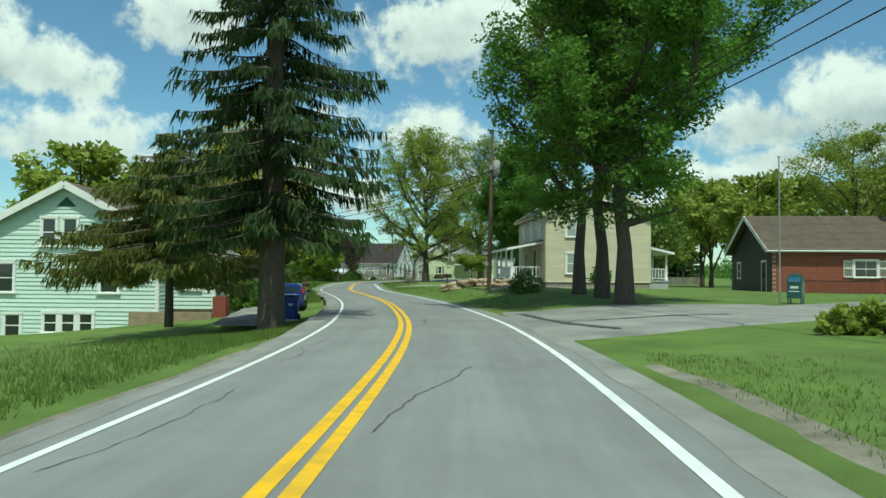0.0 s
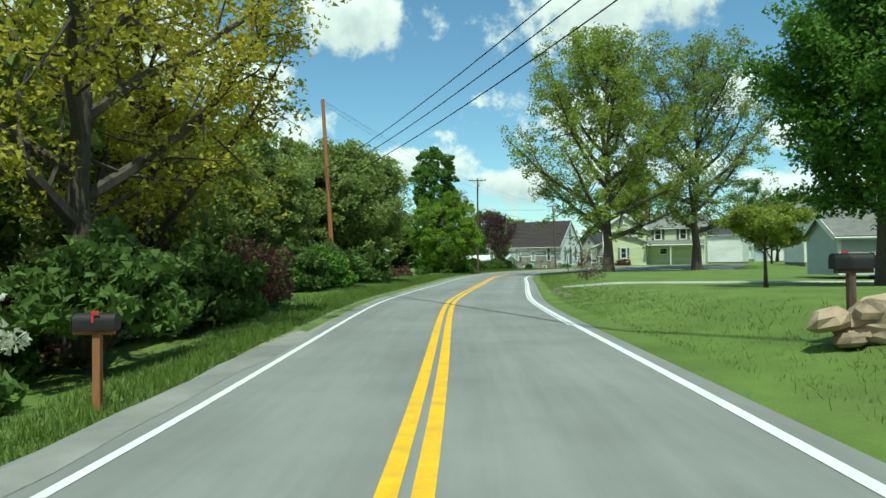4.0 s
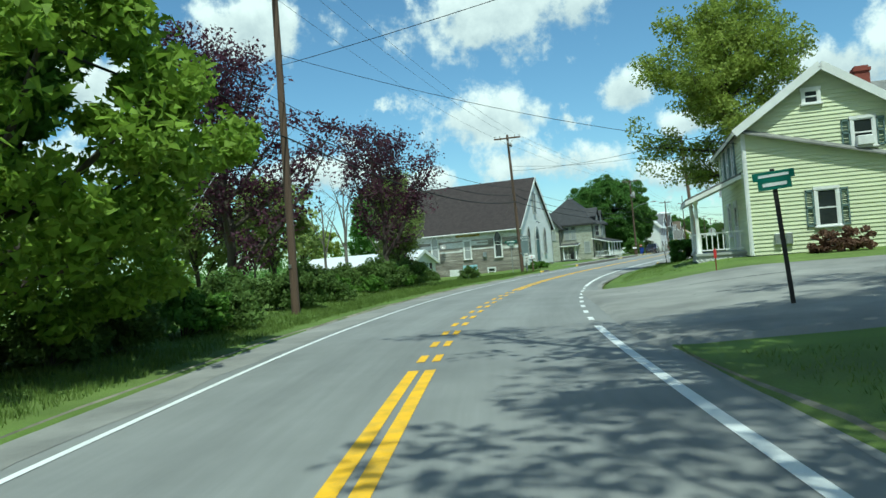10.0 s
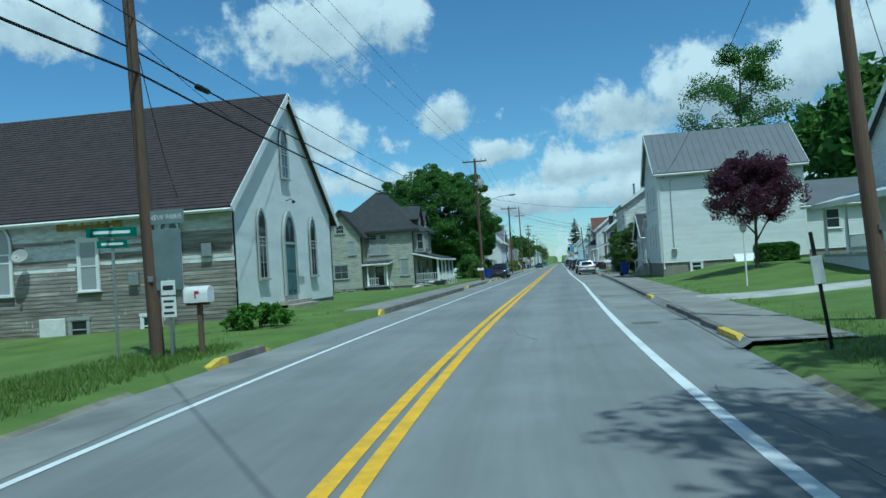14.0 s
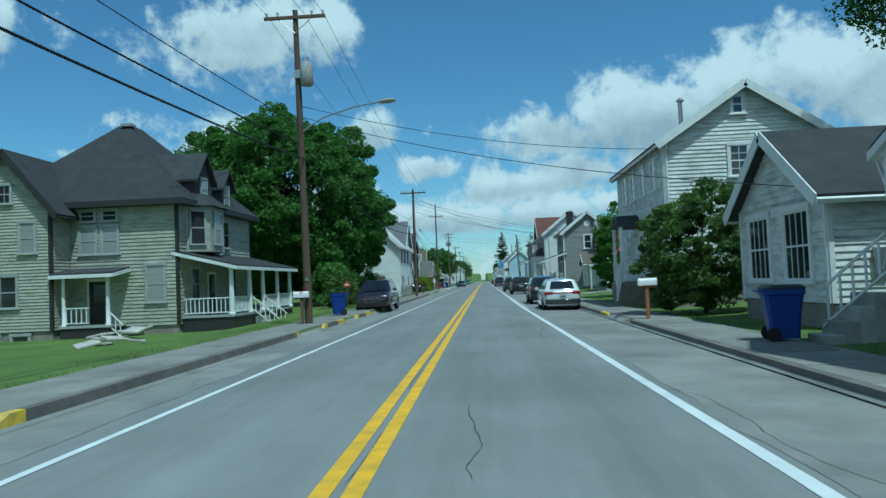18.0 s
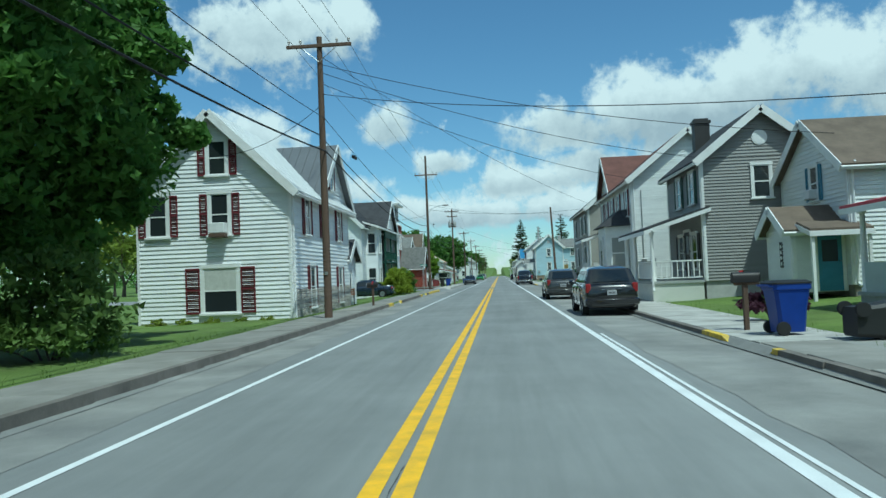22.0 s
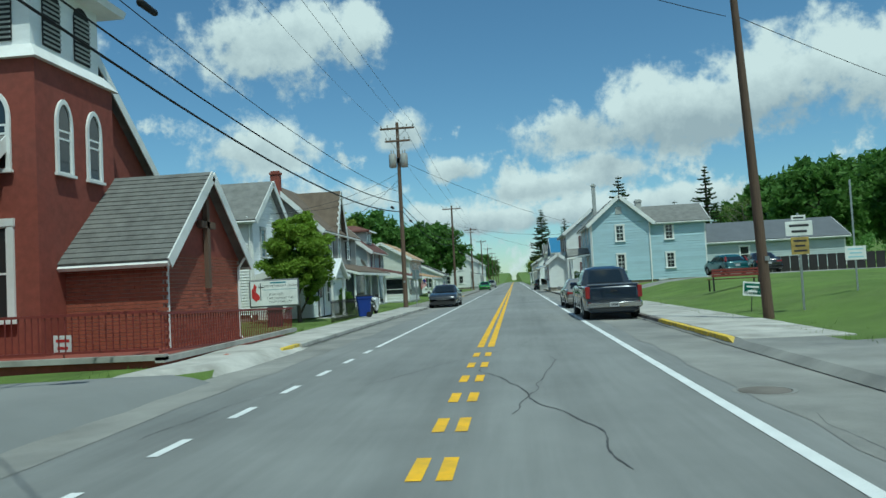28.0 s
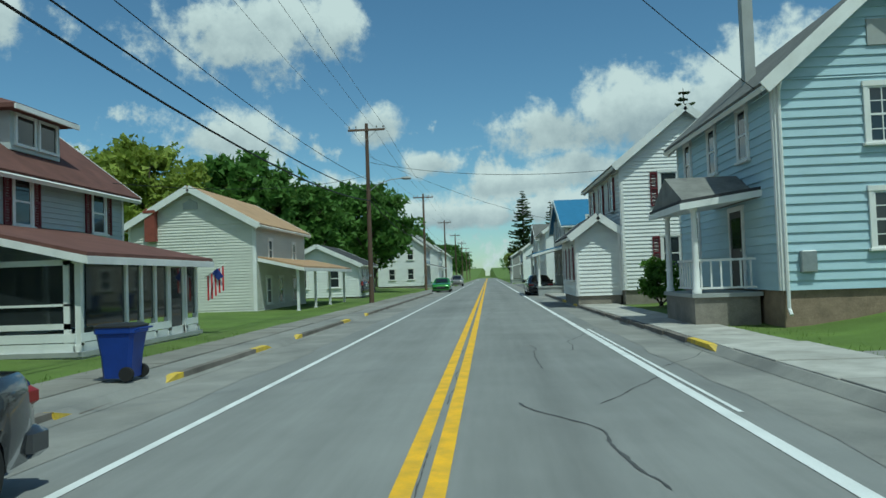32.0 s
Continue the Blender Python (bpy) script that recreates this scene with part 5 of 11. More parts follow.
def foursquare():
    h = house_at("house", "large weathered white house with hipped grey roof and dormers", -74.2, 103.7, 0.2, 29)
    v = (0, 9.6, 0, 11.2, 0.3, 6.1)
    body(h, v, "siding_white", ridge="y", rise=2.3, hip=3.9, show="SE", exposure=0.2, roof_m="roof_grey", over=0.6, foundation=0.3, trim="trim_white")
    for u in (1.5, 5.4):
        window(h, v, "S", u, 3.7, 0.8, 1.4)
    for u in (2.2, 3.1, 7.2, 8.1):
        window(h, v, "E", u, 3.9, 0.66, 1.3, trim="trim_grey")
    # enclosed front on the south side
    v2 = (-2.0, 8.4, -2.6, 0, 0.1, 2.75)
    body(h, v2, "siding_worn", ridge="x", rise=0.75, show="SE", exposure=0.2, roof_m="roof_grey", over=0.4)
    for u in (2.0, 4.2, 6.7):
        window(h, v2, "S", u + 0.6, 0.9, 0.75, 1.3, trim="trim_grey")
    chimney(h, 8.2, -0.35, 0, 6.2, 0.75, 0.6)
    # open porch on the east side
    porch(h, 9.6, 12.4, 0.8, 8.6, 0.45, 2.75, "E", [(12.2, 1.0), (12.2, 4.5), (12.2, 8.4)], (), roof_m="roof_grey", square=True, r=0.16, skirt="siding_white", rise=0.8, base=-0.5)
    for y in (1.0, 4.5, 8.4):
        part("stone_pier", Geo().box(11.95, 12.45, y - 0.25, y + 0.25, -0.4, 0.75, 0.03), "stone_warm", h)
    window(h, v, "E", 2.4, 0.9, 1.6, 1.4, trim="trim_grey")
    window(h, v, "E", 6.0, 0.9, 1.0, 1.4, trim="trim_grey")
    for m, wd in ((pose(4.8, 1.6, 6.35), 2.6), (pose(8.4, 5.6, 6.35, 0, 0, 90), 2.6)):
        d = part("dormer", Geo().box(-wd / 2, wd / 2, -0.9, 2.2, 0, 1.45), "siding_white", h, m=m)
        part("dormer_roof", Geo().loft([[(-wd / 2 - 0.4, -1.3, 1.42), (wd / 2 + 0.4, -1.3, 1.42), (wd / 2 + 0.4, 2.4, 1.42), (-wd / 2 - 0.4, 2.4, 1.42)],
                                        [(-wd / 2 - 0.4, -1.3, 1.55), (wd / 2 + 0.4, -1.3, 1.55), (wd / 2 + 0.4, 2.4, 1.55), (-wd / 2 - 0.4, 2.4, 1.55)], [(-0.5, 0.5, 2.1), (0.5, 0.5, 2.1), (0.5, 2.4, 2.1), (-0.5, 2.4, 2.1)]]), "roof_grey", d)
        for x in (-0.75, 0, 0.75):
            part("dormer_window", Geo().box(x - 0.27, x + 0.27, -0.94, -0.9, 0.35, 1.25), "pane", d)
            part("dormer_frame", Geo().box(x - 0.34, x - 0.27, -0.96, -0.9, 0.3, 1.3).box(x + 0.27, x + 0.34, -0.96, -0.9, 0.3, 1.3).box(x - 0.27, x + 0.27, -0.96, -0.9, 0.76, 0.82), "trim_white", d)


def yellow_house():
    h = house_at("house", "pale yellow clapboard house with sage shutters and a corner porch", -48.1, 141.2, 0.65, 8)
    v = (0, 5.9, 0, 9, 0.15, 5.2)
    body(h, v, "siding_yellow", ridge="y", rise=2.05, show="SW", exposure=0.155, roof_m="roof_grey", foundation=0.5, fmat="block")
    window(h, v, "S", 2.85, 1.1, 0.7, 1.4, shutters="shutter_sage")
    window(h, v, "S", 4.3, 4.0, 0.68, 1.05, shutters="shutter_sage")
    window(h, v, "S", 2.6, 5.85, 0.5, 0.5)
    part("pent_roof", Geo().loft([[(-0.2, -0.3, 5.0), (6.6, -0.3, 3.1), (6.6, 0, 3.25), (-0.2, 0, 5.15)], [(-0.2, -0.3, 5.06), (6.6, -0.3, 3.16), (6.6, 0, 3.33), (-0.2, 0, 5.23)]]), "roof_grey", h)
    v2 = (5.9, 13.5, 0.9, 8.5, 0.15, 5.2)
    body(h, v2, "siding_yellow", ridge="x", rise=1.9, show="S", exposure=0.155, roof_m="roof_grey", foundation=0.5, fmat="block")
    window(h, v2, "S", 1.5, 3.6, 0.8, 1.4, shutters="shutter_black")
    window(h, v2, "S", 2.2, 1.6, 0.95, 0.75)
    window(h, v2, "S", 4.8, 3.6, 0.8, 1.4, shutters="shutter_black")
    lean_roof(h, 5.9, 13.5, -1.0, 0.9, 2.9, 3.4, "S", "roof_grey")
    for x in (9.2, 13.2):
        column(h, x, -0.8, 0.1, 2.9, 0.06, "trim_white", True)
    chimney(h, 5.6, 4.5, 6.2, 7.9, 0.6, 0.5)
    porch(h, -2.0, 0, 1.2, 4.6, 0.35, 2.55, "W", [(-1.85, 1.35), (-1.85, 4.4)], [((-1.85, 1.35), (-0.1, 1.35)), ((-1.85, 1.35), (-1.85, 4.4))], roof_m="roof_grey", rise=1.0, base=-0.7, skirt="trim_grey")
    for k in range(9):
        for s in (-1, 1):
            part("lattice_slat", shared(("lat", s), lambda s=s: Geo().box(-0.4, 0.4, -0.01, 0.01, -0.02, 0.02).mesh("lattice_slat", "trim_white")), "trim_white", h, m=pose(-1.75 + k * 0.2, 1.18 if s > 0 else 1.15, -0.15, 0, 45 * s, 0))
    for u in (2.0, 4.0, 6.0):
        window(h, v, "W", u, 3.6, 0.7, 1.35, shutters="shutter_sage")
    door(h, v, "W", 5.5, 0.35, mname="trim_white")
    window(h, v, "W", 3.0, 1.0, 0.8, 1.4)
    part("air_conditioner", Geo().box(-0.28, 0.28, -0.35, 0.02, 0, 0.36, 0.02), "plastic_white", h, m=on_face(v, "S", 4.3, 4.02, 0.02))
    for x in (1.0, 1.4):
        part("meter_box", Geo().box(x - 0.12, x + 0.12, -0.16, 0, 0.5, 0.95, 0.02), "galvanised", h)


def old_church():
    h = house_at("church", "disused white clapboard church with bare boards and pointed windows", -86.2, 182, 0.25, 0, "church")
    v = (0, 16.2, 0, 12, 0.2, 4.45)
    body(h, v, "siding_white", ridge="x", rise=5.1, show="", exposure=0.14, roof_m="roof_slate", trim="trim_white", foundation=1.4, over=0.55, hold=0.25, courses=True)
    wall = part("south_face", Geo().box(0, 16.2, -0.03, 0.0, -0.9, 4.45), "siding_worn", h)
    rnd = random.Random(11)
    rows = int(5.3 / 0.15)
    for k in range(rows):
        z = -0.9 + k * 0.15
        cuts = [0, rnd.uniform(3, 6), rnd.uniform(7, 10), rnd.uniform(11, 14), 16.2]
        for a_, b_ in zip(cuts, cuts[1:]):
            t = (z + 0.9) / 5.3
            bare = rnd.random() > smooth(0.35, 0.95, t + rnd.uniform(-0.2, 0.2))
            mm = "board_bare" if bare else "siding_worn"
            ln = round(b_ - a_, 1)
            me = shared(("cb2", ln, mm), lambda: mesh_of("board", [(0, -0.016, 0), (ln, -0.016, 0), (ln, -0.002, 0.15), (0, -0.002, 0.15), (0, 0, 0), (ln, 0, 0)], [(0, 1, 2, 3), (4, 5, 1, 0)], mm))
            part("board", me, mm, wall, m=pose(a_, -0.03, z, 0, rnd.uniform(-0.12, 0.12), 0))
    vs = (0, 16.2, -0.05, 12)
    for u, ar in ((3.0, False), (6.6, True), (10.3, False), (13.7, True)):
        window(h, vs, "S", u, 1.3, 0.72, 2.6 if ar else 1.9, arch=ar, trim="trim_white", pane="pane_pale" if u < 12 else "pane")
    for u in (4.4, 9.8, 12.8):
        window(h, vs, "S", u, -0.55, 0.7, 0.75, trim="trim_white" if u > 12 else "trim_grey")
    part("tarpaulin", Geo().box(8.1, 9.2, -0.12, -0.06, -0.75, 0.3, 0.02), "sign_white", h, "torn white sheet")
    ve = (0, 16.25, 0, 12)
    for u in (2.5, 8.75):
        window(h, ve, "E", u, 1.35, 0.75, 2.75, arch=True, trim="trim_grey", bars=(1, 1))
    window(h, ve, "E", 5.5, 5.75, 0.75, 2.2, arch=True, trim="trim_grey", bars=(1, 1))
    d = part("door", Geo().prism(arch_outline(1.25, 3.5), "y", -0.04, 0.0), "door_teal", h, "tall teal pointed double door", m=on_face(ve, "E", 5.55, 0.55, 0.02))
    fr = Geo()
    a_, b_ = arch_outline(1.25, 3.5), arch_outline(1.55, 3.75)
    n = len(a_)
    fr.v += [(x, -0.09, z) for x, z in a_] + [(x, -0.09, z) for x, z in b_] + [(x, 0.02, z) for x, z in b_] + [(x, 0.02, z) for x, z in a_]
    for i in range(1, n):
        j = (i + 1) % n
        fr.f += [(i, j, n + j, n + i), (n + i, n + j, 2 * n + j, 2 * n + i), (i, 3 * n + i, 3 * n + j, j)]
    part("door_frame", fr, "trim_grey", d)
    part("door_panel", Geo().box(-0.5, -0.06, -0.07, -0.03, 0.2, 0.95, 0.02).box(0.06, 0.5, -0.07, -0.03, 0.2, 0.95, 0.02).box(-0.5, -0.06, -0.07, -0.03, 1.1, 2.1, 0.02).box(0.06, 0.5, -0.07, -0.03, 1.1, 2.1, 0.02), "door_teal", d)
    part("transom", Geo().box(-0.62, 0.62, -0.08, -0.02, 2.25, 2.36), "trim_grey", d)
    for x in (-0.28, 0.28):
        part("transom_pane", Geo().prism([(x - 0.24, 2.4), (x + 0.24, 2.4), (x + 0.1, 3.0), (x, 3.15), (x - 0.1, 3.0)], "y", -0.06, -0.03), "unlit_dark", d)
    part("lamp_arm", Geo().tube([(0, 0, 0), (0, -0.25, 0.08), (0, -0.35, -0.02)], 0.02, 6).lathe([(0.05, -0.1), (0.1, -0.02), (0.03, 0.03)], (0, -0.36, -0.03), 8), "iron", h, m=on_face(ve, "E", 5.5, 4.75))
    part("wall_board", Geo().box(-0.35, 0.35, -0.03, 0, 0, 0.55), "sign_white", h, m=on_face(ve, "E", 7.0, 1.35, 0.02))
    for i in range(3):
        part("step", Geo().box(16.2 + 0.0, 16.2 + 0.35 * (3 - i), 4.3, 7.4, -0.5 + 0.17 * i, -0.33 + 0.17 * i + 0.32, 0.015), "stone", h)
    sg = part("painted_sign", Geo().box(-1.35, 1.35, -0.05, 0, 0, 0.6), "sign_yellow", h, "faded yellow painted board", m=on_face(vs, "S", 10.4, 3.65, 0.02))
    for i, wd in enumerate((0.26, 0.2, 0.3, 0.22, 0.2, 0.14)):
        part("letter_bar", Geo().box(-0.85 + i * 0.34, -0.85 + i * 0.34 + wd, -0.06, -0.05, 0.18, 0.44), "siding_worn", sg)
    dish(h, on_face(vs, "S", 7.7, 2.75, 0.4) @ pose(0, 0, 0, 60, 0, 20))
    for u, zz in ((12.2, 2.9), (15.2, 3.8)):
        part("electric_box", Geo().box(-0.2, 0.2, -0.14, 0, 0, 0.5, 0.02), "galvanised", h, m=on_face(vs, "S", u, zz - 1.5, 0.02))
    chimney(h, 1.2, 5.2, 8.3, 9.6, 0.6, 0.6, "brick_wall")


def queen_anne():
    h = house_at("house", "run-down olive two-storey house with a steep dark roof, gables and porches", -82.8, 234.2, -0.4, 0)
    v = (0, 9.3, 0, 11, 0.4, 6.3)
    body(h, v, "siding_olive", ridge="y", rise=5.0, hip=4.6, show="SE", exposure=0.175, roof_m="roof_dark", trim="trim_dark", over=0.5, foundation=0.6)
    # front-gabled wing on the west end of the south wall
    v2 = (-0.3, 4.0, -1.6, 4, 0.4, 6.2)
    body(h, v2, "siding_olive", ridge="y", rise=2.6, show="SE", exposure=0.15, roof_m="roof_dark", trim="trim_dark", over=0.45, foundation=0.6)
    window(h, v2, "S", 2.0, 6.35, 0.85, 0.85, trim="trim_grey", bars=(2, 0), pane="unlit_dark")
    window(h, v2, "S", 3.2, 4.0, 0.7, 1.4, trim="trim_grey", pane="pane_pale")
    window(h, v2, "S", 1.9, 1.5, 1.5, 1.45, trim="trim_grey", bars=(1, 0))
    window(h, v2, "S", 1.3, -0.35, 0.9, 0.55, trim="trim_grey")
    window(h, v2, "S", 2.8, -0.35, 0.8, 0.55, trim="trim_grey")
    for u in (4.9, 6.0):
        window(h, v, "S", u, 3.9, 0.75, 1.3, trim="trim_grey", pane="pane_pale")
        window(h, v, "S", u, 5.5, 0.7, 0.5, trim="trim_grey", pane="unlit_dark")
    window(h, v, "S", 8.2, 1.5, 0.85, 1.75, trim="trim_grey", pane="pane_pale")
    # small side porch
    porch(h, 4.2, 6.7, -1.5, 0, 0.55, 2.9, "S", [(4.4, -1.35), (6.5, -1.35)], [((4.4, -1.35), (5.6, -1.35))], rise=0.3, base=-0.6, skirt="trim_dark")
    door(h, v, "S", 5.4, 0.55)
    railing(h, (6.5, -1.35, 0.45), (7.2, -1.35, -0.25), 0.8)
    # east side: big porch, bay and two dormers
    porch(h, 9.3, 11.9, 0.2, 11.2, 0.75, 3.05, "E", [(11.75, 0.35), (11.75, 3.1), (11.75, 5.4), (11.75, 8.2), (11.75, 11.0)], [((9.4, 0.35), (11.75, 0.35)), ((11.75, 0.35), (11.75, 3.1)), ((11.75, 5.4), (11.75, 11.0))], rise=0.8, r=0.12, base=-0.4, skirt="trim_dark")
    steps(h, 11.9, 4.25, -0.3, 0.75, 1.6, 0, "concrete", 4)
    for y in (3.2, 5.3):
        railing(h, (11.9, y, 0.75), (13.1, y, -0.25), 0.8)
    door(h, v, "E", 4.2, 0.75)
    window(h, v, "E", 2.0, 1.5, 1.0, 1.6, trim="trim_grey")
    window(h, v, "E", 7.5, 1.5, 1.0, 1.6, trim="trim_grey")
    bay = [(9.3, 1.0), (10.2, 1.9), (10.2, 3.9), (9.3, 4.8)]
    part("bay", Geo().prism(bay, "z", 3.9, 6.25), "siding_olive", h)
    part("bay_roof", Geo().loft([[(x + (0.3 if x > 9.5 else 0), y + (0.3 if y > 3 else -0.3), 6.2) for x, y in bay], [(9.3, 1.6, 6.9), (9.7, 2.2, 6.9), (9.7, 3.6, 6.9), (9.3, 4.2, 6.9)]]), "roof_dark", h)
    vb = (9.3, 10.21, 1.9, 3.9)
    window(h, vb, "E", 1.0, 4.3, 0.9, 1.6, trim="trim_grey", pane="pane_pale")
    for m in (pose(9.3 + 0.46, 1.4, 4.3, 0, 0, 45), pose(9.3 + 0.46, 4.4, 4.3, 0, 0, 135)):
        f = part("bay_window", Geo().box(-0.42, -0.34, -0.04, 0.02, 0, 1.6).box(0.34, 0.42, -0.04, 0.02, 0, 1.6).box(-0.42, 0.42, -0.04, 0.02, 1.6, 1.7).box(-0.45, 0.45, -0.06, 0.02, -0.08, 0).box(-0.34, 0.34, -0.03, 0.0, 0.76, 0.82), "trim_grey", h, m=m)
        part("pane", Geo().box(-0.34, 0.34, -0.015, -0.01, 0, 1.6), "unlit_dark", f)
    window(h, v, "E", 6.6, 4.3, 0.85, 1.5, trim="trim_grey")
    for y, wd in ((3.0, 2.3), (6.4, 1.6)):
        g = Geo().prism([(-wd / 2, 0), (wd / 2, 0), (wd / 2, 1.1), (0, 1.1 + wd * 0.55), (-wd / 2, 1.1)], "y", -0.4, 3.2)
        d = part("dormer", g, "roof_dark", h, m=pose(9.1, y, 6.5, 0, 0, 90))
        for s in (-1, 1):
            part("dormer_roof", Geo().prism([(0, 1.22 + wd * 0.55), (s * (wd / 2 + 0.25), 0.98), (s * (wd / 2 + 0.25), 1.1), (0, 1.36 + wd * 0.55)], "y", -0.65, 3.2), "roof_dark", d)
        part("dormer_window", Geo().box(-0.38, 0.38, -0.43, -0.39, 0.25, 1.25), "pane_pale", d)
        part("dormer_frame", Geo().box(-0.46, -0.38, -0.46, -0.39, 0.2, 1.33).box(0.38, 0.46, -0.46, -0.39, 0.2, 1.33).box(-0.38, 0.38, -0.46, -0.39, 1.25, 1.33).box(-0.38, 0.38, -0.46, -0.39, 0.72, 0.78), "trim_grey", d)
    part("roof_vent", Geo().box(-0.3, 0.3, -0.3, 0.3, 0, 0.18, 0.03), "galvanised", h, m=pose(4.9, 4.4, 11.0))
    porch(h, -2.6, -0.3, -0.6, 3, 3.4, 5.6, "W", [(-2.4, -0.4), (-2.4, 2.8)], [((-2.4, -0.4), (-0.4, -0.4)), ((-2.4, -0.4), (-2.4, 2.8))], rise=0.3, base=3.2)
    part("lower_store", Geo().box(-2.6, -0.3, -0.4, 3, -0.3, 3.2), "board_bare", h)


def white_red_house():
    h = house_at("house", "white clapboard house with maroon louvred shutters and a stone-faced base", -73.4, 272.2, -0.15, 0)
    v = (0, 6.2, 0, 10.9, 0.1, 5.45)
    body(h, v, "siding_bright", ridge="y", rise=3.0, show="SE", exposure=0.17, roof_m="metal_white", trim="trim_white", over=0.35, foundation=0.3, ribs=True)
    kw = dict(shutters="shutter_maroon")
    window(h, v, "S", 3.35, 0.6, 1.35, 1.75, blind=0.5, t=0.13, **kw)
    window(h, v, "S", 3.4, 3.65, 0.72, 1.6, t=0.12, **kw)
    window(h, v, "S", 3.35, 6.0, 0.7, 1.35, t=0.12, **kw)
    window(h, v, "S", 0.9, 3.65, 0.72, 1.6, t=0.12, **kw)
    part("air_conditioner", Geo().box(-0.3, 0.3, -0.42, 0.02, 0.05, 0.45, 0.02), "plastic_white", h, m=on_face(v, "S", 3.4, 3.65, 0.02))
    part("bracket", Geo().box(-0.32, 0.32, -0.45, 0, -0.12, 0.03, 0.02), "wood_pole", h, m=on_face(v, "S", 3.4, 3.65, 0.02))
    for u in (3.0, 8.5):
        window(h, v, "E", u, 0.6, 0.75, 1.75, t=0.1, **kw)
    for u in (2.4, 5.35, 8.5):
        window(h, v, "E", u, 3.65, 0.72, 1.5, t=0.1, **kw)
    window(h, v, "E", 7.2, 6.05, 0.6, 1.35, t=0.1, **kw)
    # cross gable to the street
    v2 = (2.0, 6.2, 4.2, 10.9, 5.3, 5.46)
    body(h, v2, "siding_bright", ridge="x", rise=2.75, show="E", exposure=0.17, roof_m="metal_grey", trim="trim_white", over=0.35, ribs=True)
    # stone facing low on the street side
    face = part("stone_facing", Geo().box(6.2, 6.23, 0.12, 10.85, 0.0, 1.4), "mortar", h)
    rnd = random.Random(3)
    z = 0.0
    while z < 1.35:
        y = 0.12
        hh = rnd.choice((0.09, 0.12, 0.15))
        while y < 10.7:
            ln = rnd.choice((0.25, 0.35, 0.5, 0.65))
            ln = min(ln, 10.85 - y)
            me = shared(("ledge", ln if ln in (0.25, 0.35, 0.5, 0.65) else round(ln, 2), hh), lambda: Geo().box(0, 0.045, 0.006, ln - 0.006, 0.006, hh - 0.006, 0.012).mesh("ledge_stone", "ledge_stone"))
            part("ledge_stone", me, "ledge_stone", face, m=pose(6.225 + rnd.uniform(0, 0.015), y, z))
            y += ln
        z += hh
    downspout(h, v, "E", 0.15, 0, 5.4)
    for k in range(9):
        part("snow_guard", shared("guard", lambda: Geo().box(-0.05, 0.05, -0.05, 0.05, 0, 0.09).mesh("snow_guard", "iron")), "iron", h, m=pose(5.85, 0.5 + k * 0.45, 5.75))
    v3 = (3.0, 6.0, 10.9, 13.6, 0.1, 2.9)
    body(h, v3, "siding_bright", ridge="x", rise=0.9, show="SE", exposure=0.17, roof_m="roof_dark")
    door(h, v3, "E", 0.8, 0.15, mname="trim_white")


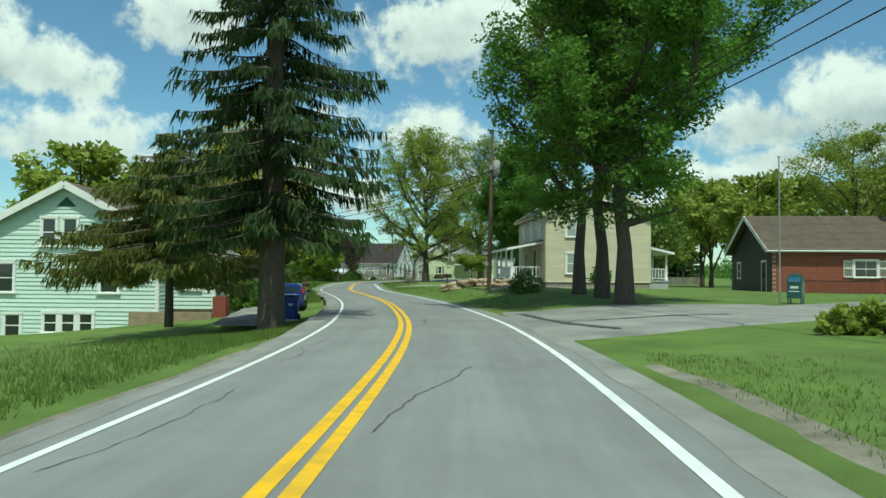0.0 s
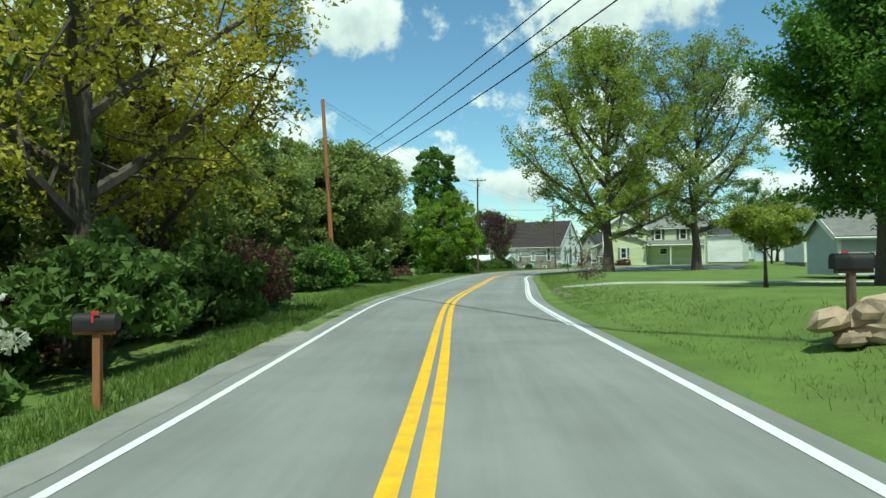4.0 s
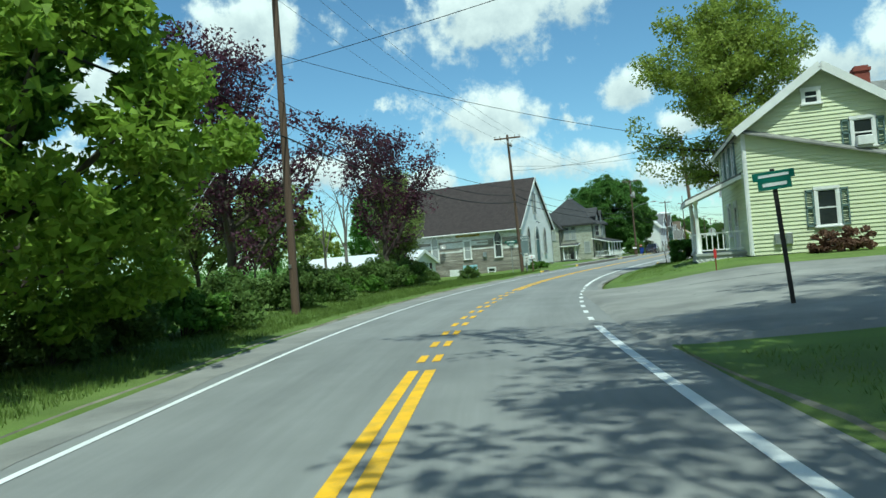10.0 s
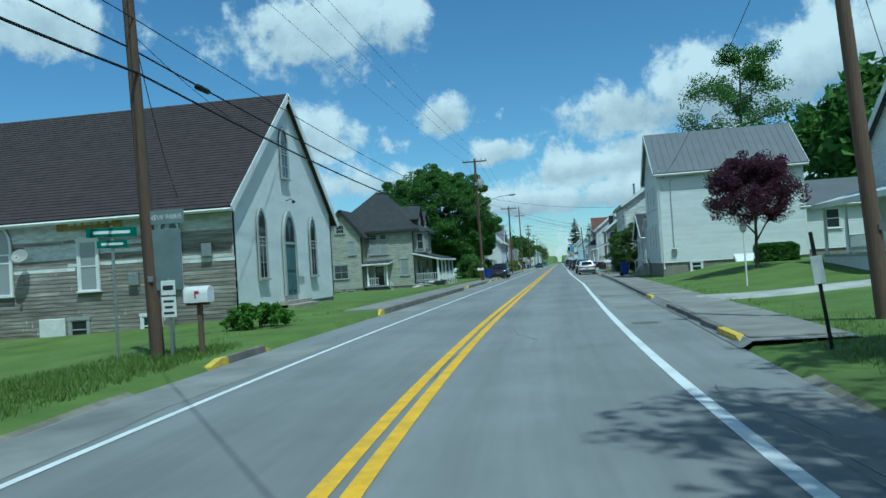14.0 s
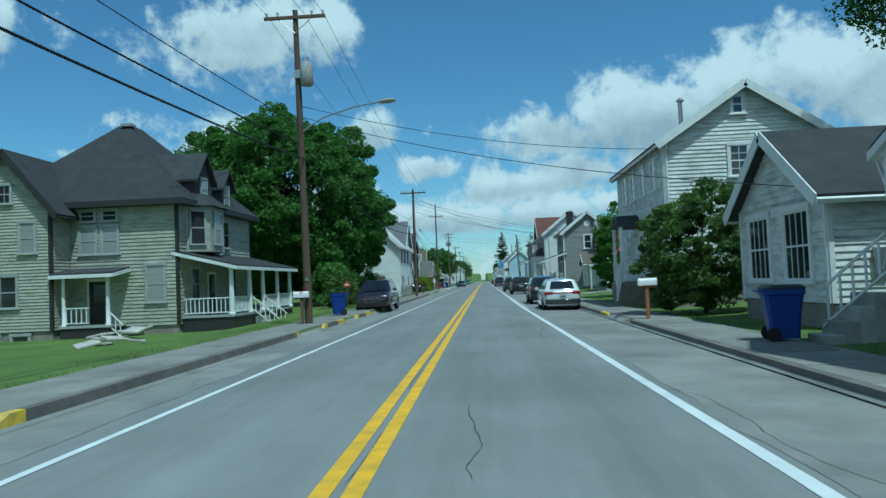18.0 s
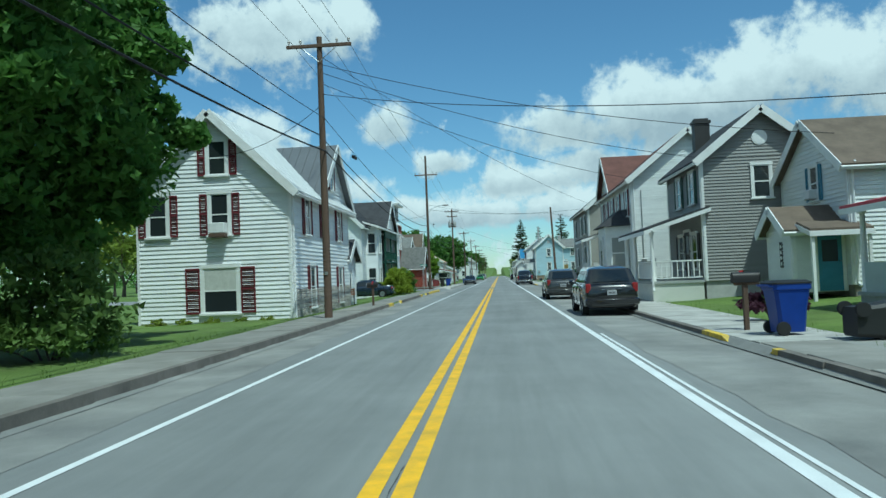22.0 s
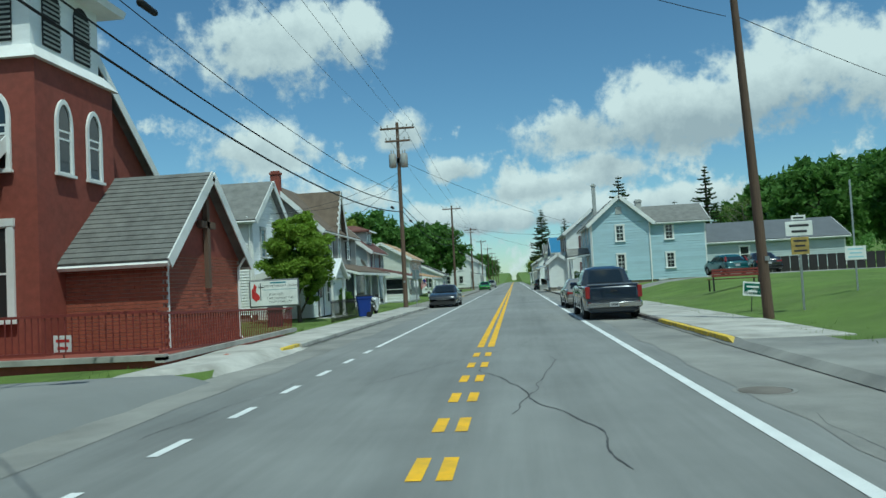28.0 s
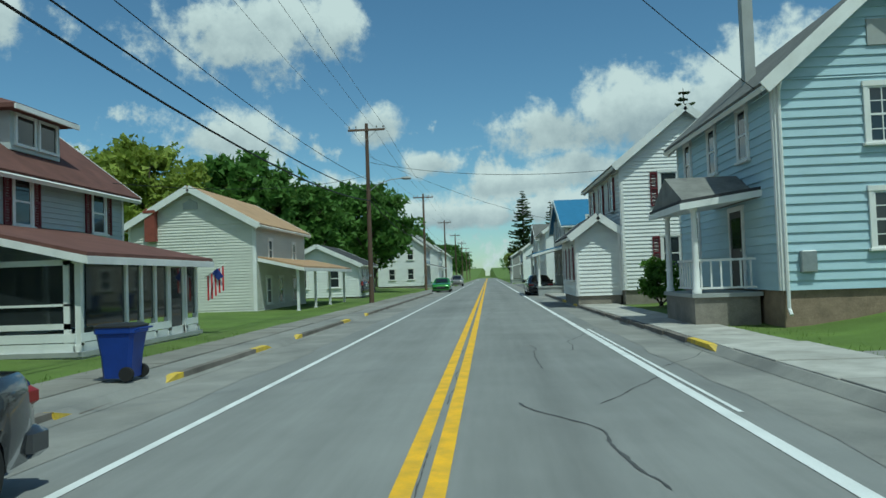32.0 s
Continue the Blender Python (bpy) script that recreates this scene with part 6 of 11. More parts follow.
def chimney_house():
    h = house_at("house", "white lapboard house with a tall brick chimney, bay and green balcony", -77.3, 302.9, -0.2, 0)
    v = (2.3, 7.1, 0, 15.5, 0.2, 6.15)
    body(h, v, "siding_bright", ridge="y", rise=2.4, show="SE", exposure=0.15, roof_m="roof_dark", foundation=0.5, fmat="block")
    for z, hh in ((0.95, 1.75), (4.0, 1.55)):
        window(h, v, "S", 2.75, z, 0.62, hh)
    chimney(h, 3.6, -0.22, -0.2, 8.95, 0.62, 0.45, detailed=True)
    v2 = (-6, 2.3, 1.2, 9, 0.2, 5.3)
    body(h, v2, "siding_bright", ridge="x", rise=2.6, show="S", joined="S", exposure=0.15, roof_m="roof_dark", foundation=0.5, fmat="block")
    window(h, v2, "S", 7.4, 1.0, 1.7, 1.2, bars=(2, 0))
    window(h, v2, "S", 7.3, 3.7, 1.5, 1.0, bars=(1, 0))
    # street side: two-storey bay, balcony, gable
    bay = [(7.1, 2.0), (8.0, 2.7), (8.0, 4.9), (7.1, 5.6)]
    part("bay", Geo().prism(bay, "z", 0.2, 6.1), "siding_bright", h)
    vb = (7.1, 8.01, 2.7, 4.9)
    for z in (1.0, 3.9):
        window(h, vb, "E", 1.1, z, 0.8, 1.6)
        for m in (pose(7.55, 2.33, z, 0, 0, 38), pose(7.55, 5.27, z, 0, 0, 142)):
            f = part("bay_window", Geo().box(-0.4, -0.32, -0.04, 0.02, 0, 1.6).box(0.32, 0.4, -0.04, 0.02, 0, 1.6).box(-0.42, 0.42, -0.04, 0.02, 1.6, 1.72).box(-0.44, 0.44, -0.06, 0.02, -0.08, 0).box(-0.32, 0.32, -0.03, 0.0, 0.76, 0.82), "trim_white", h, m=m)
            part("pane", Geo().box(-0.32, 0.32, -0.015, -0.01, 0, 1.6), "pane", f)
    lean_roof(h, 7.0, 8.35, 1.7, 15.7, 6.05, 6.5, "E", "roof_dark")
    # flat near-black sheet on the wall: the balcony's shade is in its colour
    part("balcony_recess", Geo().box(7.1, 7.14, 6.2, 13.0, 0.3, 5.9), "unlit_dark", h)
    for z in (0.3, 3.25):
        part("balcony_floor", Geo().box(7.1, 8.2, 6.0, 13.2, z - 0.12, z), "trim_green", h)
        railing(h, (8.12, 6.1, z), (8.12, 13.1, z), 0.9, "trim_green", 0.16)
    part("balcony_valance", Geo().box(8.1, 8.16, 6.0, 13.2, 5.35, 5.95), "trim_green", h)
    for y in (6.1, 9.6, 13.1):
        column(h, 8.12, y, 0.3, 5.95, 0.07, "trim_green", True)
    part("corner_bay", Geo().box(7.1, 8.1, 13.2, 15.5, 0.2, 6.05), "siding_bright", h)
    window(h, (7.1, 8.11, 13.2, 15.5), "E", 1.1, 3.9, 0.7, 1.6)
    v3 = (4.6, 8.0, 6.6, 13.0, 6.1, 6.3)
    body(h, v3, "siding_bright", ridge="x", rise=2.5, show="E", joined="E", exposure=0.15, roof_m="roof_dark")


def brick_church():
    h = house_at("church", "red brick church with white belfry and shingled entrance wing", -88, 328.8, 0.0, 0, "church")
    # nave
    v = (0, 16.0, -1.0, 11, 0.3, 3.9)
    body(h, v, "brick_wall", ridge="x", rise=5.2, show="", roof_m="roof_grey", trim="trim_white", courses=True, over=0.4)
    for u in (4, 8, 11.2):
        window(h, v, "S", u, 1.0, 1.1, 2.2, arch=True)
    # tower
    tw = Geo().box(13.6, 17.1, 1.0, 4.6, -0.5, 7.7)
    t = part("tower", tw, "brick_wall", h)
    vt = (13.6, 17.1, 1.0, 4.6)
    for face, us in (("S", (0.95, 2.5)), ("E", (1.1, 2.5))):
        for u in us:
            window(h, vt, face, u, 4.9, 0.55, 1.85, arch=True, trim="trim_white")
    window(h, vt, "S", 2.3, 1.2, 0.85, 2.3, trim="trim_white", t=0.16)
    part("belfry_skirt", Geo().loft([[(13.45, 0.85, 7.7), (17.25, 0.85, 7.7), (17.25, 4.75, 7.7), (13.45, 4.75, 7.7)], [(13.75, 1.15, 8.1), (16.95, 1.15, 8.1), (16.95, 4.45, 8.1), (13.75, 4.45, 8.1)]]), "trim_white", h)
    part("belfry", Geo().box(13.85, 16.85, 1.25, 4.35, 8.0, 10.05), "siding_bright", h, "white boarded belfry")
    part("belfry_roof", Geo().loft([[(13.3, 0.7, 10.0), (17.4, 0.7, 10.0), (17.4, 4.9, 10.0), (13.3, 4.9, 10.0)], [(13.25, 0.65, 10.2), (17.45, 0.65, 10.2), (17.45, 4.95, 10.2), (13.25, 4.95, 10.2)], [(15, 2.4, 10.75), (15.7, 2.4, 10.75), (15.7, 3.2, 10.75), (15, 3.2, 10.75)]]), "trim_white", h)
    vbf = (13.85, 16.85, 1.25, 4.35)
    for face, length in (("S", 3.0), ("E", 3.1)):
        for u in (0.85, length - 0.85):
            lv = part("louvre", Geo().prism(arch_outline(0.75, 1.6, pointed=False), "y", -0.03, 0.0), "unlit_dark", h, "dark louvred belfry opening", m=on_face(vbf, face, u, 8.25, 0.01))
            for k in range(10):
                part("louvre_slat", shared("lslat", lambda: Geo().box(-0.36, 0.36, -0.06, -0.02, 0, 0.05).mesh("louvre_slat", "trim_grey")), "trim_grey", lv, m=pose(0, 0, 0.08 + k * 0.13, 25))
    # entrance wing with its cross
    v2 = (16.4, 19.7, 2.1, 7.4, 0.1, 2.7)
    body(h, v2, "brick_wall", ridge="x", rise=2.35, show="", roof_m="roof_grey", trim="trim_white", courses=True, over=0.3)
    for nm, m, ln in (("S", on_face(v2, "S", 0, 0), 3.3), ("E", on_face(v2, "E", 0, 0), 5.3)):
        wall = part("brick_face", Geo().box(0, ln, -0.02, 0, 0.1, 2.68), "mortar", h, m=m)
        me = shared("brick_ch", lambda: Geo().box(0.004, 0.296, -0.014, 0, 0.006, 0.094).mesh("brick", "brick_red"))
        g = Geo()
        for k in range(26):
            for i in range(int(ln / 0.3)):
                x = 0.02 + i * 0.3 + (0.14 if k % 2 else 0)
                if nm == "E" and k < 17:
                    part("brick", me, "brick_red", wall, m=pose(x, -0.02, 0.1 + k * 0.1))
                else:
                    g.box(x + 0.004, x + 0.296, -0.034, -0.02, 0.106 + k * 0.1, 0.194 + k * 0.1)
        part("brickwork", g, "brick_red", wall)["kind"] = "stuff"
    cr = part("cross", Geo().box(-0.09, 0.09, -0.14, 0, 0, 2.6).box(-0.5, 0.5, -0.14, -0.002, 1.75, 1.95), "wood_pole", h, "weathered wooden cross", m=on_face(v2, "E", 2.65, 1.75, 0.03))
    downspout(h, v2, "E", 0.15, 0, 2.7)
    downspout(h, v2, "E", 5.1, 0, 2.7)
    # ramp terrace and red railing
    part("terrace", Geo().box(8, 21.3, -1.3, 2.1, -1.2, 0.25).box(19.7, 21.3, 2.1, 8.0, -1.2, 0.1), "brick_wall", h)
    part("terrace_edge", Geo().box(8, 21.4, -1.4, -1.2, 0.25, 0.37).box(21.2, 21.4, -1.4, 8.0, 0.2, 0.32), "concrete", h)
    railing(h, (8.2, -1.25, 0.35), (21.2, -1.25, 0.35), 0.95, "iron_red", 0.15, 0.022)
    railing(h, (21.25, -1.25, 0.3), (21.25, 8.0, 0.05), 0.95, "iron_red", 0.15, 0.022)
    v4 = (6, 13.6, 10, 16, 0.3, 4.0)
    body(h, v4, "brick_wall", ridge="y", rise=2.4, show="", roof_m="roof_dark")


for build in (mint_house, brick_building, cream_house, grey_cottage, back_house, foursquare, yellow_house, old_church, queen_anne, white_red_house, chimney_house, brick_church):
    build()


def gothic_house():
    h = house_at("house", "white house with twin arched gable windows and a porch", -43.0, 186.5, 0.7, 0)
    v = (0, 7, 0, 8, 0.2, 5.4)
    body(h, v, "siding_white", ridge="x", rise=2.8, show="SW", exposure=0.18, joined="SW", roof_m="roof_dark", foundation=0.4)
    for u in (3.4, 4.6):
        window(h, v, "W", u, 4.6, 0.6, 1.9, arch=True)
    window(h, v, "W", 4.0, 1.0, 1.2, 1.5)
    porch(h, -2.4, 0, -0.4, 8.2, 0.35, 2.7, "W", [(-2.2, -0.2), (-2.2, 2.6), (-2.2, 5.3), (-2.2, 8.0)], [((-2.2, -0.2), (-2.2, 5.3)), ((-2.2, -0.2), (-0.1, -0.2))], roof_m="metal_white", rise=0.7, base=-0.7, skirt="trim_white")


def metal_roof_house():
    h = house_at("house", "white clapboard house with a grey standing-seam metal roof", -51.6, 205.2, 0.55, 0)
    v = (0, 8.9, 0, 6.4, 0.45, 6.4)
    body(h, v, "siding_white", ridge="x", rise=2.75, show="SW", exposure=0.15, roof_m="metal_grey", ribs=True, foundation=0.75, hold=0.25, over=0.35)
    for u in (1.7, 3.2, 4.7):
        window(h, v, "W", u, 1.4, 0.6, 1.5)
        window(h, v, "W", u, 4.1, 0.6, 1.4)
    window(h, v, "W", 3.2, 6.9, 0.5, 0.9)
    window(h, (0, 8.9, -0.02, 6.4), "S", 2.1, -0.15, 0.6, 0.55)
    part("cellar_hatch", Geo().loft([[(4.4, -1.3, -0.3), (5.7, -1.3, -0.3), (5.7, 0.0, -0.3), (4.4, 0, -0.3)], [(4.4, -1.3, -0.1), (5.7, -1.3, -0.1), (5.7, 0, 0.75), (4.4, 0, 0.75)]]), "trim_white", h)
    part("meter_box", Geo().box(0.65, 0.95, -0.14, 0, 0.9, 1.35, 0.02), "galvanised", h)
    part("conduit", Geo().tube([(0.8, -0.05, 1.3), (0.8, -0.05, 5.6), (0.95, -0.2, 5.8)], 0.025, 6), "galvanised", h)
    downspout(h, v, "S", 0.12, 0, 6.4)
    v2 = (8.9, 14.5, 0.3, 6.0, 0.75, 3.6)
    body(h, v2, "siding_white", ridge="x", rise=1.6, show="S", exposure=0.15, joined="S", roof_m="metal_grey", foundation=0.75)
    window(h, v2, "S", 1.6, 2.0, 0.8, 1.2)
    # latticed entrance porch on the north side
    lean_roof(h, -0.2, 2.8, 6.4, 8.1, 3.0, 3.7, "N", "roof_dark")
    part("porch_floor", Geo().box(-0.05, 2.6, 6.4, 8.0, 0.55, 0.7), "trim_grey", h)
    part("porch_skirt", Geo().box(0.0, 2.5, 6.4, 7.9, -0.6, 0.55), "foundation", h)
    for y in (6.55, 7.85):
        column(h, 0.0, y, 0.7, 3.0, 0.06, "trim_white", True)
    for k in range(6):
        for s in (-1, 1):
            part("lattice_slat", shared(("lat2", s), lambda s=s: Geo().box(-0.012, 0.0, -0.02, 0.02, -1.15, 1.15).mesh("lattice_slat", "trim_white")), "trim_white", h, m=pose(-0.02 if s > 0 else -0.035, 6.75 + k * 0.185, 1.9, 28 * s, 0, 0))
    railing(h, (-0.1, 7.95, 0.7), (-0.9, 8.8, -0.3), 0.85)
    steps(h, 0.0, 8.5, -0.3, 0.7, 0.9, 180, n=4)


def low_white_house():
    h = house_at("house", "small low white house with a dark roof and tall front windows", -51.4, 216.0, 0.4, 0)
    v = (0, 8.5, 0, 5.4, 0.3, 2.75)
    body(h, v, "siding_worn", ridge="x", rise=1.75, show="SW", exposure=0.16, roof_m="roof_dark", foundation=0.5, joined="SW")
    for u in (1.5, 3.9):
        window(h, v, "W", u, 0.8, 1.35, 1.65, bars=(3, 0), t=0.13)
    part("meter_box", Geo().box(0.9, 1.2, -0.15, 0, 0.9, 1.5, 0.02), "galvanised", h)


def weathered_house():
    h = house_at("house", "tall weathered white clapboard house with peeling paint and a hooded door", -51.7, 228.8, 0.55, 0)
    v = (0, 6.4, 0, 9.8, 0.6, 6.1)
    body(h, v, "siding_worn", ridge="y", rise=2.1, show="SW", exposure=0.155, roof_m="roof_dark", trim="trim_white", foundation=0.6, joined="W")
    for y in (1.6, 3.7, 5.8, 7.7):
        window(h, v, "W", 9.8 - y, 4.35, 0.72, 1.25, pane="pane_pale")
    for y in (1.5, 7.4):
        window(h, v, "W", 9.8 - y, 1.75, 0.78, 1.35, pane="pane_pale")
    window(h, v, "S", 2.9, 4.6, 0.7, 1.2, bars=(1, 1))
    window(h, v, "S", 2.95, 7.05, 0.4, 0.7)
    door(h, v, "W", 9.8 - 4.5, 0.7, 0.9, 2.1, "trim_white")
    hood = Geo().prism([(-1.0, 0), (1.0, 0), (0, 0.6)], "x", -1.1, 0.0)
    part("hood", hood, "roof_dark", h, m=pose(0, 5.3, 3.05))
    for y in (4.45, 6.15):
        column(h, -0.98, y, 0.6, 3.1, 0.06, "trim_white", True)
    part("stoop", Geo().box(-1.15, 0, 4.3, 6.4, -0.6, 0.6), "foundation", h)
    railing(h, (-1.05, 4.4, 0.6), (-1.5, 3.2, -0.3), 0.85, "trim_white")
    railing(h, (-1.05, 4.4, 0.6), (-1.05, 6.3, 0.6), 0.85, "trim_white")
    part("stove_pipe", Geo().tube([(1.2, 1.6, 7.0), (1.2, 1.6, 8.0)], 0.09, 8).lathe([(0.16, 0), (0.16, 0.05), (0.02, 0.16)], (1.2, 1.6, 8.0), 10), "galvanised", h)
    downspout(h, v, "S", 0.1, 0.3, 6.2)


def red_roof_house():
    h = house_at("house", "low blue-grey house with a red metal roof, gablet and railed porch", -47.3, 259.4, 0.3, 0)
    v = (0, 7, 0, 6.0, 0.3, 3.0)
    body(h, v, "siding_bluegrey", ridge="y", rise=1.5, show="SW", exposure=0.15, joined="SW", roof_m="metal_red", ribs=True, foundation=0.4)
    v2 = (-0.05, 3.2, 3.25, 5.55, 2.9, 3.15)
    body(h, v2, "siding_bluegrey", ridge="x", rise=1.45, show="W", exposure=0.13, joined="W", roof_m="metal_red", over=0.2)
    part("gable_vent", Geo().lathe([(0.16, 0), (0.16, 0.04), (0.12, 0.05)], sides=12), "trim_white", h, m=pose(-0.1, 4.4, 3.75, 0, -90, 0))
    door(h, v, "W", 6.0 - 3.2, 0.35, mname="door_dark")
    window(h, v, "W", 6.0 - 4.7, 0.9, 0.8, 1.35)
    window(h, v, "S", 2.6, 1.0, 0.9, 1.3, shutters="shutter_maroon")
    porch(h, -2.0, 0, -0.5, 6.0, 0.35, 2.65, "W", [(-1.85, -0.3), (-1.85, 1.8), (-1.85, 5.8)], [((-1.85, -0.3), (-1.85, 1.8)), ((-1.85, -0.3), (-0.1, -0.3))], roof_m="metal_red", rise=0.45, base=-0.5, skirt="block")
    part("porch_panel", Geo().box(-1.9, -1.82, 1.85, 5.75, 0.35, 1.15), "siding_bluegrey", h, "pale boarded porch parapet")
    part("hanging_basket", Geo().lathe([(0.05, 0), (0.16, 0.1), (0.2, 0.22), (0.16, 0.3)], (-1.6, 4.2, 2.0), 10), "leaf_bush", h)


def blue_shutter_house():
    h = house_at("house", "white house with pale blue shutters and a gabled vestibule", -47.5, 269.5, 0.4, 0)
    v = (0, 11, 0, 5.75, 0.3, 4.4)
    body(h, v, "siding_white", ridge="x", rise=1.9, show="SW", exposure=0.15, joined="S", roof_m="roof_brown", foundation=0.4)
    window(h, v, "W", 3.2, 3.35, 0.6, 1.25, shutters="shutter_blue")
    part("air_conditioner", Geo().box(-0.35, 0.0, 2.3, 2.8, 3.4, 3.75, 0.03), "plastic_white", h)
    window(h, v, "S", 3.4, 0.9, 0.75, 1.3)
    window(h, v, "S", 2.8, 3.3, 0.9, 0.75, bars=(1, 0))
    window(h, v, "S", 6.4, 3.3, 0.8, 1.1)
    downspout(h, v, "S", 0.12, 0.2, 4.4)
    v2 = (-1.75, 0, 0.45, 2.7, 0.1, 2.25)
    body(h, v2, "siding_white", ridge="x", rise=0.75, show="SW", exposure=0.13, roof_m="roof_brown", joined="SW", over=0.2)
    part("plaque", Geo().box(-1.79, -1.75, 1.25, 1.5, 0.95, 1.85), "trim_dark", h, "dark upright plaque with plain bars")
    for k in range(4):
        part("plaque_bar", Geo().box(-1.8, -1.788, 1.31, 1.44, 1.03 + k * 0.2, 1.15 + k * 0.2), "sign_white", h)
    door(h, v2, "S", 1.2, 0.12, 0.8, 1.9, "shutter_blue")
    lean_roof(h, -1.6, 0.4, -0.7, 0.4, 2.1, 2.4, "S", "roof_brown")
    for x in (-1.5, 0.3):
        column(h, x, -0.6, -0.3, 2.1, 0.05, "trim_white", True)


def grey_porch_house():
    h = house_at("house", "grey lapboard house with a deep front porch", -50.7, 275.4, 0.5, 0)
    v = (0, 4.9, 0, 6.0, 0.4, 5.5)
    body(h, v, "siding_grey", ridge="y", rise=1.95, show="SW", exposure=0.13, roof_m="roof_dark", foundation=0.4, fmat="block", joined="W")
    window(h, v, "S", 2.45, 3.75, 0.68, 1.35)
    part("round_vent", Geo().lathe([(0.32, 0), (0.32, 0.05), (0.26, 0.06)], sides=14), "trim_white", h, m=pose(2.45, 0.0, 6.25, 90))
    for y in (1.3, 3.6):
        window(h, v, "W", 6.0 - y, 3.7, 0.7, 1.35, shutters="shutter_green")
        window(h, v, "W", 6.0 - y, 0.9, 0.8, 1.5, shutters="shutter_black")
    door(h, v, "W", 6.0 - 2.5, 0.5)
    porch(h, -2.2, 0, 0.0, 6.0, 0.45, 2.55, "W", [(-2.1, 0.1), (-2.1, 3.9), (-2.1, 5.8)], [((-2.1, 0.1), (-0.1, 0.1)), ((-2.1, 0.1), (-2.1, 3.2))], mname="trim_white", rise=0.85, skirt="siding_pale", roof_m="roof_dark")
    chimney(h, 1.2, 4.0, 6.4, 7.9, 0.7, 0.5, "trim_dark")
    downspout(h, (-2.2, 0, 0, 6.0), "S", 0.05, 0, 2.6)
    for x, z in ((3.4, 0.9), (4.2, 0.8)):
        part("meter_box", Geo().box(x - 0.14, x + 0.14, -0.15, 0, z, z + 0.42, 0.02), "galvanised", h)
    v2 = (4.9, 9, 1, 5.5, 0.4, 4.0)
    body(h, v2, "siding_grey", ridge="x", rise=1.3, show="S", exposure=0.13, joined="S", roof_m="roof_dark", foundation=0.4)


def maroon_shutter_house():
    h = house_at("house", "tall white house with maroon shutters and a street bay window", -51.8, 285.2, 0.4, 0)
    v = (0, 6.2, 0, 12.2, 0.6, 6.1)
    body(h, v, "siding_white", ridge="y", rise=2.5, show="SW", exposure=0.13, roof_m="roof_maroon", foundation=0.6, fmat="stone", joined="W")
    kw = dict(shutters="shutter_maroon")
    window(h, v, "S", 2.7, 4.0, 0.7, 1.45, **kw)
    window(h, v, "S", 2.7, 1.1, 0.7, 1.45, **kw)
    for y in (1.4, 4.2, 6.6, 9.0, 11.0):
        window(h, v, "W", 12.2 - y, 4.1, 0.66, 1.45, **kw)
    v2 = (0, 3.2, 6.4, 11.6, 6.0, 6.15)
    body(h, v2, "siding_white", ridge="x", rise=2.4, show="W", exposure=0.13, roof_m="roof_maroon", joined="W")
    bay = [(0, 0.9), (-1.3, 1.5), (-1.3, 4.4), (0, 5.0)]
    part("bay", Geo().prism(bay, "z", -0.5, 3.6), "siding_white", h)
    part("bay_roof", Geo().loft([[(x - (0.3 if x < -0.1 else 0), y + (0.3 if y > 3 else -0.3), 3.55) for x, y in bay], [(0, 1.3, 4.5), (-0.4, 1.9, 4.5), (-0.4, 4.0, 4.5), (0, 4.6, 4.5)]]), "roof_dark", h)
    vb = (-1.31, 0, 1.5, 4.4)
    window(h, vb, "W", 1.45, 1.2, 1.0, 1.7, blind=0.4)
    f = part("bay_window", Geo().box(-0.45, -0.36, -0.04, 0.02, 0, 1.7).box(0.36, 0.45, -0.04, 0.02, 0, 1.7).box(-0.47, 0.47, -0.04, 0.02, 1.7, 1.82).box(-0.5, 0.5, -0.07, 0.02, -0.08, 0).box(-0.36, 0.36, -0.03, 0, 0.8, 0.86), "trim_white", h, m=pose(-0.65, 1.17, 1.2, 0, 0, -25))
    part("pane", Geo().box(-0.36, 0.36, -0.015, -0.01, 0, 1.7), "pane_pale", f)
    porch(h, -2.0, 0, 5.2, 8.4, 0.75, 3.0, "W", [(-1.85, 5.4), (-1.85, 8.2)], [((-1.85, 5.4), (-1.85, 8.2))], rise=0.7, base=-0.6, skirt="foundation")
    window(h, v, "W", 12.2 - 6.5, 1.2, 0.7, 1.5, **kw)
    door(h, v, "W", 12.2 - 8.2, 0.75)
    window(h, v, "W", 12.2 - 10.2, 1.2, 0.7, 1.5, **kw)
    downspout(h, v, "S", 0.1, 0.2, 6.1)
    for u in (0.5, 1.0):
        part("meter_box", Geo().box(u - 0.14, u + 0.14, -0.15, 0, 1.2, 1.65, 0.02), "galvanised", h)
    part("conduit", Geo().tube([(0.5, -0.06, 1.6), (0.5, -0.06, 5.4)], 0.03, 6), "galvanised", h)


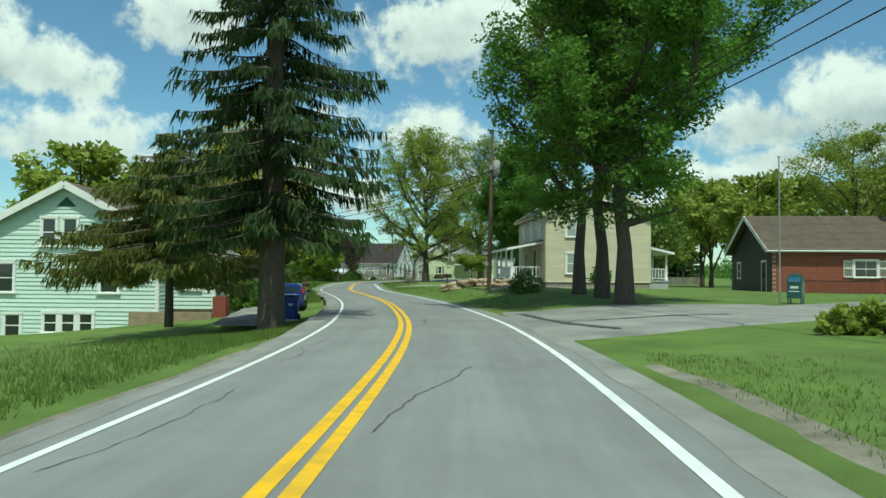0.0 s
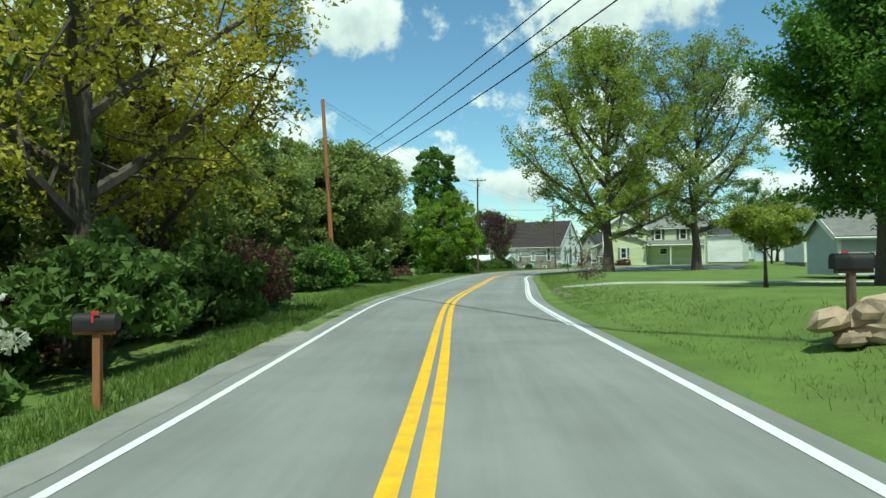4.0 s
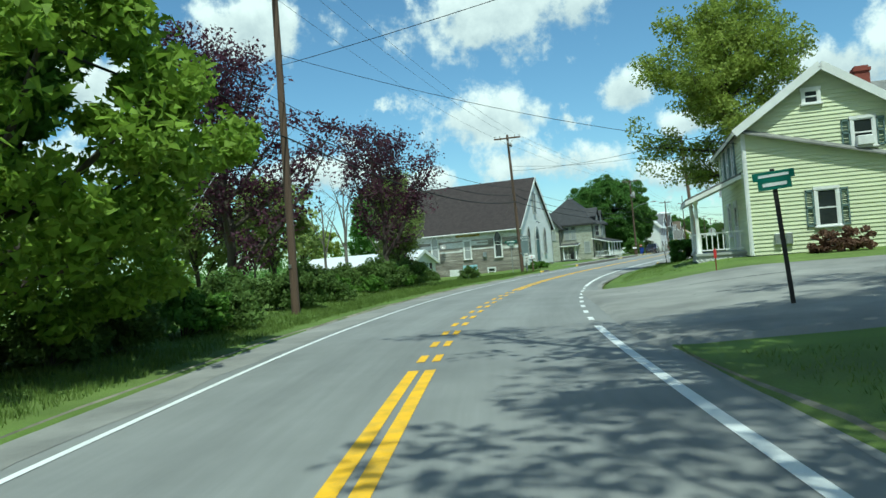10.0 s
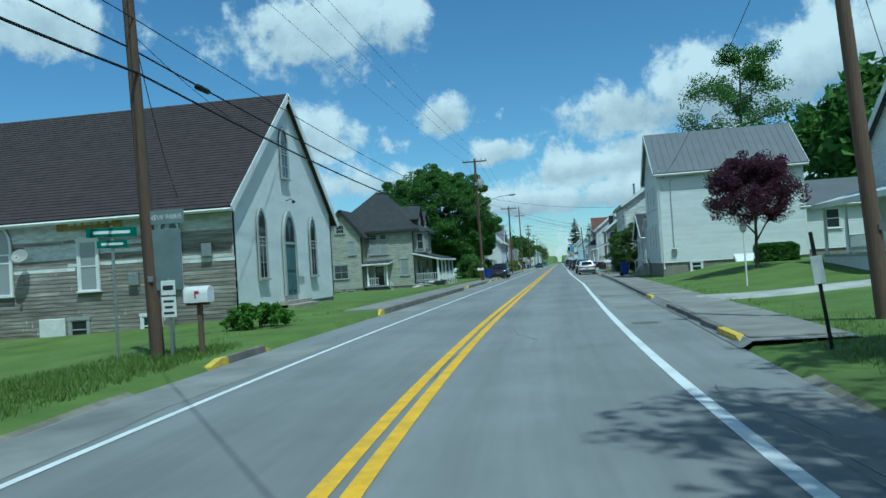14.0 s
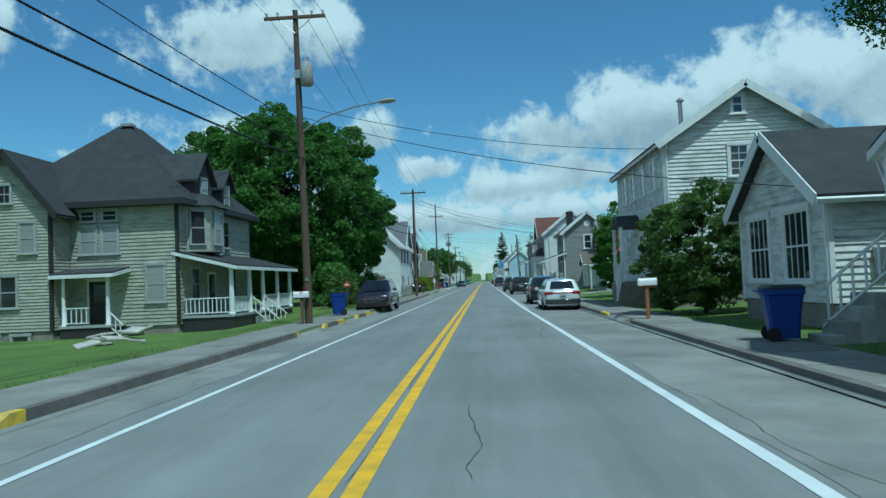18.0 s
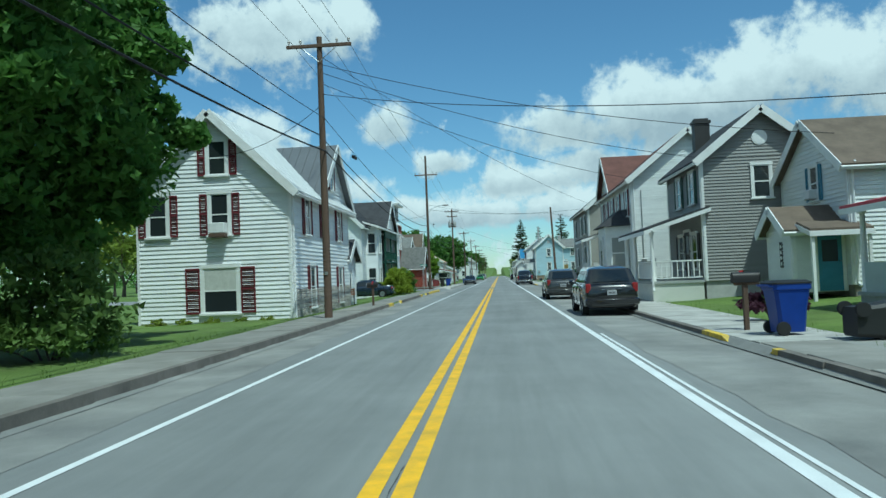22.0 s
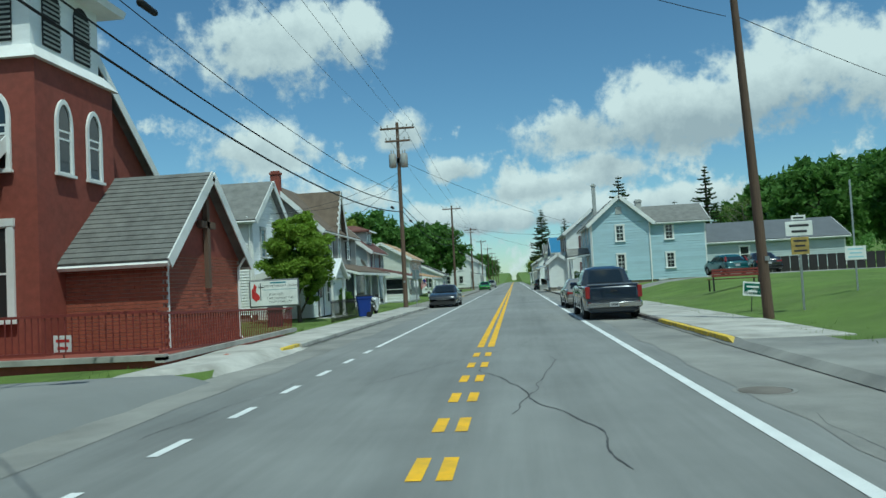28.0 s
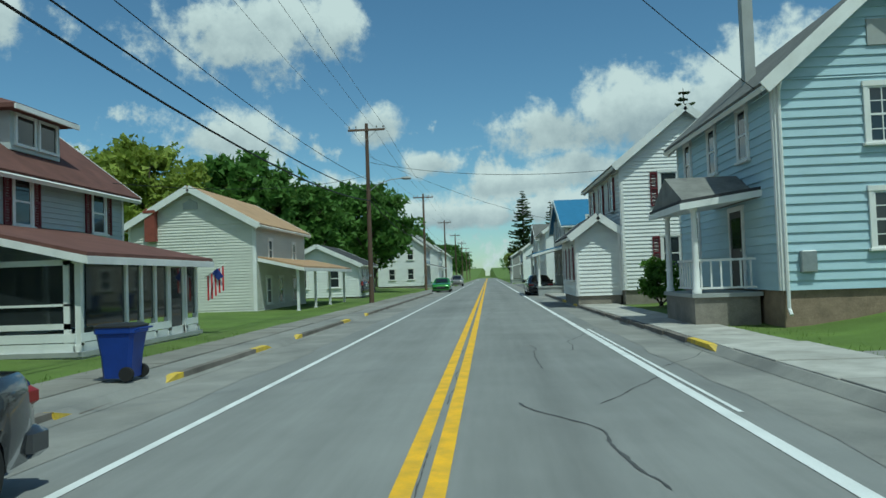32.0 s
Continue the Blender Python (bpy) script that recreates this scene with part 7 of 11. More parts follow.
def tan_green_house():
    h = house_at("house", "tan lapboard house with dark green shutters", -51.9, 304.4, 0.45, 0)
    v = (0, 5.9, 0, 11.4, 0.7, 6.2)
    body(h, v, "siding_taupe", ridge="y", rise=2.3, show="SW", exposure=0.12, roof_m="roof_dark", foundation=0.7, fmat="foundation", joined="SW")
    kw = dict(shutters="shutter_green")
    window(h, v, "S", 2.5, 4.1, 0.72, 1.45, t=0.12, **kw)
    window(h, v, "S", 2.55, 1.6, 0.72, 1.4, t=0.12, **kw)
    part("round_vent", Geo().lathe([(0.32, 0), (0.32, 0.05), (0.26, 0.06)], sides=14), "siding_pale", h, m=pose(2.95, 0.0, 7.0, 90))
    for y in (2.2, 4.8, 9.2):
        window(h, v, "W", 11.4 - y, 4.1, 0.7, 1.45, **kw)
    for y in (2.8, 8.2):
        window(h, v, "W", 11.4 - y, 1.5, 0.75, 1.5, **kw)
    downspout(h, v, "S", 0.08, 0.2, 6.2)
    part("conduit", Geo().tube([(0.8, -0.06, 0.8), (0.8, -0.06, 3.4), (0.8, -0.06, 3.5)], 0.05, 6), "trim_grey", h)
    dish(h, pose(0.4, -0.5, 1.4, 60, 0, 30))
    part("heat_pump", Geo().box(2.2, 3.2, -0.8, -0.35, -0.2, 0.55, 0.03), "plastic_white", h)


def blue_house():
    h = house_at("house", "pale blue lapboard house with white trim and a small front porch", -52.8, 375.4, 0.35, 0)
    v = (0, 4.9, 0, 8.6, 0.6, 5.5)
    body(h, v, "siding_blue", ridge="y", rise=2.15, show="SW", exposure=0.22, roof_m="roof_grey", foundation=0.7, fmat="stone_warm")
    for z in (1.5, 3.9):
        window(h, v, "S", 2.4, z, 0.62, 1.3, bars=(1, 1))
    part("gable_vent", Geo().box(-0.25, 0.25, -0.04, 0, 0, 0.6), "trim_grey", h, m=on_face(v, "S", 2.4, 6.15, 0.02))
    for y in (2.0, 4.6, 7.2):
        window(h, v, "W", 8.6 - y, 3.9, 0.65, 1.3)
    window(h, v, "W", 8.6 - 6.6, 1.4, 0.65, 1.4)
    porch(h, -1.7, 0, 1.2, 4.2, 0.55, 2.75, "W", [(-1.55, 1.35), (-1.55, 4.05)], [((-1.55, 1.35), (-1.55, 3.0)), ((-0.1, 1.35), (-1.55, 1.35))], mname="trim_white", rise=0.3, base=-0.4, skirt="foundation")
    part("porch_gable", Geo().prism([(1.0, 2.85), (4.4, 2.85), (2.7, 3.6)], "x", -1.9, 0), "roof_grey", h)
    door(h, v, "W", 8.6 - 2.8, 0.6)
    v2 = (4.9, 9.6, 1.0, 7.0, 0.6, 5.4)
    body(h, v2, "siding_blue", ridge="x", rise=1.5, show="S", exposure=0.22, roof_m="roof_grey", foundation=0.7, fmat="stone_warm")
    for z in (1.5, 3.9):
        window(h, v2, "S", 1.7, z, 0.62, 1.25, bars=(1, 1))
    chimney(h, 0.9, 4.0, 6.0, 9.3, 0.3, 0.3, "trim_grey")
    chimney(h, 4.6, 3.4, 6.0, 7.6, 0.5, 0.5, "block")
    downspout(h, v, "S", 0.1, 0.0, 5.5)
    downspout(h, v, "S", 4.8, 0.0, 5.5)
    part("meter_box", Geo().box(0.4, 0.75, -0.15, 0, 1.0, 1.5, 0.02), "galvanised", h)
    part("heat_pump", Geo().box(5.3, 6.1, -0.2, 0.6, -0.2, 0.6, 0.03), "galvanised", h)


def red_shutter_white():
    h = house_at("house", "white house with red shutters and a bay porch", -53.8, 389.6, 0.3, 0)
    v = (0, 5.5, 0, 9.5, 0.4, 5.8)
    body(h, v, "siding_white", ridge="y", rise=2.2, show="SW", exposure=0.16, joined="SW", roof_m="roof_grey", foundation=0.5)
    kw = dict(shutters="shutter_maroon")
    for z in (1.2, 3.9):
        window(h, v, "S", 2.0, z, 0.7, 1.4, **kw)
        for y in (2, 5, 8):
            window(h, v, "W", 9.5 - y, z, 0.7, 1.4, **kw)
    v2 = (-1.9, 0, 0.6, 6.0, 0.2, 2.9)
    body(h, v2, "siding_white", ridge="y", rise=0.7, show="SW", exposure=0.16, joined="SW", roof_m="roof_dark", foundation=0.4)
    for y in (1.2, 2.6, 4.0):
        window(h, v2, "W", 5.4 - y, 0.9, 0.6, 1.4, **kw)


def white_corner_house():
    h = house_at("house", "plain white clapboard house beside the church sign", -77.6, 347.3, 0.1, 0)
    v = (-4, 5.8, 0, 5.0, 0.4, 5.1)
    body(h, v, "siding_bright", ridge="x", rise=1.95, show="SE", exposure=0.14, roof_m="roof_grey", foundation=0.4, joined="SE")
    window(h, v, "S", 7.9, 0.9, 0.7, 1.6, trim="trim_grey")
    window(h, v, "S", 7.7, 3.1, 0.66, 1.6, trim="trim_grey")
    for u in (1.5, 3.4):
        window(h, v, "E", u, 3.2, 0.6, 1.4, trim="trim_grey")
        window(h, v, "E", u, 0.9, 0.6, 1.4, trim="trim_grey")
    downspout(h, v, "S", 9.7, 0.2, 5.1)
    # wing behind the gable
    v3 = (0.6, 5.7, 5.0, 9.0, 0.4, 5.2)
    body(h, v3, "siding_bright", ridge="y", rise=1.6, show="E", exposure=0.14, roof_m="roof_grey", foundation=0.4, joined="E")
    window(h, v3, "E", 2.6, 3.2, 0.66, 1.5, trim="trim_grey")
    # enclosed porch with a gabled metal canopy
    v2 = (5.8, 8.5, 0.5, 7.7, 0.1, 2.15)
    body(h, v2, "siding_white", ridge="y", rise=0.3, show="SE", exposure=0.14, roof_m="metal_white", joined="SE", over=0.2)
    gable = [(1.2, 1.95), (2.6, 2.85), (4.0, 1.95), (4.0, 2.05), (2.6, 2.98), (1.2, 2.05)]
    part("canopy_roof", Geo().prism(gable, "x", 6.0, 9.5), "metal_white", h, "white painted metal canopy roof")
    part("canopy_rake", Geo().prism([(1.15, 1.88), (2.6, 2.82), (4.05, 1.88), (4.05, 2.02), (2.6, 2.96), (1.15, 2.02)], "x", 9.5, 9.56), "trim_white", h)
    face = part("canopy_gable", Geo().prism([(1.45, 1.98), (3.75, 1.98), (2.6, 2.76)], "x", 9.3, 9.36), "siding_white", h)
    for k in range(4):
        half = 1.1 - k * 0.28
        part("board", Geo().box(9.36, 9.38, 2.6 - half, 2.6 + half, 2.0 + k * 0.17, 2.015 + k * 0.17), "trim_grey", face)
    for y in (1.4, 3.8):
        column(h, 9.3, y, 0.0, 1.98, 0.06, "trim_white", True)
    part("canopy_floor", Geo().box(8.5, 9.5, 1.1, 4.1, -0.3, 0.02), "concrete", h)
    door(h, v2, "E", 1.5, 0.1, 0.8, 1.8, mname="trim_white", trim="trim_dark")
    window(h, v2, "E", 3.0, 0.75, 0.6, 1.0)
    part("hanging_basket", Geo().lathe([(0.05, 0), (0.16, 0.1), (0.2, 0.22), (0.16, 0.3)], (9.1, 1.9, 1.5), 10), "leaf_bush", h)
    part("hanging_wire", Geo().tube([(9.1, 1.9, 1.75), (9.1, 1.9, 2.1)], 0.006, 4), "iron", h)


def gothic_porch_house():
    h = house_at("house", "taupe lapboard house with white carved gothic gable and porch", -78.2, 360.4, 0.2, 0)
    v = (0, 6.4, 0, 10.4, 0.2, 5.4)
    body(h, v, "siding_taupe", ridge="y", rise=3.0, show="SE", exposure=0.12, roof_m="roof_brown", foundation=0.4, joined="SE")
    chimney(h, 3.55, -0.2, 0.0, 9.3, 0.62, 0.42)
    for y in (2.2, 4.7, 7.5):
        window(h, v, "E", y, 3.5, 0.7, 1.5, shutters="shutter_black" if y != 4.7 else None)
    part("corner_board", Geo().box(6.36, 6.5, -0.1, 0.12, 0.0, 5.4), "trim_white", h, "broad white corner board")
    v2 = (3.2, 6.4, 3.4, 6.0, 5.3, 5.45)
    body(h, v2, "siding_taupe", ridge="x", rise=2.85, show="E", exposure=0.12, roof_m="roof_brown", over=0.25, joined="E")
    window(h, v2, "E", 1.3, 5.7, 0.55, 1.4, arch=True)
    g = Geo()
    for s in (-1, 1):
        for k in range(6):
            g.lathe([(0.11, -0.03), (0.14, 0.0), (0.11, 0.03)], (0, 0, 0), 8)
            n = 24
            off = (6.7, 4.7 + s * (0.2 + k * 0.22), 7.95 - k * 0.42)
            g.v[-n:] = [(z + off[0], x + off[1], y + off[2]) for x, y, z in g.v[-n:]]
    part("gable_carving", g, "trim_white", h, "white carved gothic bargeboard")
    porch(h, 6.4, 8.7, -0.4, 11.2, 0.05, 2.3, "E", [(8.55, -0.2), (8.55, 3.0), (8.55, 5.0), (8.55, 8.0), (8.55, 11.0)], (), roof_m="roof_brown", rise=0.8, base=-0.6, skirt="foundation")
    part("porch_screen", Geo().box(6.45, 8.5, -0.32, -0.28, 0.7, 2.2), "pane", h, "dark porch screen")
    part("porch_screen", Geo().box(8.52, 8.56, 0.0, 2.9, 0.7, 2.2), "pane", h, "dark porch screen")
    part("porch_parapet", Geo().box(8.5, 8.58, -0.1, 2.95, 0.05, 0.7), "trim_dark", h)
    part("porch_parapet", Geo().box(6.45, 8.5, -0.34, -0.27, 0.05, 0.7), "trim_dark", h)
    door(h, v, "E", 4.6, 0.1)
    for y in (2.2, 7.2, 9.4):
        window(h, v, "E", y, 0.65, 0.75, 1.5, shutters="shutter_black")
    dish(h, pose(8.7, 1.6, 2.95, 60, 0, 120))
    steps(h, 8.7, 4.1, -0.25, 0.05, 1.2, 0, n=2)


def maroon_roof_house():
    h = house_at("house", "grey-white lapboard house with a maroon shingle roof, dormer and glazed porch", -77.6, 375.1, 0.0, 0)
    v = (0, 6.0, 0, 6.9, 0.4, 4.75)
    body(h, v, "siding_bluegrey", ridge="y", rise=2.35, show="SE", exposure=0.15, roof_m="roof_maroon", foundation=0.4, over=0.4, joined="SE")
    kw = dict(shutters="shutter_maroon")
    for y in (1.5, 5.3):
        window(h, v, "E", y, 3.25, 0.7, 1.25, **kw)
    window(h, v, "S", 4.6, 0.9, 0.7, 1.3)
    d = part("dormer", Geo().box(-1.15, 1.15, -0.2, 2.4, 0, 1.1), "siding_bluegrey", h, m=pose(5.3, 3.0, 5.35, 0, 0, 90))
    part("dormer_roof", Geo().loft([[(-1.5, -0.6, 1.05), (1.5, -0.6, 1.05), (1.5, 2.6, 1.05), (-1.5, 2.6, 1.05)], [(-1.5, -0.6, 1.17), (1.5, -0.6, 1.17), (1.5, 2.6, 1.17), (-1.5, 2.6, 1.17)], [(-0.45, 0.9, 1.7), (0.45, 0.9, 1.7), (0.45, 2.6, 1.7), (-0.45, 2.6, 1.7)]]), "roof_maroon", d)
    part("dormer_fascia", Geo().box(-1.52, 1.52, -0.63, -0.57, 1.0, 1.14), "trim_white", d)
    for x in (-0.52, 0.52):
        f = part("dormer_window", Geo().box(x - 0.46, x - 0.38, -0.26, -0.18, 0.2, 0.95).box(x + 0.38, x + 0.46, -0.26, -0.18, 0.2, 0.95).box(x - 0.46, x + 0.46, -0.26, -0.18, 0.95, 1.03).box(x - 0.48, x + 0.48, -0.28, -0.18, 0.12, 0.2), "trim_white", d)
        part("pane", Geo().box(x - 0.38, x + 0.38, -0.225, -0.21, 0.2, 0.95), "pane", f)
    downspout(h, v, "S", 5.9, 0.2, 4.75)
    # glazed porch towards the street
    porch(h, 6.0, 9.75, -2.3, 4.1, 0.25, 2.2, "E", [(9.6, -2.15), (9.6, -0.2), (9.6, 0.55), (9.6, 1.3), (9.6, 2.05), (9.6, 3.2), (9.6, 3.95), (7.6, -2.15)], (), roof_m="roof_maroon", rise=1.0, square=True, r=0.06, base=-0.6, skirt="siding_bright")
    part("porch_screen", Geo().box(7.7, 9.5, -2.18, -2.14, 0.75, 2.1), "pane", h, "dark insect screen")
    part("screen_frame", Geo().box(7.66, 7.78, -2.22, -2.12, 0.3, 2.15).box(9.3, 9.42, -2.22, -2.12, 0.3, 2.15).box(7.66, 9.42, -2.22, -2.12, 0.72, 0.84).box(7.66, 9.42, -2.22, -2.12, 2.05, 2.17).box(7.66, 9.42, -2.22, -2.12, 1.2, 1.25), "trim_white", h)
    part("porch_screen", Geo().box(9.58, 9.61, -1.9, 2.0, 0.75, 2.1), "pane", h, "dark insect screen")
    part("porch_screen", Geo().box(9.58, 9.61, 3.25, 3.9, 0.75, 2.1), "pane", h, "dark insect screen")
    dr = part("storm_door", Geo().box(9.56, 9.64, 2.15, 2.25, 0.25, 2.15).box(9.56, 9.64, 3.0, 3.1, 0.25, 2.15).box(9.56, 9.64, 2.15, 3.1, 2.05, 2.15).box(9.56, 9.64, 2.15, 3.1, 0.25, 0.45), "trim_white", h, "white framed storm door")
    part("pane", Geo().box(9.59, 9.61, 2.25, 3.0, 0.45, 2.05), "pane", dr)
    for k in range(4):
        part("panel_board", Geo().box(9.6, 9.66 + 0.004 * (k % 2), -2.2, 2.1, -0.15 + k * 0.2, 0.03 + k * 0.2), "siding_bright", h)
        part("panel_board", Geo().box(9.6, 9.66 + 0.004 * (k % 2), 3.12, 4.0, -0.15 + k * 0.2, 0.03 + k * 0.2), "siding_bright", h)
        part("panel_board", Geo().box(7.5, 9.55, -2.24 - 0.004 * (k % 2), -2.18, -0.15 + k * 0.2, 0.03 + k * 0.2), "siding_bright", h)
    fl = part("flag_pole", Geo().tube([(9.8, 4.2, 1.75), (10.35, 4.4, 2.15)], 0.014, 6), "trim_white", h)
    for i in range(9):
        part("flag_stripe", Geo().box(0, 0.05, 0, 0.012, -0.72 - 0.01 * (i % 3), 0.0), "flag_red" if i % 2 == 0 else "flag_white", fl, m=pose(9.86 + i * 0.05, 4.24 + i * 0.018, 1.8 + i * 0.036))
    part("flag_canton", Geo().box(0, 0.2, -0.006, 0.02, -0.3, 0.0), "flag_blue", fl, m=pose(10.0, 4.27, 1.9, 0, -36, 0))


def yellow_gable_house():
    h = house_at("house", "pale yellow gabled house with a tan metal roof and porch", -76.8, 392.9, -0.3, 0)
    v = (0, 6.2, 0, 9.5, 0.2, 4.75)
    body(h, v, "siding_pale", ridge="y", rise=1.75, show="SE", exposure=0.14, roof_m="roof_orange", joined="SE")
    for y in (2.4, 7.0):
        window(h, v, "E", y, 3.0, 0.6, 1.0)
    porch(h, 6.2, 8.2, 0.6, 12.5, 0.35, 2.5, "E", [(8.05, 0.8), (8.05, 4.4), (8.05, 8.0), (8.05, 12.3)], (), roof_m="roof_orange", rise=0.6, skirt="siding_pale", square=True, r=0.06)
    for y in (2.0, 4.2, 7.0):
        window(h, v, "E", y, 0.8, 0.7, 1.3)
    part("gable_vent", Geo().prism([(-0.35, 0), (0.35, 0), (0.35, 0.3), (0, 0.5), (-0.35, 0.3)], "y", -0.04, 0), "trim_grey", h, m=on_face(v, "S", 3.1, 5.5, 0.02))
    chimney(h, 1.2, -0.1, 4.0, 5.6, 0.5, 0.5)


def simple_house(x, y, z, w, d, eave, rise, siding, roof, ridge="y", label="white two-storey house farther along the street", porch_side=None, shutters=None):
    h = house_at("house", label, x, y, z, 0)
    v = (0, w, 0, d, 0.3, eave)
    face = "E" if x < -60 else "W"
    body(h, v, siding, ridge=ridge, rise=rise, show="S" + face, exposure=0.2, joined="S" + face, roof_m=roof, foundation=0.4)
    for zz in ([1.1, 3.6] if eave > 4 else [1.0]):
        for k in range(2):
            window(h, v, "S", w * (0.3 + 0.4 * k), zz, 0.75, 1.35, shutters=shutters)
        for k in range(3):
            window(h, v, face, d * (0.2 + 0.3 * k), zz, 0.75, 1.35, shutters=shutters)
    if porch_side:
        x0, x1 = (w, w + 2) if face == "E" else (-2, 0)
        xp = x1 - 0.15 if face == "E" else x0 + 0.15
        porch(h, x0, x1, 0.5, d - 0.5, 0.35, 2.5, face, [(xp, 0.7), (xp, d / 2), (xp, d - 0.7)], [((xp, 0.7), (xp, d - 0.7))], roof_m=roof, rise=0.6)
    return h


for build in (gothic_house, metal_roof_house, low_white_house, weathered_house, red_roof_house, blue_shutter_house, grey_porch_house, maroon_shutter_house, tan_green_house, blue_house, red_shutter_white,
              white_corner_house, gothic_porch_house, maroon_roof_house, yellow_gable_house):
    build()

simple_house(-54.2, 408, 0.3, 6, 9, 4.4, 2.0, "siding_taupe", "metal_blue", "x", "house with a bright blue metal roof down the street", True)
simple_house(-54.0, 428, 0.3, 6, 8, 5.2, 2.0, "siding_bright", "roof_dark", "y")
simple_house(-53.5, 446, 0.3, 6, 9, 5.2, 2.0, "siding_white", "roof_grey", "x", "white house with a grey roof down the street")
simple_house(-53.8, 478, 0.3, 6, 8, 5.2, 2.2, "siding_bright", "roof_dark", "y", "narrow white gabled house down the street", True)
simple_house(-54.2, 520, 0.3, 7, 9, 5.2, 2.2, "siding_grey", "roof_dark", "y", "grey house far down the street")
simple_house(-75.0, 412, 0.0, 6, 7, 2.7, 1.4, "siding_white", "roof_dark", "y", "low white garage with an open front")
simple_house(-73.5, 452, 0.2, 6, 9, 5.4, 2.2, "siding_bright", "roof_dark", "y", "white gabled house far down the street", True)
simple_house(-73.0, 470, 0.2, 6, 9, 5.4, 2.2, "siding_white", "roof_brown", "y", "white house with a brown roof far down the street")
simple_house(-73.0, 505, 0.2, 6, 9, 5.4, 2.2, "siding_bright", "roof_grey", "y", "tall white house far down the street")
simple_house(-43.0, 379, 1.0, 12, 7, 2.9, 1.7, "siding_bluegrey", "metal_grey", "x", "long pale blue metal workshop beside a car park")
simple_house(2.0, 420, 9.5, 9, 7, 3.2, 2.0, "siding_white", "roof_grey", "x", "small white house on the wooded hillside")
simple_house(-90.0, 172, -0.8, 12, 6, 2.4, 1.1, "siding_white", "metal_white", "x", "low white mobile home behind bare trees")


# ---------------------------------------------------------------- trees, shrubs and hedges
def leaf_mesh(name, centres, spread, per, size, mname, rng, flat=0.0, droop=0.0, fine=4.0):
    """Many small leaves in bounded clumps round centres."""
    per = max(1, int(per * fine))
    size = size * (1.45 / fine) ** 0.5
    c = np.repeat(np.asarray(centres, float), per, axis=0)
    n = len(c)
    sp = np.repeat(np.broadcast_to(np.asarray(spread, float), (len(centres),)), per)[:, None]
    q = rng.normal(size=(n, 3))
    q /= np.linalg.norm(q, axis=1)[:, None]
    p = c + q * (rng.random((n, 1)) ** 0.3) * sp * 1.5 * np.array([1, 1, 0.72])
    u = rng.normal(size=(n, 3))
    u[:, 2] *= 1 - flat
    u[:, 2] -= droop
    u /= np.linalg.norm(u, axis=1)[:, None]
    w = np.cross(u, rng.normal(size=(n, 3)))
    w /= np.linalg.norm(w, axis=1)[:, None]
    s = (size * rng.uniform(0.6, 1.35, n))[:, None]
    v = np.empty((n, 3, 3))
    v[:, 0], v[:, 1], v[:, 2] = p - u * s, p + u * s * 0.6 + w * s * 0.55, p + u * s * 0.6 - w * s * 0.55
    me = bpy.data.meshes.new(name)
    me.vertices.add(3 * n)
    me.vertices.foreach_set("co", v.reshape(-1).astype(np.float32))
    me.loops.add(3 * n)
    me.loops.foreach_set("vertex_index", np.arange(3 * n, dtype=np.int32))
    me.polygons.add(n)
    me.polygons.foreach_set("loop_start", np.arange(0, 3 * n, 3, dtype=np.int32))
    me.materials.append(M[mname])
    me.update()
    me.validate()
    return me


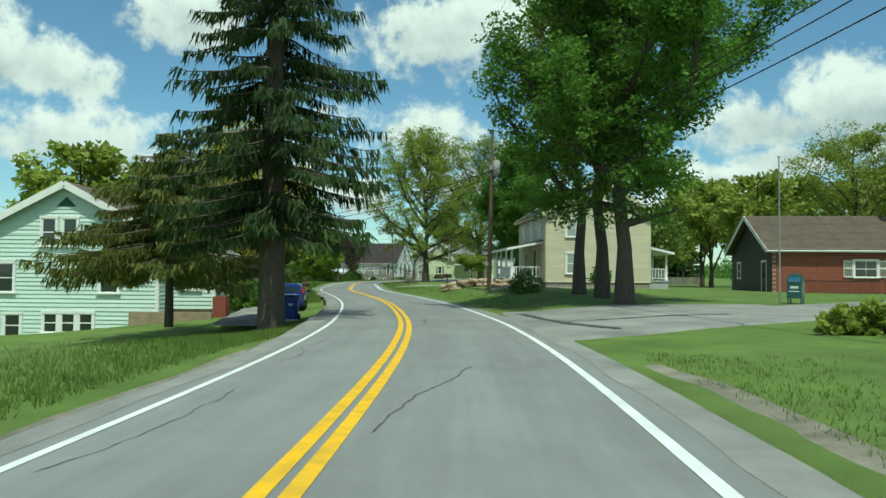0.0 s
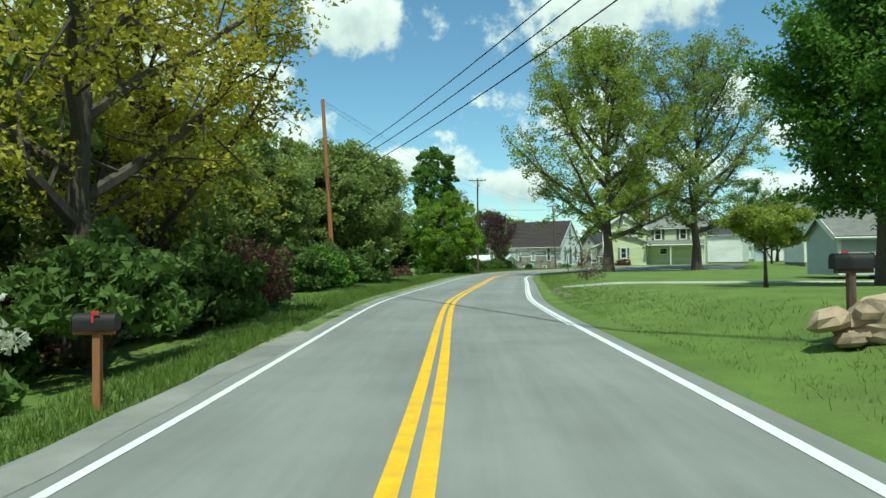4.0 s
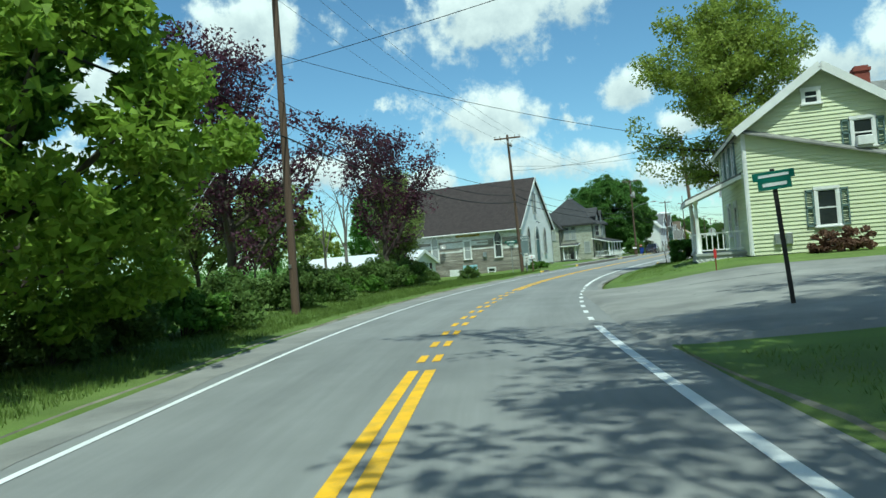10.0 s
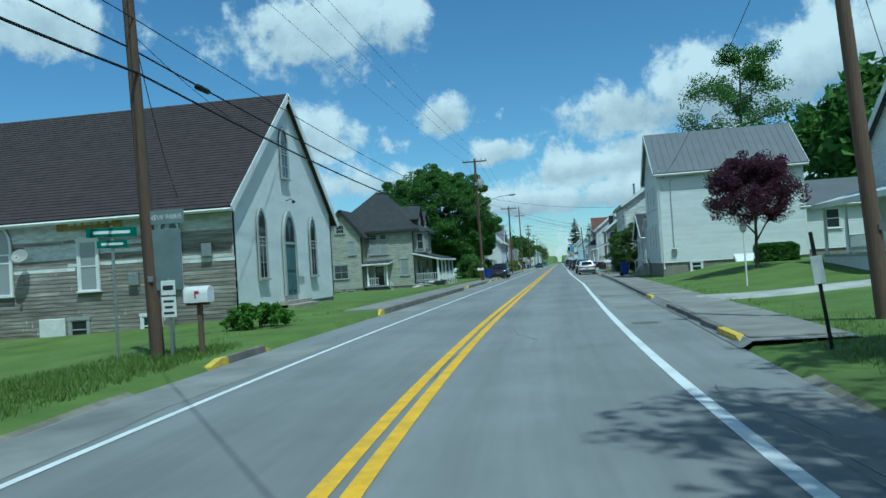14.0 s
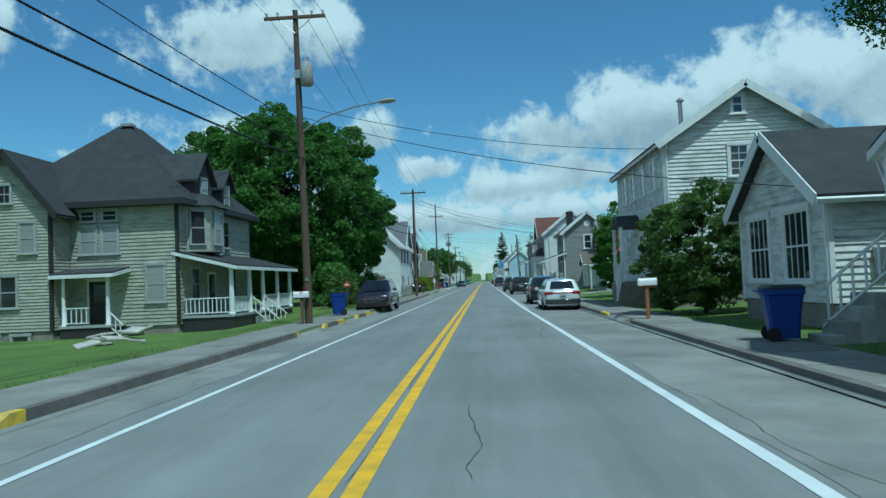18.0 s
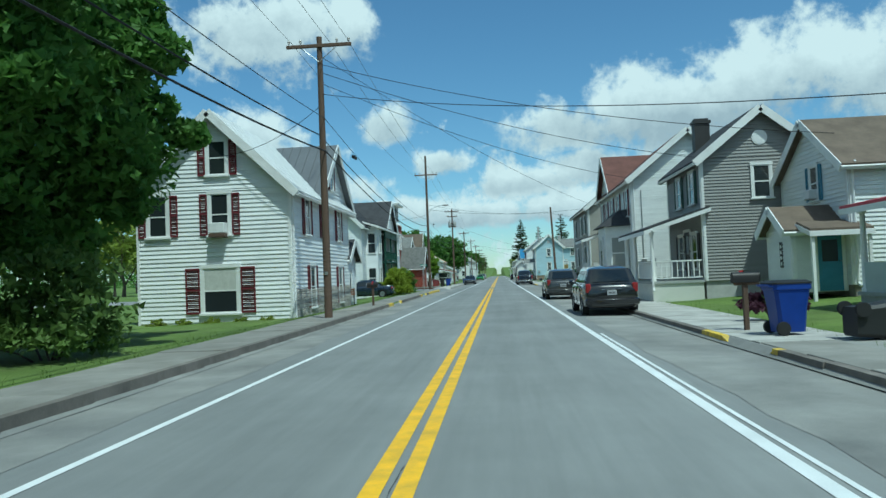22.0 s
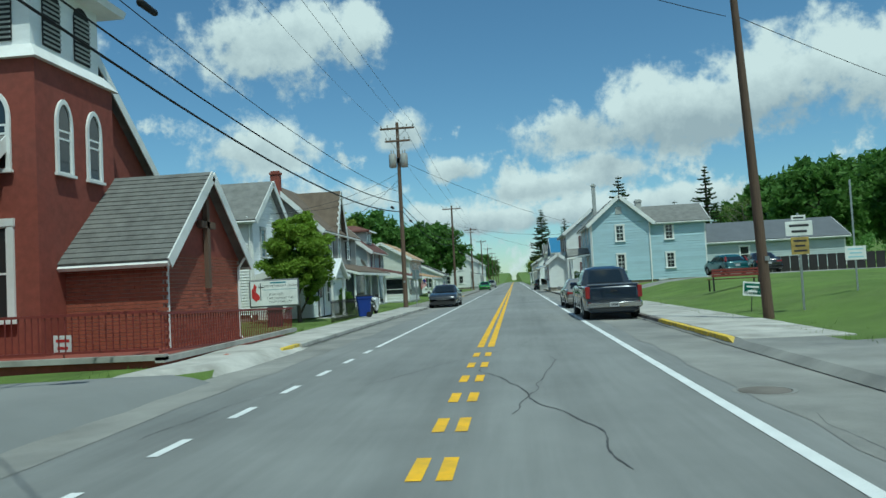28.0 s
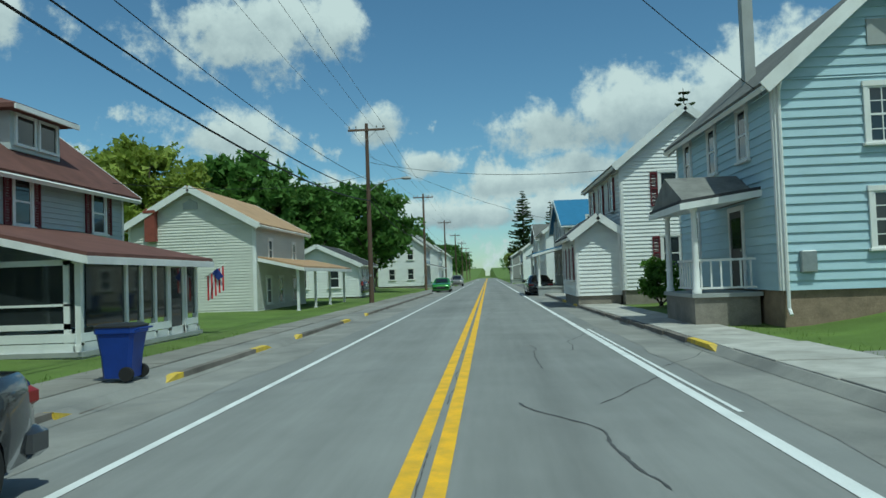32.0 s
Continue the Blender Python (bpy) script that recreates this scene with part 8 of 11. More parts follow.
def tree(label, x, y, z, height, radius, leaf="leaf_spring", seed=0, bole=0.28, trunk=0.28, limbs=9, twigs=6, per=26, size=0.16, bark="bark", up=0.75, lean=(0, 0), fill=0.5, group="", dense=0, name="tree", fine=3.4, twig=True):
    """A broad-leaved tree: tapered trunk, limbs, twigs, and leaves along the twigs."""
    rnd, rng = random.Random(seed), np.random.default_rng(seed)
    t = thing(name, label, "tree", pose(x, y, z), group)
    g = Geo()
    top = Vector((lean[0] * height, lean[1] * height, height * 0.9))
    n = 7
    axis = [Vector((top.x * k / n + rnd.uniform(-1, 1) * 0.012 * height * (k > 0), top.y * k / n + rnd.uniform(-1, 1) * 0.012 * height * (k > 0), top.z * k / n - (0.3 if k == 0 else 0))) for k in range(n + 1)]
    g.tube(axis, [trunk * (1.35 if k == 0 else 1 - 0.9 * k / n) for k in range(n + 1)], 9)
    centres, spreads = [], []

    def along(f):
        k = min(int(f * n), n - 1)
        return axis[k].lerp(axis[k + 1], f * n - k)
    for i in range(limbs):
        f = bole + (0.95 - bole) * (i + rnd.uniform(0, 0.8)) / limbs
        a_ = i * 2.4 + rnd.uniform(-0.4, 0.4)
        base = along(f)
        # the crown is widest a little below its middle
        q = (f - bole) / (1 - bole)
        reach = radius * (0.3 + 0.5 * math.sin(math.pi * min(max(0.25 + 0.75 * q, 0), 1))) * rnd.uniform(0.8, 1.1)
        rise = height * (1 - f) * rnd.uniform(0.35, 0.75) * up + reach * 0.25 * up
        tip = base + Vector((math.cos(a_) * reach, math.sin(a_) * reach, rise))
        mid = base.lerp(tip, 0.5) + Vector((rnd.uniform(-1, 1), rnd.uniform(-1, 1), rnd.uniform(0.2, 1.0))) * reach * 0.09
        r0 = trunk * (1 - 0.8 * f) * 0.62
        g.tube([base, mid, tip], [r0, r0 * 0.6, r0 * 0.12], 6)
        for j in range(twigs):
            s = 0.3 + 0.7 * (j + rnd.random()) / twigs
            p = base.lerp(mid, s * 2) if s < 0.5 else mid.lerp(tip, s * 2 - 1)
            d = (tip - base).normalized()
            side = Vector((rnd.uniform(-1, 1), rnd.uniform(-1, 1), rnd.uniform(-0.35, 0.9)))
            ln = max(reach, radius * 0.5) * rnd.uniform(0.3, 0.55)
            e_ = p + (d * 0.5 + side).normalized() * ln
            if twig:
                g.tube([p, p.lerp(e_, 0.5) + Vector((0, 0, 0.05 * ln)), e_], [r0 * 0.3, r0 * 0.18, 0.008], 4)
            for k in range(3):
                centres.append(p.lerp(e_, 0.3 + 0.35 * k + rnd.uniform(-0.1, 0.1)) + Vector((rnd.gauss(0, 1), rnd.gauss(0, 1), rnd.gauss(0, 0.8))) * ln * 0.16)
                spreads.append(ln * fill * rnd.uniform(0.5, 1.0))
    for _ in range(dense):
        # clumps that close the crown's outside
        th, ph = rnd.uniform(0, 2 * math.pi), math.asin(rnd.uniform(-0.55, 1.0))
        rr = rnd.uniform(0.68, 0.94) * (1 + 0.18 * noise.noise((math.cos(th) * 2, math.sin(th) * 2, ph * 2 + seed)))
        cz = height * (bole + (1 - bole) * 0.5)
        centres.append(Vector((math.cos(th) * math.cos(ph) * radius * rr, math.sin(th) * math.cos(ph) * radius * rr, cz + math.sin(ph) * height * (1 - bole) * 0.52 * rr)))
        spreads.append(radius * 0.12 * rnd.uniform(0.6, 1.2))
    # keep every clump inside the crown's rounded form
    cz, rz = height * (bole + (1 - bole) * 0.47), height * (1 - bole) * 0.56
    for k, c in enumerate(centres):
        q = Vector((c.x - top.x * 0.6, c.y - top.y * 0.6, 0)) / radius
        q.z = (c.z - cz) / rz
        lobe = 0.88 + 0.2 * noise.noise((q.x * 2.2 + seed, q.y * 2.2, q.z * 2.2))
        if q.length > lobe:
            q *= lobe * rnd.uniform(0.86, 1.0) / q.length
            centres[k] = Vector((q.x * radius + top.x * 0.6, q.y * radius + top.y * 0.6, q.z * rz + cz))
        spreads[k] = min(spreads[k], radius * 0.15)
    part("trunk", g, bark, t, "bare forked trunk and limbs", smooth=True)
    if per > 0:
        part("crown", leaf_mesh("crown", centres, spreads, per, size, leaf, rng, 0.3, fine=fine), leaf, t)
    return t


def grown_tree(label, x, y, z, height, radius, leaf, seed, bole=0.25, trunk=0.3, limbs=15, per=15, size=0.11, low=62, high=18, gap=0.2, shape=0.45, bark="bark", group="", spread=0.3, curl=0.35):
    """A tree grown limb by limb: each limb runs out to the crown's outline, forks into branches and carries leaves in loose sprays."""
    rnd, rng = random.Random(seed), np.random.default_rng(seed)
    t = thing("tree", label, "tree", pose(x, y, z), group)
    g = Geo()
    z0 = height * bole
    cz = z0 + (height - z0) * shape

    def reach(p):
        v = (p.z - cz) / ((height - cz) if p.z > cz else (cz - z0 * 0.75))
        d = Vector((p.x / radius, p.y / radius, v))
        return d.length / (1 + 0.3 * noise.noise((d.x * 1.9 + seed, d.y * 1.9, d.z * 1.9)))
    n = 8
    axis = [Vector((rnd.uniform(-1, 1) * 0.014 * height * (k > 1), rnd.uniform(-1, 1) * 0.014 * height * (k > 1), height * 0.9 * k / n - (0.3 if k == 0 else 0))) for k in range(n + 1)]
    g.tube(axis, [trunk * (1.4 if k == 0 else 1 - 0.92 * k / n) for k in range(n + 1)], 10)
    centres = []

    def run(base, d, lift, most):
        pts, d = [base], d.normalized()
        step = radius * 0.08
        while len(pts) * step < most:
            d = (d + Vector((rnd.gauss(0, 0.09), rnd.gauss(0, 0.09), rnd.gauss(0, 0.05) + lift * 0.1))).normalized()
            p = pts[-1] + d * step
            if reach(p) > 1.0:
                break
            pts.append(p)
        return pts

    def spray(pts, first):
        for k in range(max(1, int(len(pts) * first)), len(pts)):
            if rnd.random() > gap:
                centres.append(pts[k] + Vector((rnd.gauss(0, 1), rnd.gauss(0, 1), rnd.gauss(0, 0.8))) * 0.2)
    for i in range(limbs):
        f = (i + rnd.random() * 0.8) / limbs
        hz = z0 + (height * 0.84 - z0) * f
        k = min(int(hz / (height * 0.9) * n), n - 1)
        base = axis[k].lerp(axis[k + 1], hz / (height * 0.9) * n - k)
        a_, ang = i * 2.4 + rnd.uniform(-0.4, 0.4), radians(low + (high - low) * f + rnd.uniform(-9, 9))
        d = Vector((math.cos(a_) * math.sin(ang), math.sin(a_) * math.sin(ang), math.cos(ang)))
        limb = run(base, d, curl, radius * 2.2)
        r0 = trunk * (0.62 - 0.45 * f)
        g.tube(limb, [r0 * (1 - 0.88 * q / max(1, len(limb) - 1)) for q in range(len(limb))], 6)
        spray(limb, 0.55)
        for q in range(2, len(limb)):
            for _ in range(2):
                if rnd.random() < 0.12:
                    continue
                s = q / len(limb)
                side = Vector((rnd.gauss(0, 1), rnd.gauss(0, 1), rnd.gauss(0.15, 0.7))).normalized()
                along = (limb[q] - limb[q - 1]).normalized()
                br = run(limb[q], along * 0.55 + side, curl * 0.4, radius * rnd.uniform(0.22, 0.5) * (1.1 - 0.4 * s))
                if len(br) < 2:
                    continue
                rb = max(0.012, r0 * (1 - 0.88 * s) * 0.42)
                g.tube(br, [rb * (1 - 0.85 * w / (len(br) - 1)) for w in range(len(br))], 4)
                spray(br, 0.2)
                for w in range(1, len(br)):
                    if rnd.random() < 0.6:
                        e_ = br[w] + Vector((rnd.gauss(0, 1), rnd.gauss(0, 1), rnd.gauss(0, 0.7))).normalized() * radius * rnd.uniform(0.05, 0.12)
                        if reach(e_) < 1.08 and rnd.random() > gap:
                            centres.append(e_)
    part("trunk", g, bark, t, "forked grey-brown trunk and limbs", smooth=True)
    part("crown", leaf_mesh("crown", centres, spread, per, size, leaf, rng, 0.3, fine=1.45), leaf, t)
    return t


def massed_tree(label, x, y, z, height, radius, leaf, seed, lumps=150, per=230, size=0.17, bottom=0.05, trunk=0.4, group="", name="tree", shape=0.42, lump=(0.11, 0.2)):
    """A dense tree whose crown is built of overlapping leafy masses of uneven size."""
    rnd, rng = random.Random(seed), np.random.default_rng(seed)
    t = thing(name, label, "tree", pose(x, y, z), group)
    g = Geo().tube([(0, 0, -0.3), (rnd.uniform(-0.2, 0.2), rnd.uniform(-0.2, 0.2), height * 0.4), (0, 0, height * 0.8)], [trunk * 1.3, trunk * 0.8, trunk * 0.15], 9)
    zb = height * bottom
    cz = zb + (height - zb) * shape
    centres, spreads = [], []
    for k in range(lumps):
        u = 1 - 2 * (k + 0.5) / lumps
        th = k * 2.39996 + rnd.uniform(-0.25, 0.25)
        w = math.sqrt(max(0.0, 1 - u * u)) ** 0.8
        lobe = 0.86 + 0.24 * noise.noise((math.cos(th) * w * 1.7 + seed, math.sin(th) * w * 1.7, u * 1.7)) + rnd.uniform(-0.06, 0.06)
        r = radius * rnd.uniform(*lump)
        c = Vector((math.cos(th) * w * (radius - r * 0.5) * lobe, math.sin(th) * w * (radius - r * 0.5) * lobe, cz + u * ((height - cz) if u > 0 else (cz - zb)) * lobe))
        if k % 7 == 0:
            g.tube([(0, 0, min(height * 0.3, c.z * 0.5)), tuple(c * 0.5 + Vector((0, 0, height * 0.08))), tuple(c)], [trunk * 0.4, trunk * 0.22, 0.03], 5)
        centres.append(c)
        spreads.append(r / 1.5)
        # smaller sprays at the mass's rim break its outline
        for _ in range(2):
            d = Vector((rnd.gauss(0, 1), rnd.gauss(0, 1), rnd.gauss(0, 1))).normalized()
            centres.append(c + Vector((d.x, d.y, d.z * 0.7)) * r * 1.0)
            spreads.append(r * 0.3)
    part("trunk", g, "bark", t, "dark trunk and limbs", smooth=True)
    part("crown", leaf_mesh("crown", centres, spreads, per, size, leaf, rng, 0.25, fine=1.45), leaf, t)
    return t


def spruce(label, x, y, z, height, radius, seed=0, first=2.0, droop=1.0, leaf="needle", trunk=0.35, dense=1.0, wide=1.0):
    """A conifer: a straight bole with drooping boughs hung with sprays of needles."""
    rnd, rng = random.Random(seed), np.random.default_rng(seed)
    t = thing("spruce_tree", label, "tree", pose(x, y, z))
    g = Geo().tube([(0, 0, -0.3), (0, 0, height * 0.5), (0, 0, height)], [trunk * 1.2, trunk * 0.7, 0.02], 9)
    v, f = [], []
    zz = first
    while zz < height * 0.985:
        q = (zz - first) / (height - first)
        reach = radius * (1 - q) ** 0.8 * rnd.uniform(0.75, 1.1) + 0.25
        nb = int((5 + 3 * dense) * (1 - 0.4 * q))
        for k in range(nb):
            a_ = rnd.uniform(0, 2 * math.pi)
            ln = reach * rnd.uniform(0.65, 1.1)
            d = Vector((math.cos(a_), math.sin(a_), 0))
            pts = []
            m = 7
            for i in range(m + 1):
                s = i / m
                pts.append(Vector((0, 0, zz)) + d * ln * s + Vector((0, 0, ln * (0.1 * s - 0.42 * droop * s ** 1.6 + 0.22 * s ** 4))))
            g.tube(pts[::2] + [pts[-1]], [0.05 * (1 - 0.6 * q), 0.04, 0.03, 0.015, 0.006], 4)
            side = Vector((-d.y, d.x, 0))
            cnt = int(14 + ln * 34 * dense)
            for i in range(cnt):
                s = rnd.uniform(0.12, 1.0)
                kx = min(int(s * m), m - 1)
                p = pts[kx].lerp(pts[kx + 1], s * m - kx) + side * rnd.gauss(0, 0.16) * (0.4 + ln * 0.16 * (1 - s * 0.4))
                hang = rnd.uniform(0.15, 0.62) * (0.55 + 0.45 * droop) * min(1.0, 0.4 + ln * 0.22)
                dirn = (Vector((rnd.gauss(0, 0.3), rnd.gauss(0, 0.3), -1.0 * droop)) + d * 0.35 + side * rnd.gauss(0, 0.45)).normalized()
                w = side.lerp(d, rnd.random()).normalized() * rnd.uniform(0.018, 0.04) * wide
                b = len(v)
                e_ = p + dirn * hang
                v += [p - w * 0.6, p + w * 0.6, p.lerp(e_, 0.55) + w, e_, p.lerp(e_, 0.55) - w]
                f.append((b, b + 1, b + 2, b + 3, b + 4))
        zz += 0.42 * rnd.uniform(0.8, 1.2) / max(0.5, dense)
    part("trunk", g, "bark", t, smooth=True)
    part("needles", mesh_of("needles", v, f, leaf), leaf, t, "hanging dark green needle sprays")
    return t


def shrub(label, x, y, z, w, d, h, leaf="leaf_bush", seed=0, n=60, per=50, size=0.1, box=False, name="shrub", category="shrub", group="", stems=True, fine=0.9):
    rnd, rng = random.Random(seed), np.random.default_rng(seed)
    t = thing(name, label, category, pose(x, y, z), group)
    c, s = [], []
    for _ in range(n):
        if box:
            # shell of a clipped box with soft edges
            p = Vector((rnd.uniform(-1, 1), rnd.uniform(-1, 1), rnd.uniform(0, 1)))
            ax = rnd.choice((0, 1, 2))
            if ax < 2:
                p[ax] = rnd.choice((-0.95, 0.95))
            else:
                p.z = 0.95
            c.append((p.x * w / 2, p.y * d / 2, p.z * h))
            s.append(0.11)
        else:
            th, ph = rnd.uniform(0, 2 * math.pi), rnd.uniform(-0.2, 1.0)
            r = rnd.uniform(0.45, 0.95) * (1 + 0.25 * noise.noise((math.cos(th) * 1.7 + seed, math.sin(th) * 1.7, ph * 2)))
            c.append((math.cos(th) * w / 2 * r * math.sqrt(max(0, 1 - max(ph, 0) ** 2)), math.sin(th) * d / 2 * r * math.sqrt(max(0, 1 - max(ph, 0) ** 2)), h * (0.15 + 0.75 * max(ph, 0) * r + 0.1 * rnd.random())))
            s.append(min(w, d, h) * 0.11)
    if stems:
        g = Geo()
        for k in range(7):
            q = c[rnd.randrange(len(c))]
            g.tube([(rnd.uniform(-0.1, 0.1), rnd.uniform(-0.1, 0.1), -0.15), (q[0] * 0.5, q[1] * 0.5, q[2] * 0.55), q], [0.03, 0.02, 0.006], 4)
        part("stem", g, "bark", t, "tangle of thin branching stems")
    part("foliage", leaf_mesh("foliage", c, s, per, size, leaf, rng, fine=fine), leaf, t)
    return t


def placed(src, x, y, s=1.0, rz=0.0, z=None, sz=None, label=None):
    c = copy_thing(src, pose(x, y, ground_z(x, y) if z is None else z, 0, 0, rz) @ Matrix.Diagonal((s, s, sz or s, 1)))
    if label:
        c["label"] = label
    return c


# first bend
spruce("tall dark Norway spruce with drooping boughs beside the road", -13.7, 23.3, -0.25, 22.0, 4.7, 3, first=3.4, droop=1.15, dense=0.95, trunk=0.42, wide=1.25)
spruce("low olive-green spruce in front of the mint house", -20.4, 26.4, -0.45, 8.2, 5.2, 2, first=2.2, droop=1.0, leaf="needle_tip", trunk=0.16, dense=1.4, wide=1.2)
grown_tree("slender roadside maple with thin spring leaves", -4.9, 39.3, 0.55, 20, 3.9, "leaf_spring", 5, bole=0.26, trunk=0.3, limbs=17, low=58, high=14, group="row of maples", shape=0.45, gap=0.2, per=20)
grown_tree("slender roadside maple with thin spring leaves", -3.4, 36.0, 0.55, 21, 4.4, "leaf_spring", 6, bole=0.24, trunk=0.31, limbs=17, low=58, high=14, group="row of maples", shape=0.45, gap=0.18, per=20)
grown_tree("roadside maple with low drooping green boughs", -2.1, 31.9, 0.55, 20, 6.2, "leaf_green", 8, bole=0.15, trunk=0.34, limbs=27, low=82, high=16, group="row of maples", shape=0.4, gap=0.12, per=26, spread=0.36)
grown_tree("spreading tree with fresh yellow-green leaves", -31.5, 50.5, -0.2, 14.0, 7.6, "leaf_yellow", 9, bole=0.1, trunk=0.34, limbs=17, low=70, high=20, shape=0.5, per=17, size=0.1, gap=0.3)
grown_tree("leaning yellow-green tree over the hedgerow", -36.0, 55.5, 0.0, 12.5, 5.8, "leaf_yellow", 10, bole=0.12, trunk=0.26, limbs=13, low=62, high=20, per=15, size=0.1, gap=0.3)
tree("tall spring-green tree behind the brick building", 16, 78, 0.6, 16, 6.5, "leaf_spring", 11, limbs=12, twigs=6, per=20, size=0.2)
grown_tree("broad spring maple with thin pale leaves on the lawn", -38.6, 113.2, 0.15, 25.0, 11.0, "leaf_spring", 21, bole=0.12, trunk=0.5, limbs=24, low=72, high=16, per=20, size=0.15, gap=0.22, shape=0.36, spread=0.42)
grown_tree("dark-limbed maple on the mown lawn", -31.5, 121, 0.35, 24.0, 9.5, "leaf_olive", 22, bole=0.14, trunk=0.45, limbs=20, low=68, high=16, per=18, size=0.15, gap=0.38, shape=0.42, spread=0.42)
grown_tree("fresh green maple beside the cottage", -15.2, 73, 0.4, 13.5, 5.0, "leaf_green", 23, bole=0.14, trunk=0.28, limbs=16, low=55, high=14, per=24, size=0.13, gap=0.1, spread=0.4)
tree("small round-headed tree clipped into a dome", -19.0, 69.5, 0.25, 3.4, 1.7, "leaf_spring", 24, bole=0.5, trunk=0.09, limbs=9, twigs=6, per=40, size=0.09, up=0.4)
massed_tree("large dense green maple at the roadside", -60.6, 118.0, 0.1, 9.6, 5.0, "leaf_maple", 31, lumps=95, per=130, size=0.13, bottom=0.08, trunk=0.34, lump=(0.13, 0.25))
massed_tree("tall narrow green tree behind the maple", -62.6, 119.6, 0.1, 16.2, 2.9, "leaf_green", 32, lumps=90, per=190, size=0.13, bottom=0.2, trunk=0.26, shape=0.5, lump=(0.16, 0.3))
spruce("bluish young spruce beside the white house", -66.4, 117.2, 0.2, 9.9, 2.5, 33, first=0.8, droop=0.45, trunk=0.15, dense=1.3, wide=2.2)
grown_tree("dark purple-leaved maple beside the road", -69.6, 136.4, 0.1, 12.0, 5.0, "leaf_purple", 34, bole=0.14, trunk=0.26, limbs=14, low=60, high=18, per=11, size=0.11, gap=0.5, spread=0.32)
grown_tree("purple-leaved maple with thin outer twigs", -66.9, 146.2, 0.0, 9.6, 3.7, "leaf_purple", 35, bole=0.18, trunk=0.2, limbs=12, low=50, high=14, per=8, size=0.1, gap=0.5)
grown_tree("thin grey-green sapling among the shrubs", -69.2, 152.3, 0.0, 7.4, 2.3, "leaf_olive", 38, bole=0.1, trunk=0.1, limbs=13, low=50, high=16, per=13, size=0.09, gap=0.3)
grown_tree("tall locust with airy layered foliage", -48.9, 157.5, 0.3, 16.0, 5.6, "leaf_spring", 36, bole=0.27, trunk=0.28, limbs=19, low=84, high=28, per=26, size=0.12, gap=0.18, curl=0.1, spread=0.42)
bare = tree("bare dead tree with upright grey limbs", -77.4, 168.9, -0.5, 8.5, 2.4, "leaf_olive", 37, bole=0.3, trunk=0.16, limbs=8, twigs=5, per=0, bark="bark_grey", up=1.3, name="dead_tree")
placed(bare, -80.5, 171.5, 0.9, 70)
placed(bare, -74.0, 159.0, 0.75, 190)
placed(bare, -84.5, 168.0, 1.1, 280)
for x, y, s in ((-72.0, 157.0, 0.95), (-74.6, 163.0, 1.0), (-70.6, 154.0, 0.8), (-77.5, 160.0, 1.1), (-73.2, 160.2, 0.85)):
    placed(bare, x, y, s, x * 53)
tree("small purple-leaved plum in the lawn", -48.3, 195.0, 0.6, 6.0, 2.5, "leaf_purple", 41, bole=0.2, trunk=0.1, limbs=10, twigs=7, per=46, size=0.09, dense=70)
massed_tree("huge dense dark green maple between two houses", -75.3, 258.3, -0.1, 16.0, 9.0, "leaf_dark", 42, lumps=230, per=330, size=0.16, bottom=0.06, trunk=0.5, shape=0.4)
tree("dark cedar with ragged boughs behind the house", -40.5, 228, 0.6, 22, 5.5, "leaf_dark", 43, bole=0.42, trunk=0.3, limbs=14, twigs=7, per=18, size=0.2, up=0.2)

massed_tree("overgrown shrubby tree beside the weathered house", -49.9, 246.4, 0.3, 5.6, 2.25, "leaf_green", 44, lumps=75, per=130, size=0.09, bottom=0.0, trunk=0.12, lump=(0.16, 0.3))
tree("leafy young tree behind the church sign", -69.0, 345.4, 0.0, 5.2, 1.75, "leaf_maple", 45, bole=0.06, trunk=0.1, limbs=14, twigs=8, per=36, size=0.13, dense=60)
spruce("tall dark spruce far down the street", -49.5, 560, 0.4, 24, 6.0, 51, first=1.5, droop=0.6, dense=1.0, wide=6.0)
spruce("dark spruce behind the blue house", -45.0, 412, 0.5, 14, 3.2, 52, first=1.0, droop=0.5, dense=1.0, wide=4.0)
spr = spruce("dark spruce on the slope", -30.5, 425, 3.0, 14, 3.4, 53, first=0.8, droop=0.5, dense=0.9, wide=4.0)
placed(spr, -26.0, 275, 0.8, 40)
placed(spr, -34.5, 428, 0.85, 140)
placed(spr, -42.0, 560, 1.5, 200)
for x, y, sc in ((-1.2, 388.4, 1.75), (2.8, 386.0, 1.85), (7.0, 390.0, 1.7)):
    placed(spr, x, y, sc, x * 60)
placed(spr, -95, 75, 1.3, 20)
tree("bare pale tree beyond the workshop", -27.5, 418, 2.5, 9.0, 4.0, "leaf_olive", 54, bole=0.2, trunk=0.2, limbs=12, twigs=8, per=3, size=0.1, bark="bark_grey")

# hedgerow and woods: a few kinds, each placed again and again
wood_a = tree("leafy spring-green woodland tree", -47.0, 70.0, 0.1, 10.0, 4.0, "leaf_olive", 61, bole=0.08, trunk=0.2, limbs=12, twigs=7, per=17, size=0.21, dense=70, group="woodland trees", fine=0.8, twig=False)
wood_b = tree("deep green woodland tree", -80.0, 420.0, 0.2, 13.0, 5.5, "leaf_dark", 62, bole=0.1, trunk=0.28, limbs=11, twigs=6, per=18, size=0.34, dense=120, group="woodland trees", fine=0.8, twig=False)
wood_c = tree("pale green woodland tree with an open crown", -88, 60, 0.1, 13.0, 5.0, "leaf_spring", 63, bole=0.12, trunk=0.24, limbs=12, twigs=6, per=18, size=0.26, dense=60, group="woodland trees", fine=0.8, twig=False)
